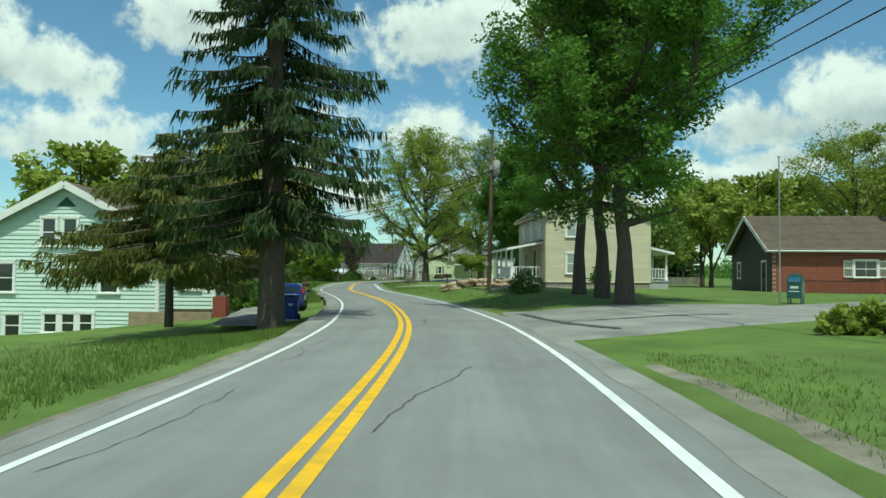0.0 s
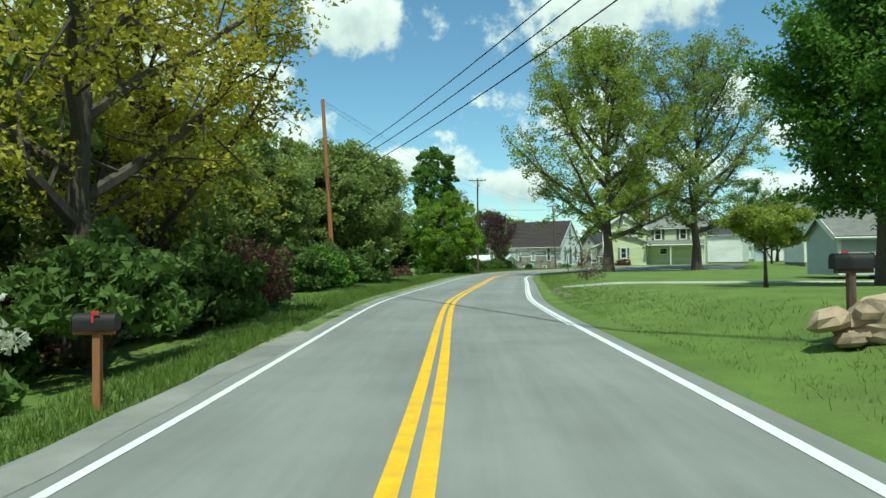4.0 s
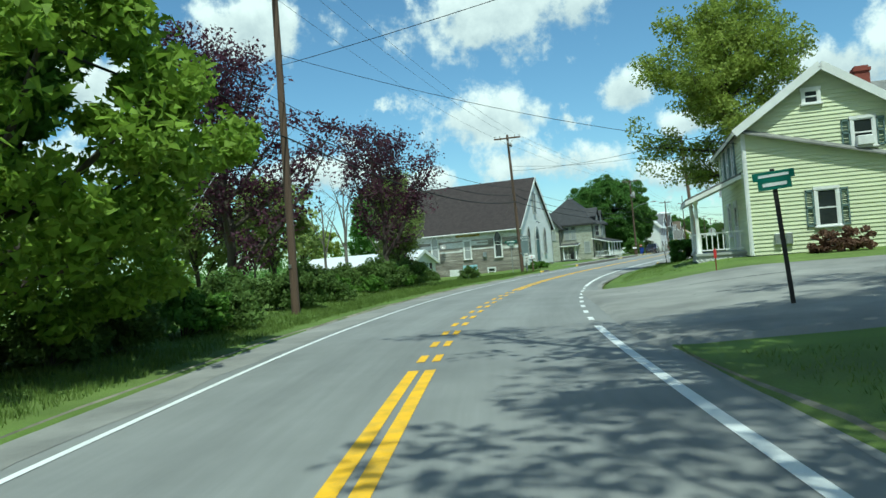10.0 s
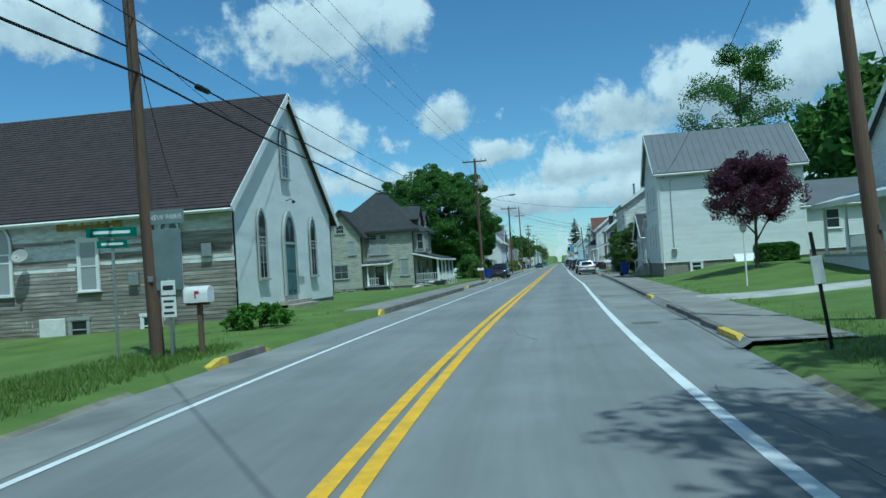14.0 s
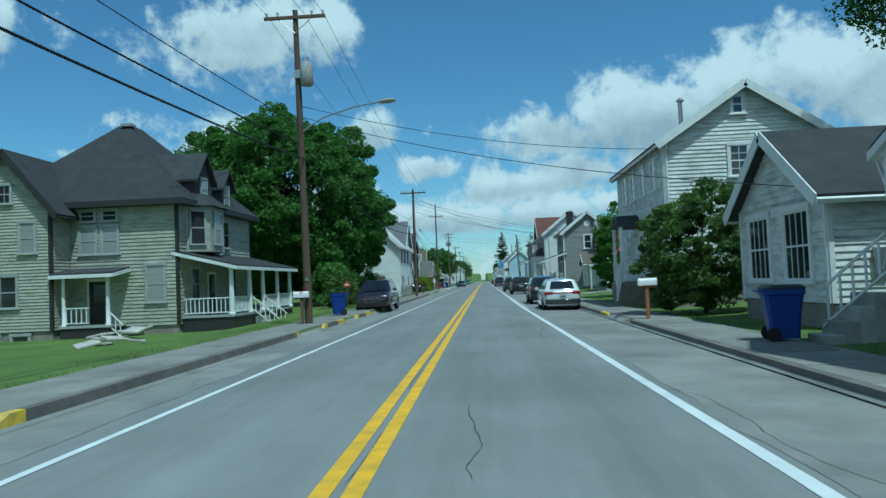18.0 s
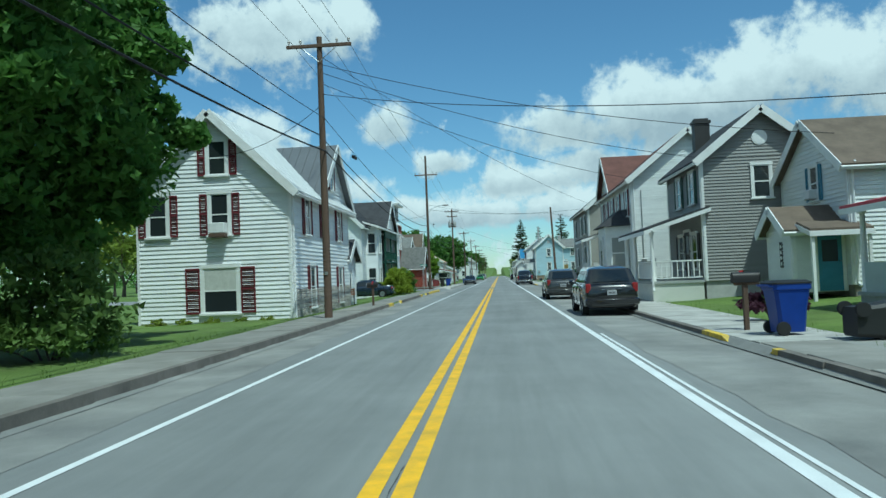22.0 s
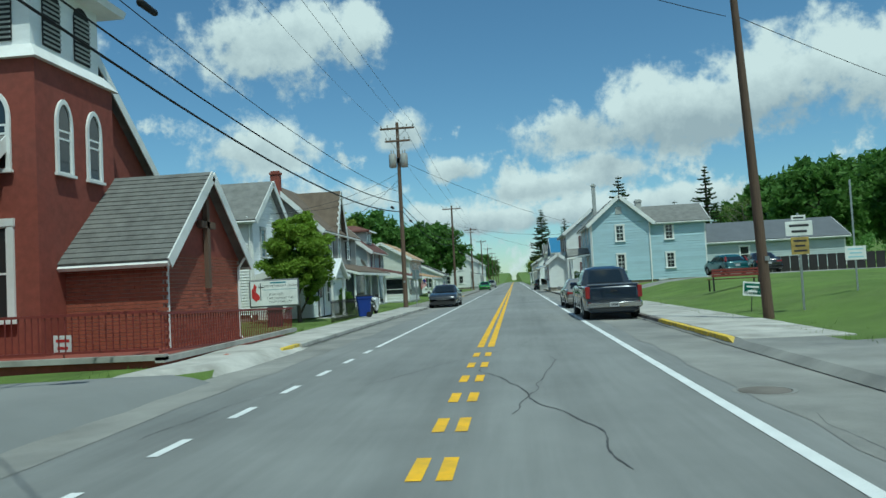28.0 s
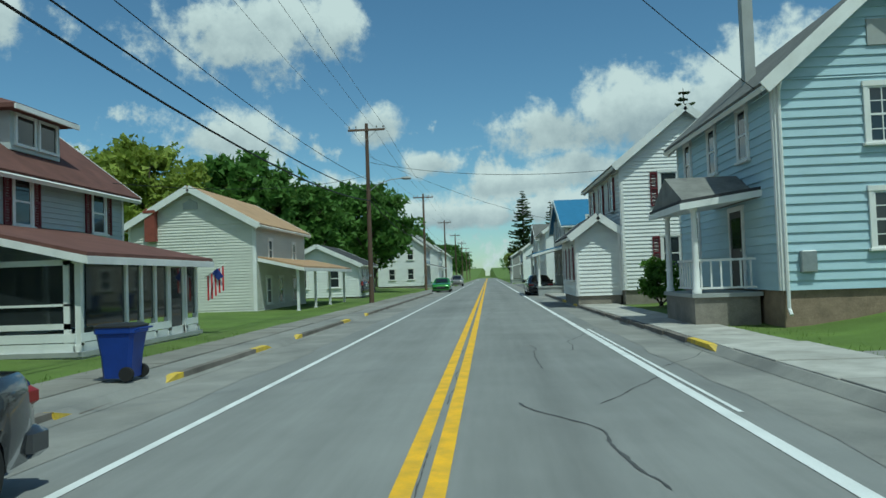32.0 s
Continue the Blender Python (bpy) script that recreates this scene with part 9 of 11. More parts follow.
near_tree = tree("tangled leafy tree at the hedgerow's edge", -44.5, 66.0, 0.1, 8.5, 3.4, "leaf_olive", 68, bole=0.05, trunk=0.14, limbs=12, twigs=7, per=24, size=0.17, dense=60, group="hedgerow trees", fine=3.4, twig=False)
for x, y, s in ((-40.5, 59.0, 0.9), (-43.5, 61.5, 1.1), (-45.4, 71.0, 1.0), (-48.5, 75.5, 0.95), (-38.0, 54.0, 0.9), (-48.0, 80.6, 1.25), (-46.4, 79.0, 1.05), (-49.8, 83.0, 1.05), (-51.5, 80.5, 1.3), (-46.9, 82.4, 1.15), (-34.8, 49.0, 0.8), (-49.9, 86.4, 0.8)):
    placed(near_tree, x, y, s, x * 37)
placed(wood_b, -33.0, 214.0, 1.15, 40, label="dense green maple behind the white house")
placed(wood_b, -36.0, 220.0, 1.0, 140)
bush_a = shrub("tangled roadside shrub with fresh leaves", -29.2, 49.4, 0.05, 4.2, 4.0, 2.3, "leaf_bush", 64, 90, 60, 0.11, group="hedgerow shrubs")
bush_b = shrub("bright green roadside shrub", -37.5, 62.0, 0.05, 3.4, 3.4, 1.9, "leaf_green", 65, 70, 60, 0.1, group="hedgerow shrubs")
bush_c = shrub("reddish twiggy shrub at the hedgerow's edge", -34.3, 58.5, 0.05, 3.6, 3.6, 2.4, "twig_red", 66, 80, 40, 0.09, group="hedgerow shrubs")
bush_w = shrub("shrub with white spring blossom", -26.9, 44.9, 0.05, 2.6, 2.6, 1.5, "flower_white", 67, 50, 40, 0.06, group="hedgerow shrubs")
rnd = random.Random(77)
for k in range(46):
    y = 42 + k * 1.45
    off = rnd.uniform(-12.5, -8.4)
    if 88 < y < 118 and off > -14:
        off = rnd.uniform(-9.8, -8.2)
    src = rnd.choice((bush_a, bush_a, bush_b, bush_c, bush_w))
    placed(src, road_x(y) + off, y, rnd.uniform(0.28, 0.45) if 83 < y < 116 else rnd.uniform(0.8, 1.25), rnd.uniform(0, 360))
for k in range(16):
    y = 44 + k * 2.2
    placed(rnd.choice((wood_a, wood_a, wood_c)), road_x(y) - rnd.uniform(14.5, 27), y, rnd.uniform(0.75, 1.15), rnd.uniform(0, 360))
for k in range(9):
    placed(rnd.choice((bush_a, bush_a, bush_c)), -71.5 - rnd.uniform(0, 5), 153 + k * 1.6, rnd.uniform(0.55, 0.8), rnd.uniform(0, 360))
for k in range(26):
    y = 116 + k * 1.7
    placed(rnd.choice((bush_a, bush_b, bush_a)), road_x(y) - rnd.uniform(7.2, 11.0), y, rnd.uniform(0.4, 0.75), rnd.uniform(0, 360))
for k in range(11):
    y = 112 + k * 3.2
    placed(rnd.choice((wood_a, wood_b, wood_a)), road_x(y) - rnd.uniform(14, 34), y, rnd.uniform(0.5, 0.8), rnd.uniform(0, 360))
for k in range(14):
    x, y = -24 + rnd.uniform(-3, 26), 378 + k * 6
    placed(wood_b, x, y, rnd.uniform(0.85, 1.1) * (1.35 if x > -18 else 1.0), rnd.uniform(0, 360))
for k in range(26):
    y = 150 + k * 12
    placed(rnd.choice((wood_a, wood_c, wood_b)), -60 - rnd.uniform(44, 95), y, rnd.uniform(0.8, 1.3), rnd.uniform(0, 360))
for k in range(13):
    placed(rnd.choice((wood_b, wood_b, wood_a)), -60 - rnd.uniform(13, 34), 440 + k * 6, rnd.uniform(0.75, 1.05), rnd.uniform(0, 360))
for k in range(12):
    placed(rnd.choice((wood_b, wood_c)), -60 - rnd.uniform(9, 26), 520 + k * 14, rnd.uniform(0.7, 1.0), rnd.uniform(0, 360))
    placed(rnd.choice((wood_b, wood_c)), -60 + rnd.uniform(9, 30), 560 + k * 12, rnd.uniform(0.7, 1.0), rnd.uniform(0, 360))
for k in range(16):
    y = 55 + k * 9
    placed(rnd.choice((wood_a, wood_c, wood_c)), road_x(y) + rnd.uniform(42, 85), y, rnd.uniform(0.9, 1.3), rnd.uniform(0, 360))
for x, y, s in ((20, 92, 1.1), (8, 84, 1.0), (26, 80, 1.2), (4, 98, 1.1), (33, 70, 1.0), (14, 104, 1.2), (-6, 108, 0.9), (42, 60, 1.2), (-2, 72, 0.8), (-10, 132, 1.0), (-24, 158, 1.1), (-30, 176, 1.0), (-18, 168, 1.2)):
    placed(rnd.choice((wood_a, wood_c)), x, y, s, rnd.uniform(0, 360))


def far_woods():
    """Woods on the ridge and round the fields, far off: thousands of leaf clumps in one mesh."""
    rng = np.random.default_rng(8)
    c = []
    for _ in range(5200):
        x, y = rng.uniform(60, 420), rng.uniform(200, 900)
        if rng.random() < 0.6:
            c.append((x - 40, y, ground_z(x - 40, y) + rng.uniform(1, 10)))
    for _ in range(1500):
        x, y = rng.uniform(-420, -170), rng.uniform(-50, 900)
        c.append((x, y, ground_z(x, y) + rng.uniform(0.5, 9)))
    for _ in range(1000):
        x, y = rng.uniform(-260, 200), rng.uniform(860, 1200)
        if abs(x + 60) > 14:
            c.append((x, y, ground_z(x, y) + rng.uniform(0.5, 9)))
    tagged(new("far_woods", leaf_mesh("far_woods", c, 1.9, 16, 0.75, "leaf_dark", rng, fine=1.5)), "dark green woods on the far ridge", "woods", kind="stuff")


far_woods()
for src, x, y, sc in ((wood_b, -75.5, 425, 0.82), (wood_b, -71.0, 431, 0.85), (wood_b, -74.0, 440, 0.95), (wood_a, -81.5, 423, 1.2), (wood_a, -79.5, 430, 1.1), (wood_c, -84.5, 412, 1.0), (wood_c, -87.5, 414, 1.05)):
    placed(src, x, y, sc, x * 41)

# clipped hedges, garden shrubs and the stone border
for k, (x, y, w, d, h) in enumerate(((-52.0, 161.2, 2.2, 3.4, 1.35), (-49.6, 160.4, 2.4, 3.2, 1.3), (-47.0, 160.0, 2.6, 3.0, 1.4), (-46.2, 199.5, 1.8, 1.4, 0.9))):
    shrub("clipped dark green hedge", x, y, ground_z(x, y), w, d, h, "leaf_dark", 80 + k, 420, 46, 0.085, box=True, name="hedge", category="hedge", stems=False, group="clipped hedges")
for k in range(5):
    shrub("rounded golden arborvitae in a row", -67.8 + 0.14 * k, 303.0 + 1.0 * k, 0.0, 1.75, 1.5, 2.4 + 0.12 * (k % 2), "leaf_arbor" if k < 4 else "leaf_dark", 90 + k, 120, 60, 0.06, name="arborvitae", group="arborvitae row", stems=False)
shrub("small multi-stemmed ornamental bush", -8.2, 41.0, 0.35, 2.2, 2.0, 1.7, "leaf_dark", 101, 60, 40, 0.06)
shrub("ball-shaped bush on a stem beside the house", -4.6, 47.5, 0.8, 1.5, 1.5, 1.6, "leaf_dark", 102, 60, 40, 0.06)
shrub("bare twiggy bush on the lawn", -31.3, 85.5, 0.1, 2.0, 2.0, 2.4, "twig_red", 103, 60, 14, 0.06)
shrub("tall ornamental grass clump", 4.9, 20.5, 0.1, 3.4, 2.6, 1.0, "leaf_spring", 104, 90, 50, 0.1)
shrub("russet shrub beside the yellow house", -45.0, 140.3, 0.7, 2.4, 1.2, 1.0, "twig_red", 105, 50, 50, 0.07)
massed_tree("overgrown green shrub against the low house", -51.6, 224.6, 0.3, 4.0, 2.1, "leaf_bush", 106, lumps=70, per=150, size=0.08, bottom=0.0, trunk=0.06, lump=(0.16, 0.3), name="shrub")
shrub("ragged shrub under the big maple", -68.4, 258.5, 0.1, 3.4, 3.0, 2.6, "leaf_bush", 107, 90, 40, 0.09)
shrub("wild shrub beside the parked car", -68.2, 246.5, 0.0, 2.6, 3.0, 2.4, "leaf_bush", 108, 90, 50, 0.1)
shrub("leafy thicket below the maple", -69.5, 251.5, 0.0, 3.6, 4.0, 3.4, "leaf_dark", 109, 120, 50, 0.14)
shrub("round dark bush beside the tan house", -52.9, 306.5, 0.35, 1.5, 1.5, 1.3, "leaf_dark", 110, 60, 50, 0.06)
shrub("round dark bush beside the blue house", -53.0, 386.5, 0.3, 1.6, 1.6, 1.9, "leaf_green", 111, 60, 50, 0.08)
shrub("small cone of arborvitae beside the drive", -68.9, 353.6, 0.0, 1.0, 1.0, 1.75, "leaf_green", 112, 90, 60, 0.05)
shrub("weeds along the churchyard bank", -66.9, 176.6, 0.1, 2.2, 2.0, 0.9, "leaf_green", 113, 50, 40, 0.08)
shrub("purple flowering shrub in the front garden", -52.6, 262.5, 0.3, 1.5, 1.3, 0.9, "leaf_purple", 114, 40, 40, 0.07)
for k in range(5):
    shrub("low pale green foundation plant", -72.4 + k * 1.1, 271.6, 0.0, 0.7, 0.6, 0.35, "leaf_spring", 120 + k, 20, 30, 0.05, stems=False, group="foundation plants")


def rock_border():
    rnd = random.Random(4)
    t = thing("rock_border", "low border of piled tan field stones", "rock border")
    for k in range(46):
        u = k / 45
        x, y = -16.0 + 6.5 * u, 51.2 - 0.9 * u + 0.8 * math.sin(u * 5)
        for j in range(2 if rnd.random() < 0.65 else 1):
            s = rnd.uniform(0.18, 0.38)
            g = Geo()
            rings = []
            for zz, rr in ((-0.5, 0.7), (-0.2, 1.0), (0.25, 0.95), (0.6, 0.55)):
                rings.append([(math.cos(a_ * math.pi / 3.5) * s * rr * rnd.uniform(0.8, 1.2) * 1.3, math.sin(a_ * math.pi / 3.5) * s * rr * rnd.uniform(0.8, 1.2), zz * s * 0.9) for a_ in range(7)])
            g.loft(rings)
            part("stone", g, "stone_warm", t, m=pose(x + rnd.uniform(-0.3, 0.3), y + rnd.uniform(-0.3, 0.3), ground_z(x, y) + 0.12 + j * 0.26, rnd.uniform(-15, 15), rnd.uniform(-15, 15), rnd.uniform(0, 360)))


rock_border()


def verge_grass():
    """Blades of long grass along the verges and tufts at the kerbs."""
    rng = np.random.default_rng(6)
    c = []
    for _ in range(52000):
        y = rng.uniform(5, 172)
        side = -1 if rng.random() < 0.72 else 1
        off = half_width(y, side > 0) + (0.45 if side < 0 else 0.5) + abs(rng.normal()) * 1.5
        x = road_x(y) + side * off * 1.06
        if side > 0 and (15 < y < 31 or 120 < y < 140) or side < 0 and 26 < y < 43 and off < 8:
            continue
        c.append((x, y, ground_z(x, y) + 0.06))
    for _ in range(3000):
        y = rng.uniform(172, 380)
        side = rng.choice((-1, 1))
        x = road_x(y) + side * (half_width(y, side > 0) + 1.75 + abs(rng.normal()) * 0.5)
        c.append((x, y, ground_z(x, y) + 0.04))
    n = len(c)
    me = bpy.data.meshes.new("verge_grass")
    v, f = [], []
    for x, y, z in c:
        for _ in range(3):
            a_, h = rng.uniform(0, 6.28), (rng.uniform(0.02, 0.11) if x < road_x(y) else rng.uniform(0.0, 0.05)) if y < 172 else rng.uniform(0.02, 0.08)
            dx, dy = math.cos(a_) * 0.011, math.sin(a_) * 0.011
            ox, oy = rng.normal() * 0.06, rng.normal() * 0.06
            b = len(v)
            v += [(x + ox - dx, y + oy - dy, z - 0.1), (x + ox + dx, y + oy + dy, z - 0.1), (x + ox + rng.normal() * 0.06, y + oy + rng.normal() * 0.06, z + h)]
            f.append((b, b + 1, b + 2))
    tagged(new("verge_grass", mesh_of("verge_grass", v, f, "grass_blade")), "long uneven grass along the road verges", "grass", kind="stuff")


verge_grass()


# ---------------------------------------------------------------- poles, lamps and wires
def pole(x, y, h, lean=(0, 0), arms=(), red=False, transformers=0, lamp=None, stub=False, label="", z=None, r=0.15):
    z = ground_z(x, y) if z is None else z
    mname = "wood_pole_red" if red else "wood_pole"
    p = thing("utility_pole", label or "weathered brown wooden utility pole with a cross-arm", "utility pole", pose(x, y, z), "utility poles")
    top = Vector((lean[0] * h, lean[1] * h, h))
    part("pole", Geo().tube([(0, 0, -0.4), top * 0.5, top], [r, r * 0.85, r * 0.66], 12), mname, p, smooth=True)
    for zz, ln, ang in arms:
        c = top * (zz / h)
        a_ = part("cross_arm", Geo().box(-ln / 2, ln / 2, -0.16, -0.06, -0.06, 0.06, 0.01), mname, p, m=pose(c.x, c.y, zz, 0, 0, ang))
        for s in (-1, 1):
            part("arm_brace", Geo().tube([(s * ln * 0.28, -0.12, -0.05), (0, -0.14, -0.6)], 0.014, 5), "galvanised", a_)
        for u in (-0.46, -0.28, 0.28, 0.46):
            part("insulator", shared("insul", lambda: Geo().lathe([(0.018, 0), (0.018, 0.06), (0.05, 0.07), (0.035, 0.11), (0.055, 0.13), (0.03, 0.19), (0.01, 0.2)], sides=8).mesh("insulator", "ceramic", True)), "ceramic", a_, m=pose(u * ln, -0.11, 0.06))
    for k in range(transformers):
        s = -1 if k % 2 else 1
        zz = h - 2.9
        c = top * (zz / h)
        tr = part("transformer", Geo().lathe([(0.2, 0), (0.24, 0.05), (0.24, 0.8), (0.2, 0.86), (0.05, 0.9)], sides=14), "transformer", p, "rust-streaked grey transformer can", m=pose(c.x + s * 0.36, c.y - 0.15, zz), smooth=True)
        for u in (-0.08, 0.08):
            part("bushing", Geo().lathe([(0.03, 0), (0.045, 0.05), (0.03, 0.1), (0.045, 0.15), (0.02, 0.25)], (u, 0, 0.88), 8), "ceramic", tr)
        part("hanger", Geo().box(-0.05, 0.05, -0.05, 0.2, 0.3, 0.6), "galvanised", tr, m=pose(-s * 0.26, 0, 0, 0, 0, s * 90))
    if lamp:
        zz, reach, ang = lamp
        c = top * (zz / h)
        ar = part("lamp_arm", Geo().tube([(0, 0, 0), (reach * 0.25, 0, 0.45), (reach * 0.6, 0, 0.72), (reach * 0.9, 0, 0.8)], 0.03, 7), "galvanised", p, m=pose(c.x, c.y, zz, 0, 0, ang), smooth=True)
        part("lamp_head", Geo().loft([[(reach * 0.88 + 0.65 * t_, math.cos(k) * w, 0.8 + math.sin(k) * hh) for k in (0, 0.9, 1.6, 2.3, 3.14, 4, 4.7, 5.4)] for t_, w, hh in ((0, 0.05, 0.05), (0.25, 0.12, 0.09), (0.6, 0.16, 0.1), (0.95, 0.1, 0.06))]), "ceramic", ar, "grey cobra-head street lamp", smooth=True)
    # hardware low on the pole
    part("tag", Geo().box(-0.06, 0.06, -r - 0.012, -r + 0.01, 1.6, 1.72), "galvanised", p)
    return Vector((x, y, z)), Vector((lean[0], lean[1], 1))


POLES = {}


def set_pole(key, x, y, h, **kw):
    base, up = pole(x, y, h, **kw)
    POLES[key] = (base, up, h, [a_[2] for a_ in kw.get("arms", ())])


set_pole("R0", -11.5, 46.2, 10.3, lean=(0.02, 0), transformers=1, label="slim brown wooden pole with a transformer can")
set_pole("L1", -44.2, 75.9, 11.5, lean=(-0.065, 0.0), red=True, label="leaning red-brown wooden pole", r=0.16)
set_pole("L2", -62.6, 131.0, 12.9, arms=((12.6, 2.4, 20), (11.9, 2.0, 110)), lean=(0.01, 0))
set_pole("L3", -66.6, 170.6, 11.9, arms=((11.6, 2.3, 8), (11.0, 1.6, 95)), lean=(-0.035, 0))
set_pole("R3", -52.3, 170.4, 9.6, lean=(-0.055, 0.0), label="plain leaning wooden pole on the lawn")
set_pole("L4", -65.38, 226.4, 11.7, arms=((11.4, 2.3, 0),), lean=(-0.012, 0), transformers=1, lamp=(7.1, 3.6, -14), label="wooden pole with a street lamp and transformer")
set_pole("L5", -65.4, 270.4, 10.3, arms=((9.95, 2.4, 0),), lean=(-0.0, 0), label="tall wooden pole beside the white house")
set_pole("L6", -66.4, 320.6, 14.0, arms=((12.0, 2.4, 0),), lean=(-0.0, 0), lamp=(8.0, 1.8, 10), label="tall wooden pole at the street corner")
set_pole("R6", -52.4, 333.8, 9.2, lean=(-0.04, 0), label="plain leaning wooden pole on the bank")
set_pole("L7", -66.2, 359.0, 11.8, arms=((11.4, 2.2, 0), (10.6, 1.6, 0)), transformers=2, label="wooden pole with two rusty transformers")
set_pole("L8", -66.4, 401.5, 10.7, arms=((10.3, 2.2, 0),), lamp=(6.6, 2.2, 10))
for k in range(6):
    set_pole("F%d" % k, -66.4, 440 + k * 40, 10.7, arms=((10.3, 2.2, 0),))


def anchor(key, h, side=0.0):
    base, up, top, _ = POLES[key]
    h = min(h, top - 0.15)
    return base + up * h + Vector((side, 0, 0))


def wire(a_, b_, sag, r=0.012, mname="cable", label="black overhead cable sagging between poles"):
    pts = []
    n = 18
    for i in range(n + 1):
        t = i / n
        p = a_.lerp(b_, t)
        p.z -= 4 * sag * t * (1 - t)
        pts.append(p)
    w = new("overhead_wire", Geo().tube(pts, r, 4).mesh("overhead_wire", mname))
    tagged(w, label, "wire", "overhead wires")


run = ["L2", "L3", "L4", "L5", "L6", "L7", "L8"] + ["F%d" % k for k in range(6)]
for a_, b_ in zip(["L1"] + run, run):
    for h, s, sag, r in ((6.1, 0.1, 0.9, 0.03), (6.7, -0.1, 0.8, 0.024), (7.3, 0.1, 0.7, 0.014)):
        wire(anchor(a_, h, s), anchor(b_, h, s), sag, r)
    for s in (-1.05, 0.35, 1.05):
        wire(anchor(a_, 11.9, s if a_ != "L1" else s * 0.2), anchor(b_, 11.9, s), 0.5, 0.009, "cable_grey", "thin high-voltage wire between cross-arms")
for h, s in ((6.6, 0), (7.2, 0.1), (7.6, -0.1)):
    wire(anchor("R0", h, s), anchor("L1", h - 0.4, s), 0.6, 0.02)
    wire(Vector((9.0, 10.0, 8.2 + h - 6.6)), anchor("R0", h, s), 0.7, 0.02)
# service drops across the street
for a_, h, to in (("L2", 9.0, (-48.0, 143.0, 5.4)), ("L2", 8.6, (-30.0, 118.0, 7.5)), ("L3", 9.2, (-52.3, 170.4, 8.8)), ("L3", 8.8, (-47.0, 141.5, 6.2)), ("L3", 7.4, (-72.0, 181.8, 4.8)), ("L3", 7.0, (-69.9, 187.5, 7.6)), ("R3", 8.6, (-43.0, 190.0, 6.2)),
                  ("R3", 8.9, (-51.2, 205.2, 6.4)), ("L4", 7.7, (-51.4, 216.5, 3.3)), ("L4", 8.1, (-51.8, 229.0, 6.4)), ("L4", 7.2, (-74.0, 234.4, 6.6)), ("L5", 9.0, (-50.5, 275.4, 6.0)), ("L5", 9.3, (-49.4, 266.0, 5.2)),
                  ("L5", 8.6, (-51.8, 286.0, 6.6)), ("L5", 8.2, (-49.8, 256.0, 4.2)), ("L5", 9.6, (-51.8, 305.0, 7.0)), ("L5", 7.8, (-70.3, 272.3, 6.6)), ("L6", 8.4, (-51.9, 305.5, 6.6)), ("L6", 8.9, (-53.0, 333.8, 8.6)), ("L6", 7.9, (-70.6, 303.0, 6.6)),
                  ("R6", 8.5, (-30.0, 350.0, 6.0)), ("L7", 7.8, (-71.9, 350.0, 5.6)), ("L7", 8.2, (-71.6, 361.5, 5.6)), ("L7", 8.6, (-71.9, 351.0, 5.7)), ("L7", 9.4, (-52.8, 376.0, 5.6)), ("L8", 8.4, (-53.8, 391.0, 6.0)), ("L8", 7.6, (-71.4, 381.0, 4.9)), ("L8", 8.8, (-54.0, 410.0, 5.0))):
    wire(anchor(a_, h), Vector(to), 0.45, 0.011, label="service cable from a pole to a house")
for key, y, z in (("L3", 3.0, 7.0), ("L5", 5.5, 7.5), ("L6", 6.0, 8.0), ("L7", 3.5, 6.4), ("L7", -4.0, 6.6)):
    base = anchor(key, z)
    c = new("splice_case", Geo().lathe([(0.02, -0.4), (0.07, -0.3), (0.08, 0.3), (0.02, 0.4)], sides=8).mesh("splice_case", "cable"))
    c.matrix_basis = pose(base.x + 0.1, base.y + y, z - 0.35 - abs(y) * 0.05, 90, 0, 0)
    tagged(c, "black cable splice case hung on the wires", "splice case", "splice cases")
part_guy = new("guy_wire", Geo().tube([(-62.3, 130.4, 8.0), (-65.8, 126.0, 0.1)], 0.012, 5).mesh("guy_wire", "galvanised"))
tagged(part_guy, "steel guy wire staying a pole", "guy wire")


# ---------------------------------------------------------------- vehicles
CAR_KINDS = {
    # length, width, height, belt, nose, screen base, roof front, roof rear, rear glass base, tail, wheel radius
    "hatchback": (4.2, 1.76, 1.46, 0.95, 0.72, 1.05, 0.3, -1.25, -1.9, 0.93, 0.32),
    "suv": (4.72, 1.9, 1.7, 1.08, 0.88, 1.08, 0.5, -1.9, -2.22, 1.05, 0.36),
    "wagon": (4.65, 1.72, 1.47, 0.93, 0.72, 0.98, 0.35, -1.8, -2.18, 0.9, 0.32),
    "sedan": (4.8, 1.86, 1.45, 0.95, 0.72, 1.05, 0.3, -0.85, -1.55, 0.97, 0.33),
    "pickup": (5.7, 1.98, 1.88, 1.2, 1.05, 1.25, 0.65, -0.6, -0.85, 1.22, 0.4),
}


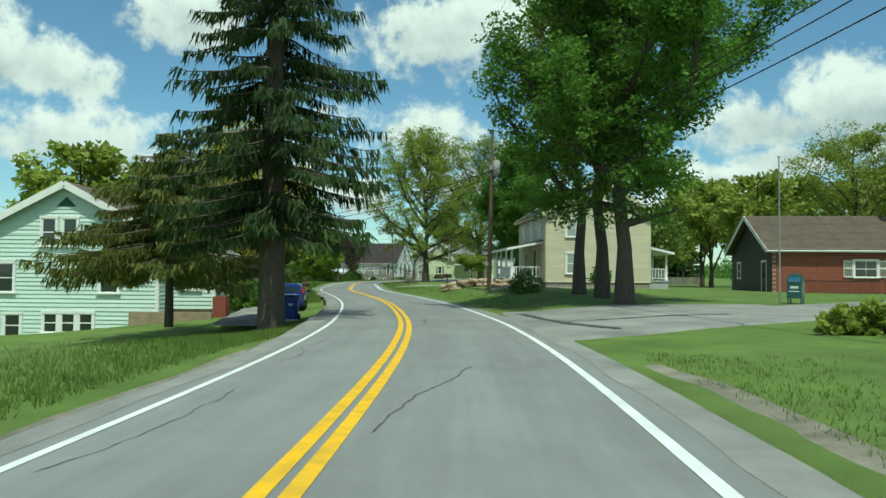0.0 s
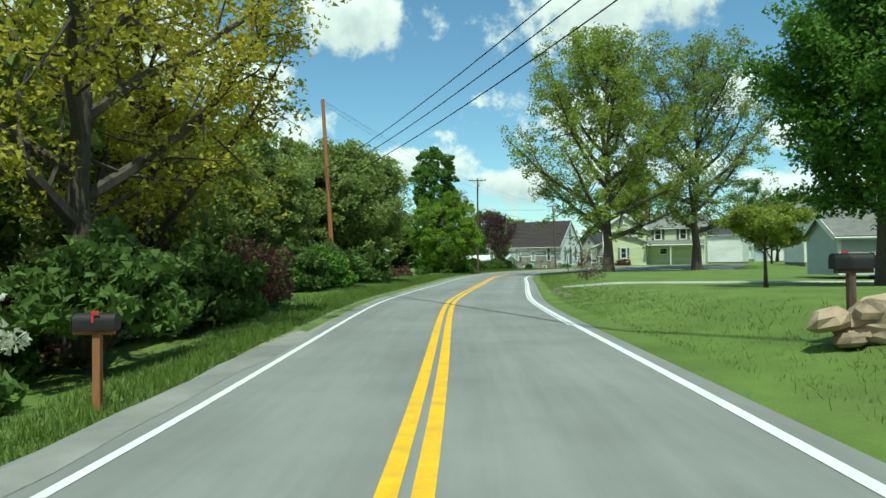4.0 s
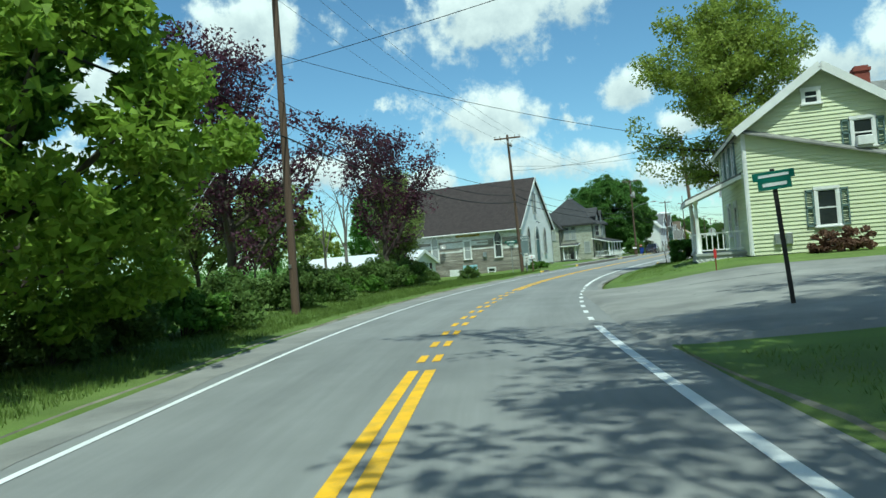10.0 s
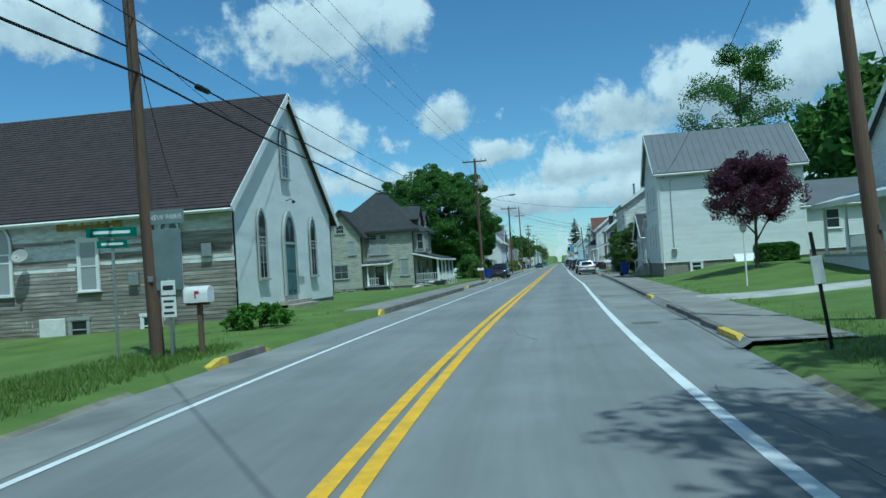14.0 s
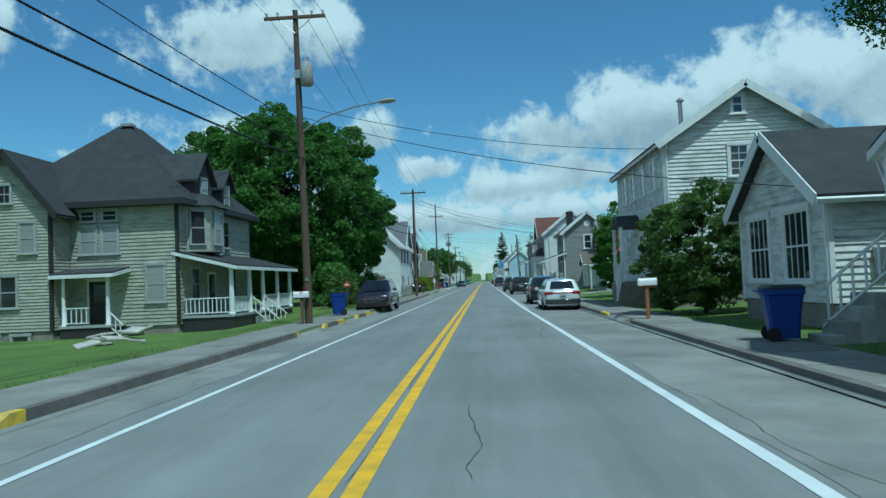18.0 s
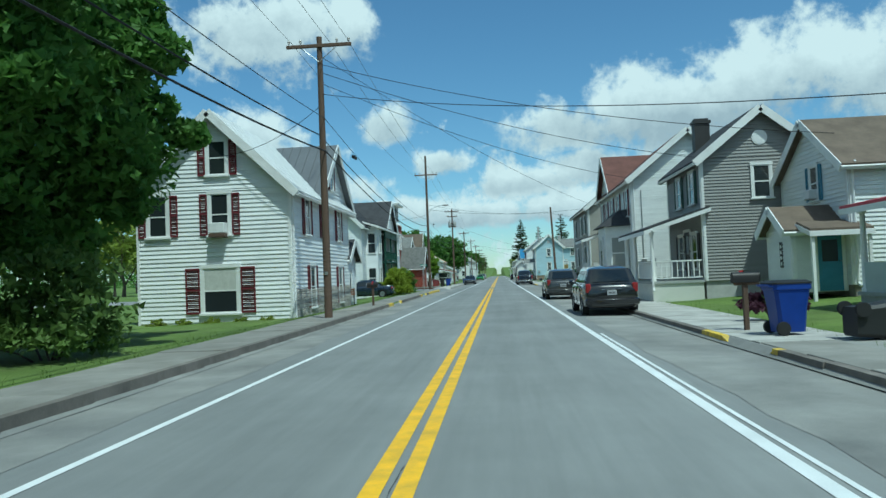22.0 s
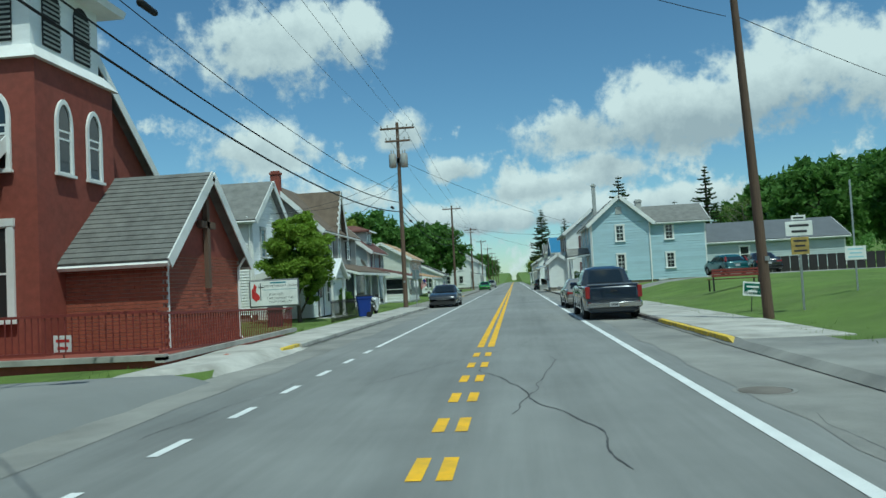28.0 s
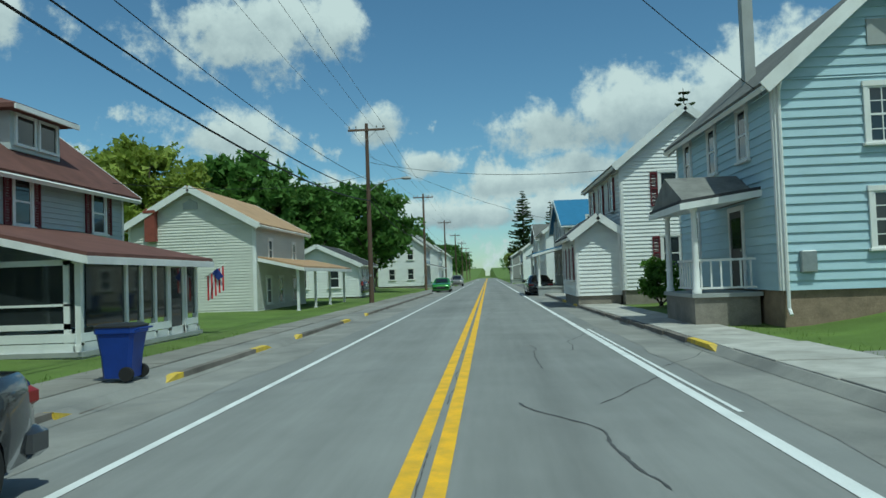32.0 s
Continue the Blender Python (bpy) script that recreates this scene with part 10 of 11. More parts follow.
def car(kind, paint, label, m, roof_rails=False, group="", lower=None, name=None, lamps="lamp_red", category=None, fine=True):
    L, W, H, belt, nose, y_wb, y_rf, y_rr, y_rb, tail, wr = CAR_KINDS[kind]
    t = thing(name or kind, label, category or {"suv": "suv", "pickup": "pickup truck"}.get(kind, "car"), m, group)
    hw, low = W / 2, 0.2 if kind not in ("suv", "pickup") else 0.27
    axles = (L / 2 - 0.86, -L / 2 + (0.86 if kind != "pickup" else 1.2))
    ra = wr * 1.13

    def top(y):
        if y > y_wb:
            q = (L / 2 - y) / (L / 2 - y_wb)
            return nose + (belt - nose) * (1 - (1 - q) ** 2.2)
        if y > y_rb:
            return belt
        return tail + (belt - tail) * smooth(-L / 2, y_rb, y)

    def half(y):
        e_ = max(0.0, abs(y) - (L / 2 - 0.75)) / 0.75
        return hw * (1 - 0.14 * e_ ** 2.2)
    st = [-L / 2, -L / 2 + 0.05, -L / 2 + 0.16]
    st += [L / 2 - 0.16, L / 2 - 0.05, L / 2, y_wb, y_rb, 0.0, (y_wb + L / 2) / 2]
    for a_ in axles:
        st += [a_ + ra * math.cos(math.pi * k / 8) for k in range(9)] + [a_ - ra - 0.01, a_ + ra + 0.01]
    rings = []
    for y in sorted(set(round(s, 3) for s in st)):
        zb = low
        for a_ in axles:
            if abs(y - a_) <= ra + 0.001:
                zb = max(low, wr + math.sqrt(max(0.0, ra * ra - (y - a_) ** 2)))
        end = abs(abs(y) - L / 2) < 0.001
        near = abs(abs(y) - (L / 2 - 0.05)) < 0.002
        w, zt = half(y), top(y)
        if end:
            zb, zt, w = max(zb, low + 0.12), zt - 0.14, w * 0.96
        elif near:
            zb, zt = max(zb, low + 0.04), zt - 0.05
        zz = [zb, max(zb, low + 0.09), max(zb + 0.01, 0.56 if H < 1.6 else 0.66), max(zb + 0.02, zt - 0.16), zt - 0.05, zt, zt + (0.02 if not end else 0)]
        xx = [0.8 * w, 0.955 * w, w, 0.985 * w, 0.955 * w, 0.9 * w, 0.35 * w]
        rings.append([(x, y, z) for x, z in zip(xx, zz)] + [(-x, y, z) for x, z in reversed(list(zip(xx, zz)))])
    part("body", Geo().loft(rings), paint, t, smooth=True)
    part("underbody", Geo().box(-hw + 0.26, hw - 0.26, -L / 2 + 0.3, L / 2 - 0.3, low - 0.02, 0.5).box(-hw * 0.88, hw * 0.88, -L / 2 + 0.35, L / 2 - 0.35, 0.45, 0.66), "plastic_black", t)
    # greenhouse
    wb, wt = hw * 0.93, hw * 0.72
    zr = H - 0.07
    lower_ring = [(wb, y_rb + 0.05, belt), (wb, y_wb - 0.1, belt), (wb * 0.75, y_wb, belt), (-wb * 0.75, y_wb, belt), (-wb, y_wb - 0.1, belt), (-wb, y_rb + 0.05, belt), (-wb * 0.78, y_rb, belt), (wb * 0.78, y_rb, belt)]
    zq = zr - (0.1 if kind in ("hatchback", "sedan") else 0.03)
    upper = [(wt, y_rr, zq), (wt, y_rf, zr - 0.03), (wt * 0.8, y_rf + 0.1, zr), (-wt * 0.8, y_rf + 0.1, zr), (-wt, y_rf, zr - 0.03), (-wt, y_rr, zq), (-wt * 0.8, y_rr - 0.1, zq), (wt * 0.8, y_rr - 0.1, zq)]
    cap = [(x * 0.88, (y - (y_rf + y_rr) / 2) * 0.86 + (y_rf + y_rr) / 2, H - 0.02 - (0.04 if y < -0.3 else 0)) for x, y, z in upper]
    cap2 = [(x * 0.5, (y - (y_rf + y_rr) / 2) * 0.6 + (y_rf + y_rr) / 2, H) for x, y, z in upper]
    cabin = part("cabin", Geo().loft([[(x, y, z - 0.06) for x, y, z in lower_ring], upper, cap, cap2]), paint, t, smooth=True)

    def pane(name_, a_, b_, c_, d_, u0, u1, v0, v1):
        """A pane on the face a b (below) c d (above)."""
        a_, b_, c_, d_ = Vector(a_), Vector(b_), Vector(c_), Vector(d_)
        n = (b_ - a_).cross(d_ - a_).normalized()
        q = [(a_.lerp(b_, u)).lerp(d_.lerp(c_, u), v) for u, v in ((u0, v0), (u1, v0), (u1, v1), (u0, v1))]
        part(name_, Geo().loft([[p - n * 0.01 for p in q], [p + n * 0.007 for p in q]]), "car_glass", cabin)
    lo, up = lower_ring, upper
    pane("windscreen", lo[3], lo[2], up[2], up[3], 0.0, 1.0, 0.1, 0.93)
    pane("rear_window", lo[7], lo[6], up[6], up[7], 0.04, 0.96, 0.16 if kind != "sedan" else 0.08, 0.92)
    split = {"sedan": ((0.16, 0.52), (0.55, 0.9)), "pickup": ((0.12, 0.55), (0.6, 0.9))}.get(kind, ((0.06, 0.28), (0.31, 0.62), (0.65, 0.92)))
    for u0, u1 in split:
        pane("side_window", lo[0], lo[1], up[1], up[0], u0, u1, 0.14, 0.9)
        pane("side_window", lo[4], lo[5], up[5], up[4], 1 - u1, 1 - u0, 0.14, 0.9)
    if roof_rails:
        for s in (-1, 1):
            part("roof_rail", Geo().tube([(s * wt * 0.9, y_rf - 0.1, H - 0.04), (s * wt * 0.9, y_rf - 0.25, H + 0.035), (s * wt * 0.9, y_rr + 0.25, H + 0.035), (s * wt * 0.9, y_rr + 0.1, H - 0.04)], 0.018, 6), "plastic_black", cabin)
    # wheels
    tyre = shared(("tyre", wr), lambda: Geo().lathe([(wr * 0.62, -0.1), (wr * 0.93, -0.11), (wr, -0.075), (wr, 0.075), (wr * 0.93, 0.11), (wr * 0.62, 0.1), (wr * 0.6, 0.0), (wr * 0.62, -0.1)], sides=22, cap=False).mesh("tyre", "rubber", True))

    def rim_mesh():
        g = Geo().lathe([(wr * 0.64, -0.06), (wr * 0.66, 0.085), (wr * 0.6, 0.09), (wr * 0.56, 0.05), (wr * 0.2, 0.045), (wr * 0.17, 0.075), (0.02, 0.08)], sides=20, cap=False)
        for k in range(5):
            c, s = math.cos(k * 1.2566), math.sin(k * 1.2566)
            a0, a1, w = wr * 0.15, wr * 0.6, 0.035
            g.loft([[(c * a0 - s * w, s * a0 + c * w, 0.04), (c * a0 + s * w, s * a0 - c * w, 0.04), (c * a0 + s * w, s * a0 - c * w, 0.085), (c * a0 - s * w, s * a0 + c * w, 0.085)],
                    [(c * a1 - s * w, s * a1 + c * w, 0.04), (c * a1 + s * w, s * a1 - c * w, 0.04), (c * a1 + s * w, s * a1 - c * w, 0.09), (c * a1 - s * w, s * a1 + c * w, 0.09)]])
        return g.mesh("rim", "rim", True)
    rim = shared(("rim", wr), rim_mesh)
    for a_ in axles:
        for s in (-1, 1):
            wh = part("wheel", tyre, "rubber", t, "black tyre on a silver rim", pose(s * (hw - 0.13), a_, wr, 0, 90 * s, 0), True)
            part("rim", rim, "rim", wh)
    # front
    f = L / 2
    part("grille", Geo().box(-hw * 0.45, hw * 0.45, f - 0.06, f + 0.008, nose - 0.24, nose - 0.11, 0.02), "plastic_black", t)
    part("grille_bar", Geo().box(-hw * 0.42, hw * 0.42, f - 0.03, f + 0.016, nose - 0.185, nose - 0.165, 0.004), "chrome", t)
    if kind in ("suv", "pickup"):
        for k in range(3):
            part("grille_slat", Geo().box(-hw * 0.4, hw * 0.4, f - 0.03, f + 0.018, nose - 0.32 + k * 0.075, nose - 0.285 + k * 0.075, 0.006), "chrome", t)
    part("air_intake", Geo().box(-hw * 0.55, hw * 0.55, f - 0.06, f + 0.006, low + 0.16, low + 0.27, 0.02), "plastic_black", t)
    for s in (-1, 1):
        x0, x1 = sorted((s * hw * 0.5, s * hw * 0.86))
        part("headlamp", Geo().loft([[(x0, f - 0.32 if s < 0 else f - 0.06, nose - 0.23), (x1, f - 0.06 if s < 0 else f - 0.32, nose - 0.23), (x1, f - 0.1 if s < 0 else f - 0.34, nose - 0.08), (x0, f - 0.34 if s < 0 else f - 0.1, nose - 0.08)],
                                     [(x0, f - 0.1 if s < 0 else f + 0.006, nose - 0.23), (x1, f + 0.006 if s < 0 else f - 0.1, nose - 0.23), (x1, f - 0.02 if s < 0 else f - 0.16, nose - 0.1), (x0, f - 0.16 if s < 0 else f - 0.02, nose - 0.1)]]), "lamp_clear", t)
        part("fog_lamp", Geo().box(s * hw * 0.7 - 0.07, s * hw * 0.7 + 0.07, f - 0.16, f - 0.02, low + 0.17, low + 0.25, 0.02), "plastic_black", t)
        # mirrors and handles
        part("wing_mirror", Geo().box(s * (hw + 0.1) - 0.09, s * (hw + 0.1) + 0.09, y_wb - 0.5, y_wb - 0.38, belt - 0.02, belt + 0.13, 0.035).box(min(s * hw * 0.9, s * (hw + 0.04)), max(s * hw * 0.9, s * (hw + 0.04)), y_wb - 0.46, y_wb - 0.42, belt, belt + 0.04), paint, t, smooth=True)
        for yd in () if not fine else (y_wb - 1.05, (y_rr + y_wb) / 2 - 0.85 if kind != "pickup" else y_rr + 0.15):
            part("door_handle", Geo().box(s * hw * 0.99 - 0.02, s * hw * 0.99 + 0.02, yd - 0.09, yd + 0.09, belt - 0.15, belt - 0.12, 0.008), paint, t)
        for yd in () if not fine else ((y_wb - 0.12, y_wb - 1.2, y_rb + 0.95) if kind != "pickup" else (y_wb - 0.12, y_wb - 1.2, y_rb + 0.1)):
            part("door_gap", Geo().box(s * hw * 0.99 - 0.012, s * hw * 0.99 + 0.0115, yd - 0.005, yd + 0.005, low + 0.14, belt - 0.14), "plastic_black", t)
        if lower:
            part("side_cladding", Geo().box(s * hw - 0.02, s * hw + 0.016, axles[1] + ra, axles[0] - ra, low + 0.02, low + 0.26, 0.012), lower, t)
    # rear
    r = -L / 2
    if kind in ("hatchback", "suv"):
        for s in (-1, 1):
            z0, z1 = (belt + 0.0, belt + 0.33) if kind == "hatchback" else (belt - 0.28, belt + 0.03)
            x0, x1 = sorted((s * hw * (0.8 if kind == "hatchback" else 0.72), s * hw * (0.93 if kind == "hatchback" else 0.9)))
            g = Geo()
            if kind == "hatchback":
                g.loft([[(x0, r + 0.08, z0), (x1, r + 0.14, z0), (x1, r + 0.4, z0), (x0, r + 0.4, z0)], [(x0 * 0.93, r + 0.31, z1), (x1 * 0.9, r + 0.36, z1), (x1 * 0.9, r + 0.5, z1), (x0 * 0.93, r + 0.5, z1)]])
            else:
                g.box(x0, x1, r + 0.005, r + 0.16, z0, z1, 0.03)
            part("tail_lamp", g, lamps, t, smooth=True)
    elif kind == "wagon":
        for s in (-1, 1):
            x0, x1 = sorted((s * hw * 0.5, s * hw * 0.93))
            part("tail_lamp", Geo().box(x0, x1, r - 0.005, r + 0.26, belt - 0.22, belt - 0.05, 0.03), lamps, t, smooth=True)
        part("light_bar", Geo().box(-hw * 0.5, hw * 0.5, r - 0.012, r + 0.05, belt - 0.16, belt - 0.09, 0.01), lamps, t)
    elif kind == "sedan":
        for s in (-1, 1):
            x0, x1 = sorted((s * hw * 0.48, s * hw * 0.9))
            part("tail_lamp", Geo().box(x0, x1, r - 0.006, r + 0.22, tail - 0.28, tail - 0.12, 0.04), lamps, t, smooth=True)
    else:
        for s in (-1, 1):
            x0, x1 = sorted((s * hw * 0.8, s * hw * 0.955))
            part("tail_lamp", Geo().box(x0, x1, r - 0.008, r + 0.1, tail - 0.45, tail - 0.04, 0.02), lamps, t, smooth=True)
        part("tailgate_panel", Geo().box(-hw * 0.76, hw * 0.76, r - 0.012, r + 0.03, tail - 0.5, tail - 0.1, 0.012), paint, t)
        part("tailgate_handle", Geo().box(-0.12, 0.12, r - 0.022, r, tail - 0.24, tail - 0.17, 0.01), "plastic_black", t)
        part("bed_liner", Geo().box(-hw * 0.82, hw * 0.82, r + 0.12, y_rb - 0.15, tail - 0.04, tail + 0.03, 0.01), "plastic_black", t)
        part("bed_cover_rail", Geo().box(-hw * 0.9, hw * 0.9, r + 0.01, r + 0.07, tail + 0.0, tail + 0.035, 0.012), "chrome", t)
    bumper = {"pickup": "chrome"}.get(kind, lower or paint)
    zb = low + (0.1 if kind != "pickup" else 0.16)
    part("rear_bumper", Geo().box(-hw * 0.94, hw * 0.94, r - 0.07, r + 0.2, zb, zb + 0.24, 0.05), bumper, t, smooth=True)
    part("bumper_step", Geo().box(-hw * 0.7, hw * 0.7, r - 0.075, r, zb + 0.0, zb + 0.05, 0.01), "plastic_black", t)
    zp = (belt - 0.36) if kind != "pickup" else zb + 0.05
    plate = part("number_plate", Geo().box(-0.155, 0.155, r - (0.012 if kind != "pickup" else 0.085), r + 0.02, zp, zp + 0.15, 0.006), "plate_pale", t, "white plate with dark bars")
    for k in range(5 if fine else 0):
        part("plate_bar", Geo().box(-0.11 + k * 0.046, -0.08 + k * 0.046, r - (0.016 if kind != "pickup" else 0.089), r, zp + 0.045, zp + 0.11), "ink", plate)
    if kind != "pickup":
        part("tailgate_trim", Geo().box(-hw * 0.36, hw * 0.36, r - 0.014, r + 0.02, belt - 0.185, belt - 0.16, 0.005), "chrome" if kind != "wagon" else paint, t)
        part("rear_wiper", Geo().tube([(0.0, y_rb - 0.02, belt + 0.02), (0.3, (y_rb + y_rr) / 2 - 0.14, belt + 0.16)], 0.009, 5), "plastic_black", t)
    return t


def heading(y):
    return math.degrees(math.atan2(-(road_x(y + 1) - road_x(y - 1)), 2.0))


def on_road(off, y, flip=False, z=0.0, tilt=0.0):
    c, r = road_frame(y)
    p = c + r * off
    return pose(p.x, p.y, z, 0, tilt, heading(y) + (180 if flip else 0))


car("hatchback", "paint_blue", "dark blue hatchback parked in the lay-by", pose(-20.3, 36.5, ground_z(-20.3, 36.5) + 0.045, 0, 0, 26), name="hatchback_car")
car("suv", "paint_plum", "dark plum square-fronted SUV parked half on the kerb", pose(-64.8, 240.3, 0.03, 0, 1.8, 180), name="suv_car", roof_rails=True)
car("wagon", "paint_white", "older white station wagon with grey lower cladding", pose(-55.4, 235.6, -0.03), name="station_wagon", roof_rails=True, lower="paint_grey")
car("suv", "paint_green", "dark green compact SUV parked at the kerb", pose(-55.5, 243.8, -0.03) @ Matrix.Diagonal((0.93, 0.92, 0.95, 1)), name="suv_car", lower="plastic_black", roof_rails=True)
car("suv", "paint_black", "glossy black SUV parked at the kerb", pose(-55.5, 271.3, -0.03), name="suv_car")
car("suv", "paint_grey", "dark grey compact SUV parked at the kerb", pose(-55.75, 287.2, -0.03), name="suv_car", roof_rails=True)
car("sedan", "paint_navy", "dark navy saloon parked on the lawn", pose(-69.45, 300.1, ground_z(-69.45, 300.1) + 0.02, 0, 0, 92) @ Matrix.Diagonal((0.94, 0.9, 0.96, 1)), name="sedan_car")
car("pickup", "paint_navy", "dark navy pickup truck with a chrome bumper", pose(-56.0, 341.0, -0.03), name="pickup_truck")
car("sedan", "paint_silver", "dull silver saloon parked at the kerb", pose(-56.0, 351.0, -0.03), name="sedan_car")
car("sedan", "paint_charcoal", "charcoal saloon parked facing the traffic", pose(-63.85, 361.2, -0.03, 0, 0, 180), name="sedan_car")
far = car("hatchback", "paint_teal", "teal hatchback on the car park", pose(-44.0, 368.4, ground_z(-44, 368.4) + 0.06, 0, 0, 8), name="hatchback_car", fine=False)
car("sedan", "paint_black", "black saloon on the car park", pose(-41.7, 367.8, ground_z(-41.7, 367.8) + 0.06, 0, 0, -4), name="sedan_car", fine=False)
car("suv", "paint_black", "dark SUV beside the garage", pose(-71, 414, ground_z(-71, 414) + 0.04, 0, 0, 80), name="suv_car", fine=False)
car("sedan", "paint_lime", "small green car far down the street", pose(-64.1, 432, -0.03, 0, 0, 180), name="sedan_car", fine=False)
car("suv", "paint_white", "white SUV behind the old church", pose(-78, 202, ground_z(-78, 202) + 0.04, 0, 0, 70), name="suv_car", fine=False)
car("sedan", "paint_black", "dark saloon far down the street", pose(-55.9, 412, -0.03), name="sedan_car", fine=False)
car("suv", "paint_silver", "silver SUV far down the street", pose(-64.2, 470, -0.03, 0, 0, 180), name="suv_car", fine=False)
car("suv", "paint_black", "black SUV beside the back house", pose(-14, 131, ground_z(-14, 131) + 0.04, 0, 0, 200), name="suv_car", fine=False)
car("pickup", "paint_white", "white pickup truck behind the brick building", pose(20, 62, ground_z(20, 62) + 0.04, 0, 0, 100), name="pickup_truck", fine=False)


# ---------------------------------------------------------------- bins, mailboxes, signs
def wheeled_bin(x, y, z, rz, label, group="wheeled bins"):
    t = thing("wheeled_bin", label, "bin", pose(x, y, z, 0, 0, rz), group)

    def rr(w, d, zz, cy=0.0):
        c = 0.06
        return [(-w + c, cy - d, zz), (w - c, cy - d, zz), (w, cy - d + c, zz), (w, cy + d - c, zz), (w - c, cy + d, zz), (-w + c, cy + d, zz), (-w, cy + d - c, zz), (-w, cy - d + c, zz)]
    part("body", shared("bin_body", lambda: Geo().loft([rr(0.24, 0.26, 0.05), rr(0.26, 0.29, 0.45), rr(0.3, 0.35, 0.86), rr(0.325, 0.375, 0.88), rr(0.325, 0.375, 0.98)]).mesh("body", "plastic_blue", True)), "plastic_blue", t)
    part("lid", shared("bin_lid", lambda: Geo().loft([rr(0.335, 0.385, 0.982), rr(0.335, 0.385, 1.01), rr(0.27, 0.31, 1.055)]).mesh("lid", "plastic_black", True)), "plastic_black", t, "dark grey hinged lid")
    part("handle", shared("bin_handle", lambda: Geo().tube([(-0.26, 0.36, 0.93), (-0.26, 0.45, 0.96), (0.26, 0.45, 0.96), (0.26, 0.36, 0.93)], 0.018, 6).mesh("handle", "plastic_blue")), "plastic_blue", t)
    part("emblem", shared("bin_emblem", lambda: Geo().box(-0.1, 0.1, -0.345, -0.31, 0.66, 0.69).box(-0.07, 0.07, -0.335, -0.3, 0.61, 0.635).mesh("emblem", "plastic_white")), "plastic_white", t, "two pale printed bars")
    part("axle", shared("bin_axle", lambda: Geo().tube([(-0.3, 0.22, 0.13), (0.3, 0.22, 0.13)], 0.012, 6).mesh("axle", "galvanised")), "galvanised", t)
    for s in (-1, 1):
        part("wheel", shared("bin_wheel", lambda: Geo().lathe([(0.03, -0.04), (0.13, -0.035), (0.135, 0), (0.13, 0.035), (0.03, 0.04)], sides=16).mesh("wheel", "rubber", True)), "rubber", t, m=pose(s * 0.29, 0.22, 0.13, 0, 90, 0))
    return t


for x, y, rz in ((-15.4, 27.8, 20), (-65.5, 232.6, -75), (-53.25, 214.0, 80), (-53.6, 259.0, 95), (-66.35, 346.8, -80), (-65.15, 369.1, -90), (-53.7, 294.8, 90), (-53.7, 399.5, 90), (-53.9, 403.2, 80)):
    v = abs(x - road_x(y)) - half_width(y, x > road_x(y))
    made = wheeled_bin(x, y, (0.2 if x < road_x(y) and y < 318 else 0.14) if 168 < y and v < 2.2 else ground_z(x, y) + 0.03, rz, "blue wheeled bin standing beside the road" if y < 100 else "blue wheeled bin standing on the pavement")
    if 368.5 < y < 370:
        made.matrix_basis = made.matrix_basis @ Matrix.Diagonal((0.85, 0.85, 0.82, 1))
fallen = wheeled_bin(-53.55, 258.0, 0.2, 0, "dark wheeled bin lying on its side")
fallen.matrix_basis = pose(-53.1, 257.6, 0.45, 90, 0, 95)
for ob in fallen.children:
    if ob.name.startswith("body"):
        ob.data = ob.data.copy()
        ob.data.materials[0] = M["plastic_black"]


def mailbox(x, y, rz, post="wood_pole", box_m="iron", label="black metal mailbox on a wooden post", z=None, scale=1.0, pole_mounted=False):
    zz = (0.13 if y > 168 and z is None else ground_z(x, y)) if z is None else z
    t = thing("mailbox", label, "mailbox", pose(x, y, zz, 0, 0, rz), "mailboxes")
    if not pole_mounted:
        part("post", Geo().box(-0.05, 0.05, -0.05, 0.05, -0.1, 1.0, 0.01), post, t)
        part("arm", Geo().box(-0.05, 0.05, -0.3, 0.22, 0.96, 1.02, 0.01), post, t)
    w, h = 0.1 * scale, 0.12 * scale
    prof = [(-w, 1.02), (w, 1.02), (w, 1.02 + h)] + [(w * math.cos(a_), 1.02 + h + w * math.sin(a_)) for a_ in (0.5, 1.0, 1.57, 2.14, 2.64)] + [(-w, 1.02 + h)]
    b = part("box", Geo().prism(prof, "y", -0.28, 0.26), box_m, t, smooth=True)
    part("door", Geo().prism([(px * 1.05, 1.02 + (pz - 1.02) * 1.04) for px, pz in prof], "y", -0.3, -0.285), box_m, b)
    part("flag", Geo().box(w, w + 0.01, -0.03, 0.0, 1.12, 1.27, 0.003).box(w, w + 0.012, -0.03, 0.07, 1.22, 1.27, 0.003), "flag_red", b, "small red flag")
    return t


mailbox(-15.9, 51.5, 120)
mailbox(-24.3, 45.8, -60, "wood_pole_red", label="black mailbox on a pale wooden post")
mailbox(-65.75, 170.9, -90, box_m="plastic_white", label="large white mailbox on a dark wooden post", scale=1.6)
mailbox(-54.0, 222.3, 90, "wood_pole_red", "plastic_white", "white mailbox on a reddish wooden post")
mailbox(-54.0, 260.2, 90, label="black mailbox on a dark wooden post")
mailbox(-65.6, 281.1, -90)
mailbox(-54.0, 281.9, 90)
mailbox(-54.0, 296.2, 90)
mailbox(-54.0, 317.2, 90)
mailbox(-65.55, 226.1, -90, box_m="plastic_white", label="white mailbox on a post beside the utility pole")
mailbox(-54.0, 392.0, 90)


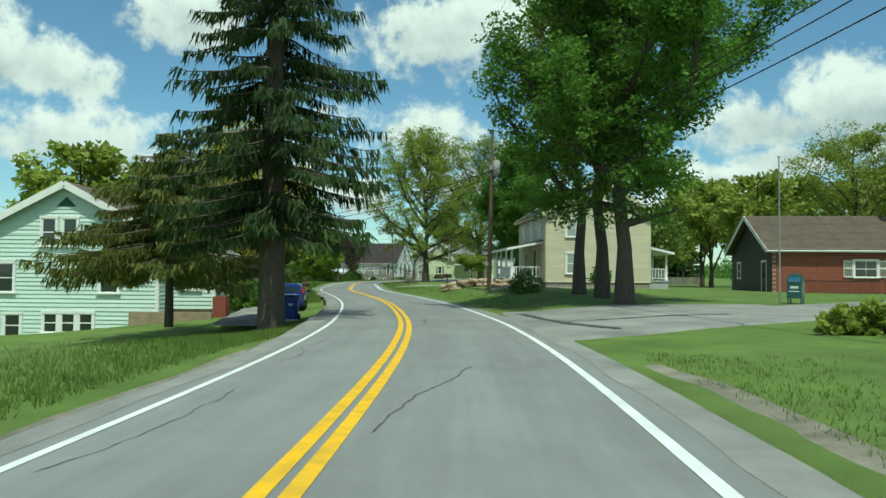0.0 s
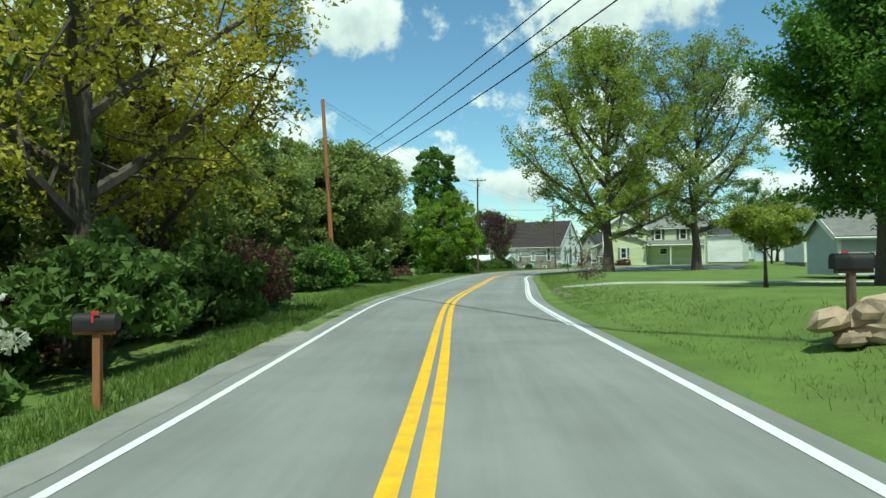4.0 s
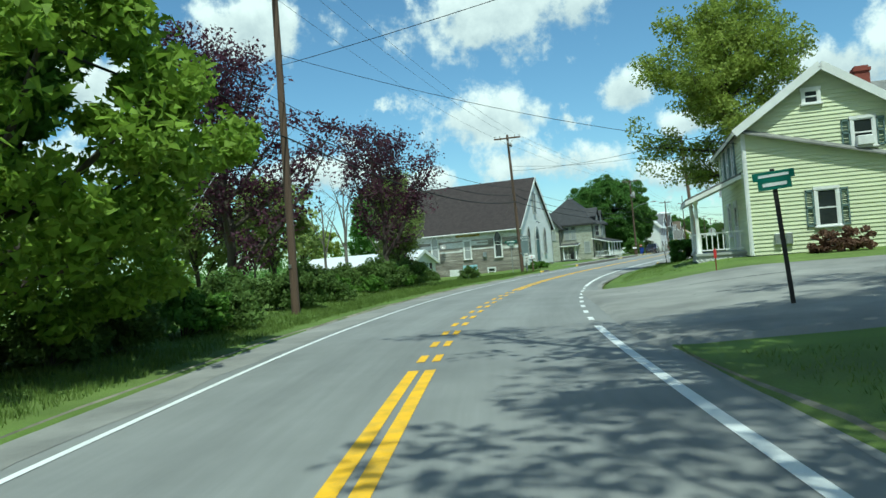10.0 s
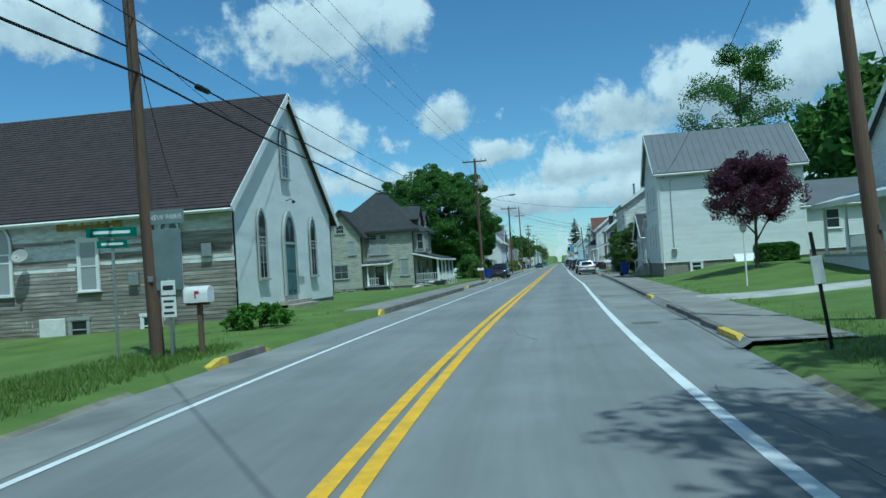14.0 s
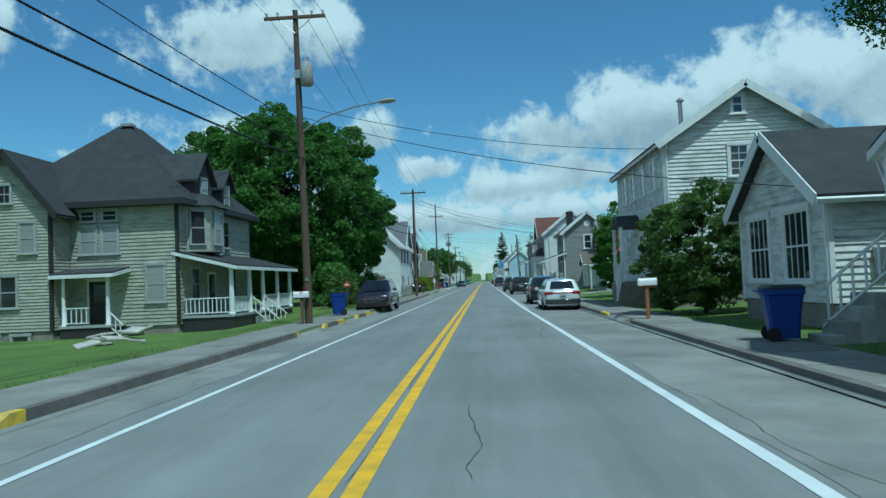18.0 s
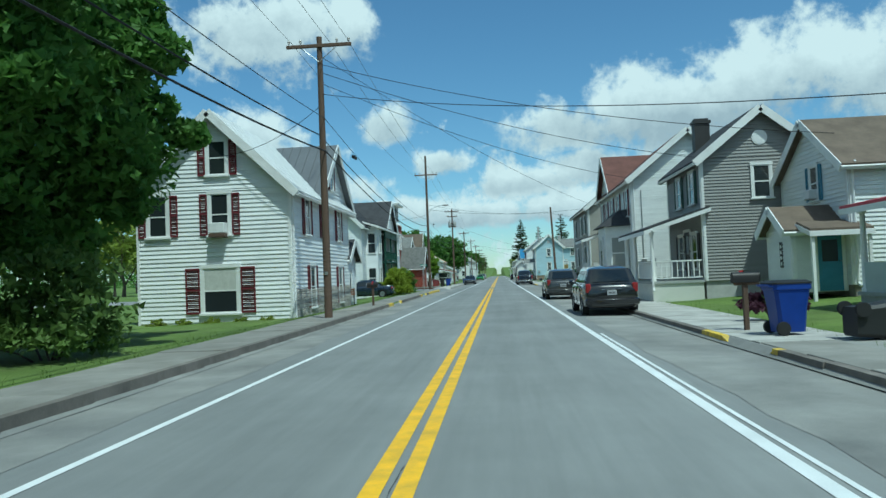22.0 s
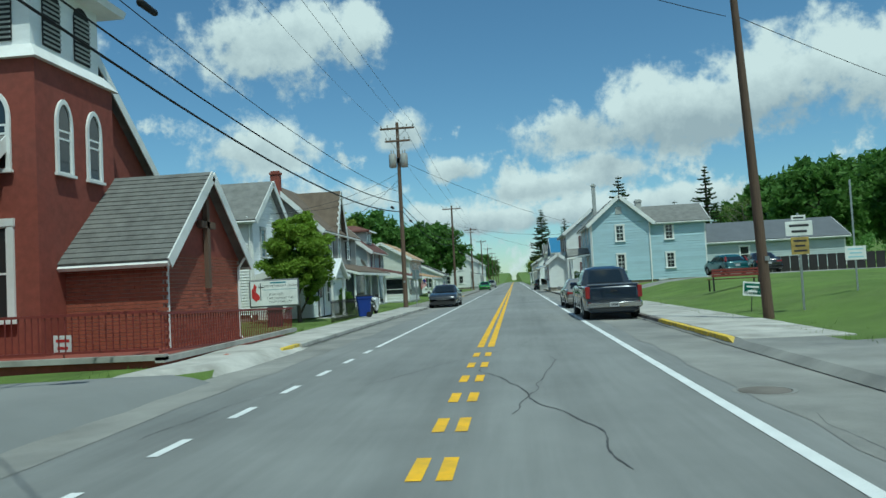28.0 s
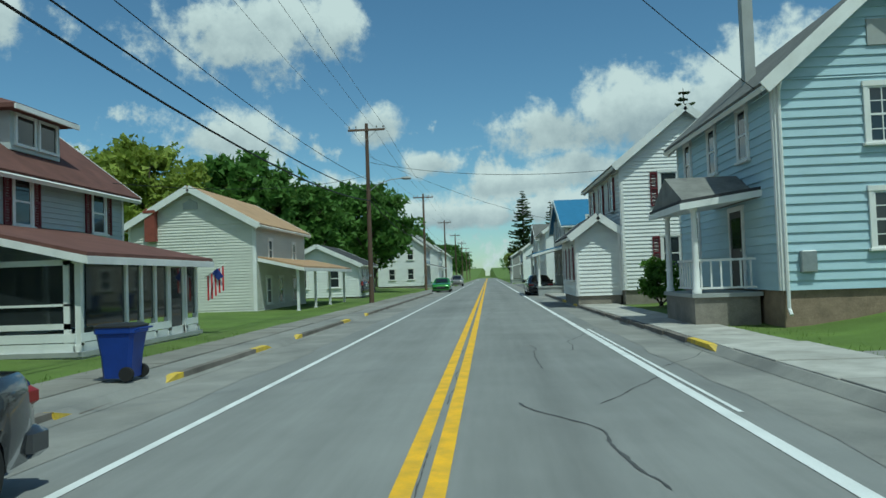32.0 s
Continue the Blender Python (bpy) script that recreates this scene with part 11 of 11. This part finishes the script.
def collection_box():
    t = thing("collection_box", "blue metal mail collection box with a rounded top", "mail collection box", pose(4.8, 34.6, ground_z(4.8, 34.6) + 0.04, 0, 0, -20))
    prof = [(-0.3, 0.2), (0.3, 0.2), (0.3, 1.0)] + [(0.3 * math.cos(a_), 1.0 + 0.27 * math.sin(a_)) for a_ in (0.4, 0.8, 1.2, 1.57, 1.94, 2.34, 2.74)] + [(-0.3, 1.0)]
    part("body", Geo().prism(prof, "y", -0.27, 0.27), "paint_teal", t, smooth=True)
    part("chute_door", Geo().box(-0.24, 0.24, -0.29, -0.265, 0.88, 1.08, 0.01), "metal_blue", t)
    part("chute_handle", Geo().tube([(-0.15, -0.28, 0.92), (-0.15, -0.32, 0.94), (0.15, -0.32, 0.94), (0.15, -0.28, 0.92)], 0.012, 6), "galvanised", t)
    part("emblem", Geo().box(-0.16, 0.16, -0.278, -0.26, 0.62, 0.72).box(-0.2, 0.2, -0.278, -0.26, 0.48, 0.52), "plastic_white", t, "pale printed bars")
    for sx in (-1, 1):
        for sy in (-1, 1):
            part("leg", Geo().box(sx * 0.25 - 0.03, sx * 0.25 + 0.03, sy * 0.22 - 0.03, sy * 0.22 + 0.03, -0.05, 0.2), "paint_teal", t)


collection_box()
flag = thing("flagpole", "thin bare metal flagpole beside the brick building", "flagpole", pose(4.3, 35.6, ground_z(4.3, 35.6)))
part("pole", Geo().tube([(0, 0, -0.2), (0, 0, 6.4)], [0.045, 0.025], 8), "galvanised", flag)
part("finial", Geo().lathe([(0.01, 6.38), (0.05, 6.43), (0.05, 6.47), (0.01, 6.52)], sides=10), "galvanised", flag)


def lettering(text, size, mname, parent, m, label=""):
    """Flat lettering, each letter a part of its own."""
    cu = bpy.data.curves.new("lettering", "FONT")
    cu.body, cu.size, cu.align_x = text, size, "CENTER"
    tmp = bpy.data.objects.new("lettering_source", cu)
    me = bpy.data.meshes.new_from_object(tmp)
    bpy.data.objects.remove(tmp)
    bpy.data.curves.remove(cu)
    bm = bmesh.new()
    bm.from_mesh(me)
    bmesh.ops.remove_doubles(bm, verts=bm.verts, dist=1e-5)
    bm.verts.ensure_lookup_table()
    left = set(bm.verts)
    while left:
        stack, island = [left.pop()], []
        while stack:
            v = stack.pop()
            island.append(v)
            for e_ in v.link_edges:
                o = e_.other_vert(v)
                if o in left:
                    left.discard(o)
                    stack.append(o)
        index = {v: k for k, v in enumerate(island)}
        faces = [[index[v] for v in f.verts] for f in {f for v in island for f in v.link_faces}]
        part("letter", mesh_of("letter", [v.co for v in island], faces, mname), mname, parent, m=m)
    bm.free()


def sign(x, y, rz, panels, label, h=2.2, post="galvanised", post_r=0.03, z=None, lean=0.0, category="sign"):
    """A post with flat panels: (width, height, centre height, material, bars, bar material)."""
    t = thing("sign_post", label, category, pose(x, y, ground_z(x, y) if z is None else z, 0, lean, rz))
    part("post", Geo().box(-post_r, post_r, -post_r * 0.6, post_r * 0.6, -0.2, h, 0.004), post, t)
    for k, (w, ph, zc, mname, bars, ink) in enumerate(panels):
        p = part("panel", Geo().box(-w / 2, w / 2, -post_r - 0.012, -post_r - 0.002, zc - ph / 2, zc + ph / 2, 0.004), mname, t)
        for i in range(bars):
            zz = zc + ph / 2 - ph * (i + 0.75) / (bars + 0.5)
            bw = w * (0.36 if i % 2 == 0 else 0.28)
            part("bar", Geo().box(-bw, bw, -post_r - 0.016, -post_r - 0.009, zz - ph * 0.16 / bars, zz + ph * 0.16 / bars), ink, p)
    return t


sign(-68.6, 163.5, 0, [(1.2, 1.0, 0.5, "sign_bluish", 4, "ink_teal")], "light blue painted board standing on a short post", 0.9, "wood_pole", 0.06)
big = sign(-66.25, 170.6, 0, [(0.66, 1.3, 2.05, "sign_back", 0, "ink"), (0.85, 0.3, 2.95, "sign_back", 0, "ink")], "grey-backed road sign with a place name board", 3.1, "galvanised", 0.04)
lettering("NEW PARIS", 0.15, "sign_white", big, pose(0, -0.056, 2.9, 90, 0, 0), "pale raised place name")
sign(-66.05, 170.2, 0, [(0.32, 0.3, 1.45, "sign_white", 1, "ink"), (0.32, 0.42, 1.05, "sign_white", 3, "ink")], "small white route marker with plain bars", 1.65)
sign(-67.4, 170.4, 25, [(1.0, 0.2, 2.75, "sign_green", 1, "sign_white"), (0.6, 0.16, 2.5, "sign_green", 1, "sign_white")], "green street name signs on a metal post", 2.9)
sign(-47.25, 125.0, 10, [(0.6, 0.2, 2.35, "sign_green", 1, "sign_white"), (0.75, 0.16, 2.52, "sign_green", 1, "sign_white")], "green street name signs on a leaning dark post", 2.65, "iron", 0.04, lean=-4)
sign(-54.3, 167.2, 0, [(0.16, 0.4, 1.15, "sign_white", 0, "ink")], "leaning delineator post with a white tag", 1.7, "iron", 0.025, lean=-6)
sign(-49.2, 136.6, 0, [(0.1, 0.3, 0.6, "ink_red", 0, "ink")], "short red marker post beside the road", 0.8, "iron_red", 0.02)
sign(-51.1, 334.8, 0, [(0.75, 0.42, 2.35, "sign_white", 2, "ink"), (0.5, 0.5, 1.85, "sign_yellow", 3, "ink"), (0.4, 0.14, 2.66, "sign_white", 1, "ink")], "white and tan signs on a metal post", 2.8)
sign(-48.9, 336.4, 0, [(0.62, 0.42, 1.15, "sign_white", 3, "sign_bluish")], "pale notice on a tall thin pole", 3.4, "galvanised", 0.025)
sign(-51.9, 337.0, 8, [(0.62, 0.45, 0.72, "sign_white", 0, "ink"), (0.54, 0.36, 0.72, "sign_green", 2, "sign_white")], "tilted green lawn sign with a white border", 0.6, "iron", 0.012, lean=6, category="lawn sign")
sign(-69.3, 328.2, -20, [(0.6, 0.4, 0.55, "sign_white", 2, "ink_red")], "small white lawn sign with red bars", 0.5, "iron", 0.012, category="lawn sign")
sign(-65.7, 360.6, 180, [(0.46, 0.6, 2.1, "sign_back", 0, "ink"), (0.3, 0.4, 1.5, "sign_white", 2, "ink")], "back of a parking sign on a metal post", 2.5)
sign(-66.6, 316.4, 30, [(0.75, 0.18, 2.5, "sign_green", 1, "sign_white")], "green street name sign at the side road", 2.6)
sign(-67.3, 244.5, 0, [(0.35, 0.3, 1.4, "ink_red", 1, "sign_white")], "small red notice on a stake", 1.5, "wood_pole", 0.02)


def church_sign():
    t = thing("church_sign", "illuminated white church notice board on a dark plinth", "sign", pose(-69.2, 342.5, ground_z(-69.2, 342.5), 0, 0, 14))
    t.matrix_basis = t.matrix_basis @ Matrix.Diagonal((0.8, 0.8, 0.82, 1))
    part("plinth", Geo().box(-0.38, 0.38, -0.2, 0.2, -0.1, 1.0, 0.02), "trim_dark", t)
    part("cabinet", Geo().box(-1.25, 1.25, -0.16, 0.16, 1.0, 2.38, 0.03), "metal_grey", t)
    face = part("face", Geo().box(-1.18, 1.18, -0.172, -0.15, 1.08, 2.31, 0.006), "sign_white", t)
    front = lambda px, pz: pose(px, -0.175, pz, 90, 0, 0)
    lettering("UNITED METHODIST CHURCH", 0.15, "ink", face, front(0.26, 2.0))
    lettering("JESUS SAID", 0.15, "ink", face, front(0.1, 1.58))
    lettering("I AM THE WAY THE", 0.15, "ink", face, front(0.3, 1.39))
    lettering("TRUTH AND LIFE", 0.15, "ink", face, front(0.3, 1.2))
    part("rule", Geo().box(-0.6, 1.1, -0.178, -0.17, 1.86, 1.88).box(-0.2, 0.6, -0.178, -0.17, 2.18, 2.25), "ink_teal", face)
    part("emblem", Geo().prism([(-1.0, 2.2), (-0.86, 2.06), (-0.92, 1.8), (-0.74, 1.6), (-0.72, 1.42), (-0.92, 1.3), (-1.12, 1.5), (-1.12, 1.86), (-1.04, 2.0)], "y", -0.178, -0.17), "ink_red", face, "plain red curved shape")
    part("emblem_bar", Geo().box(-0.7, -0.66, -0.178, -0.17, 1.35, 2.22).box(-0.78, -0.52, -0.18, -0.17, 1.98, 2.02), "ink", face)


church_sign()


def bench(x, y, rz, mname, label, w=1.8):
    t = thing("bench", label, "bench", pose(x, y, ground_z(x, y), 0, 0, rz))
    for k in range(4):
        part("seat_slat", Geo().box(-w / 2, w / 2, -0.24 + k * 0.12, -0.14 + k * 0.12, 0.43, 0.465, 0.006), mname, t)
    for k in range(3):
        part("back_slat", Geo().box(-w / 2, w / 2, 0.26, 0.29, 0.55 + k * 0.13, 0.65 + k * 0.13, 0.006), mname, t)
    for s in (-1, 1):
        part("leg", Geo().box(s * (w / 2 - 0.1) - 0.03, s * (w / 2 - 0.1) + 0.03, -0.22, -0.17, -0.1, 0.43), "iron", t)
        part("back_leg", Geo().box(s * (w / 2 - 0.1) - 0.03, s * (w / 2 - 0.1) + 0.03, 0.21, 0.26, -0.1, 0.9), "iron", t)


bench(-49.2, 348.2, 192, "iron_red", "dark red slatted park bench on the lawn", 2.4)
bench(-67.4, 283.6, -90, "wood_pole_red", "small wooden bench against the white house", 1.1)


def motorcycle():
    t = thing("motorcycle", "white and black sports motorcycle on its stand", "motorcycle", pose(-66.75, 350.9, 0.08, 0, 8, -2) @ Matrix.Diagonal((0.92, 0.92, 0.92, 1)))
    for y, w in ((-0.68, 0.09), (0.7, 0.06)):
        wh = part("wheel", Geo().lathe([(0.2, -w * 0.7), (0.29, -w), (0.31, 0), (0.29, w), (0.2, w * 0.7)], sides=24), "rubber", t, m=pose(0, y, 0.31, 0, 90, 0), smooth=True)
        part("rim", Geo().lathe([(0.2, -0.03), (0.21, 0.03), (0.03, 0.02), (0.03, -0.02)], sides=16), "trim_dark", wh)
    part("fairing", Geo().loft([[(-w, y, z0), (w, y, z0), (w * 1.1, y, (z0 + z1) / 2), (w * 0.7, y, z1), (-w * 0.7, y, z1), (-w * 1.1, y, (z0 + z1) / 2)] for y, w, z0, z1 in ((-0.1, 0.14, 0.3, 0.78), (0.25, 0.2, 0.25, 0.98), (0.55, 0.17, 0.5, 1.0), (0.8, 0.07, 0.7, 0.86))]), "paint_white", t, smooth=True)
    part("tank", Geo().loft([[(-w, y, 0.72), (w, y, 0.72), (w * 0.8, y, z1), (-w * 0.8, y, z1)] for y, w, z1 in ((-0.25, 0.1, 0.82), (0.0, 0.15, 0.98), (0.22, 0.12, 0.95))]), "paint_white", t, smooth=True)
    part("seat", Geo().box(-0.12, 0.12, -0.7, -0.2, 0.78, 0.86, 0.04), "plastic_black", t, smooth=True)
    part("tail", Geo().loft([[(-w, y, z0), (w, y, z0), (w * 0.7, y, z0 + 0.13), (-w * 0.7, y, z0 + 0.13)] for y, w, z0 in ((-0.35, 0.12, 0.72), (-0.75, 0.1, 0.84), (-1.0, 0.05, 0.95))]), "paint_white", t, smooth=True)
    part("engine", Geo().box(-0.16, 0.16, -0.3, 0.32, 0.24, 0.6, 0.04), "trim_dark", t)
    part("fork", Geo().tube([(-0.09, 0.7, 0.31), (-0.09, 0.45, 0.98)], 0.022, 6).tube([(0.09, 0.7, 0.31), (0.09, 0.45, 0.98)], 0.022, 6), "galvanised", t)
    part("handlebar", Geo().tube([(-0.33, 0.3, 0.98), (-0.1, 0.42, 1.0), (0.1, 0.42, 1.0), (0.33, 0.3, 0.98)], 0.016, 6), "trim_dark", t)
    part("windshield", Geo().loft([[(-0.14, 0.72, 0.92), (0.14, 0.72, 0.92), (0.14, 0.71, 0.93), (-0.14, 0.71, 0.93)], [(-0.09, 0.5, 1.18), (0.09, 0.5, 1.18), (0.09, 0.49, 1.18), (-0.09, 0.49, 1.18)]]), "car_glass", t)
    part("exhaust", Geo().tube([(0.15, 0.1, 0.28), (0.18, -0.4, 0.35), (0.2, -0.85, 0.55)], [0.03, 0.045, 0.055], 8), "galvanised", t, smooth=True)
    part("stand", Geo().tube([(-0.1, -0.05, 0.3), (-0.24, -0.1, -0.02)], 0.014, 5), "trim_dark", t)


motorcycle()


def picket_fence(x0, y0, x1, y1, h, label, mname="iron", gap=0.13, name="fence", rail=True):
    t = thing(name, label, "fence", pose(x0, y0, min(ground_z(x0, y0), ground_z(x1, y1)), 0, 0, math.degrees(math.atan2(y1 - y0, x1 - x0))))
    ln = math.hypot(x1 - x0, y1 - y0)
    for zz in (0.12, h - 0.1):
        part("rail", Geo().box(0, ln, -0.015, 0.015, zz - 0.02, zz + 0.02), mname, t)
    n = max(2, int(ln / gap))
    for k in range(n + 1):
        me = shared(("picket", h, mname, gap), lambda: Geo().box(-gap * 0.46 if gap > 0.14 else -0.01, gap * 0.46 if gap > 0.14 else 0.01, -0.01, 0.01, -0.05, h).mesh("picket", mname))
        part("picket", me, mname, t, m=pose(ln * k / n, 0, 0))
    return t


picket_fence(-67.2, 343.9, -67.0, 348.6, 0.95, "low black iron picket fence")
picket_fence(-40.0, 371.5, -24.0, 366.0, 1.7, "dark boarded fence along the bank", "door_dark", 0.62)
picket_fence(-16.0, 142.0, 4.0, 136.0, 1.3, "weathered board fence behind the lawn", "board_bare", 0.9)

for x, y in ((-56.2, 173.5), (-56.3, 322.2)):
    t = thing("manhole_cover", "round cast-iron manhole cover set in the asphalt", "manhole cover", pose(x, y, crown(x - road_x(y)) + 0.001), "manhole covers")
    part("lid", Geo().lathe([(0.31, -0.02), (0.31, 0.008), (0.29, 0.01), (0.02, 0.011)], sides=28), "kerb_stone", t)
    part("ring", Geo().lathe([(0.33, -0.02), (0.33, 0.007), (0.38, 0.007), (0.39, -0.02)], sides=28, cap=False), "asphalt_old", t)


def yard_lamp(x, y, label, h=2.1):
    t = thing("lamp_post", label, "lamp post", pose(x, y, ground_z(x, y)))
    part("post", Geo().tube([(0, 0, -0.1), (0, 0, h)], 0.035, 8), "trim_white", t)
    part("lantern", Geo().loft([[(s * r, q * r, z) for s, q in ((-1, -1), (1, -1), (1, 1), (-1, 1))] for z, r in ((h, 0.06), (h + 0.05, 0.09), (h + 0.25, 0.12))]), "pane_pale", t)
    part("cap", Geo().loft([[(s * r, q * r, z) for s, q in ((-1, -1), (1, -1), (1, 1), (-1, 1))] for z, r in ((h + 0.25, 0.14), (h + 0.36, 0.03))]), "iron", t)


yard_lamp(-51.0, 186.0, "white yard lamp with a glass lantern")
hyd = thing("fire_hydrant", "red cast fire hydrant beside the pavement", "fire hydrant", pose(-67.3, 276.4, 0.1))
part("barrel", Geo().lathe([(0.13, -0.05), (0.13, 0.04), (0.09, 0.06), (0.09, 0.5), (0.12, 0.52), (0.11, 0.6), (0.05, 0.68), (0.03, 0.74)], sides=14), "ink_red", hyd, smooth=True)
part("outlet", Geo().tube([(-0.17, 0, 0.4), (0.17, 0, 0.4)], 0.05, 8), "ink_red", hyd)
hp = thing("rubble_heap", "heap of cracked flagstones beside the steps", "rubble heap", pose(-70.2, 221.5, ground_z(-70.2, 221.5)))
rh = random.Random(3)
for k in range(9):
    part("flagstone", Geo().box(-0.35, 0.35, -0.25, 0.25, -0.04, 0.04, 0.02), "ledge_stone", hp, m=pose(rh.uniform(-0.7, 0.7), rh.uniform(-0.5, 0.5), 0.08 + 0.05 * k, rh.uniform(-14, 14), rh.uniform(-22, 22), rh.uniform(0, 180)))
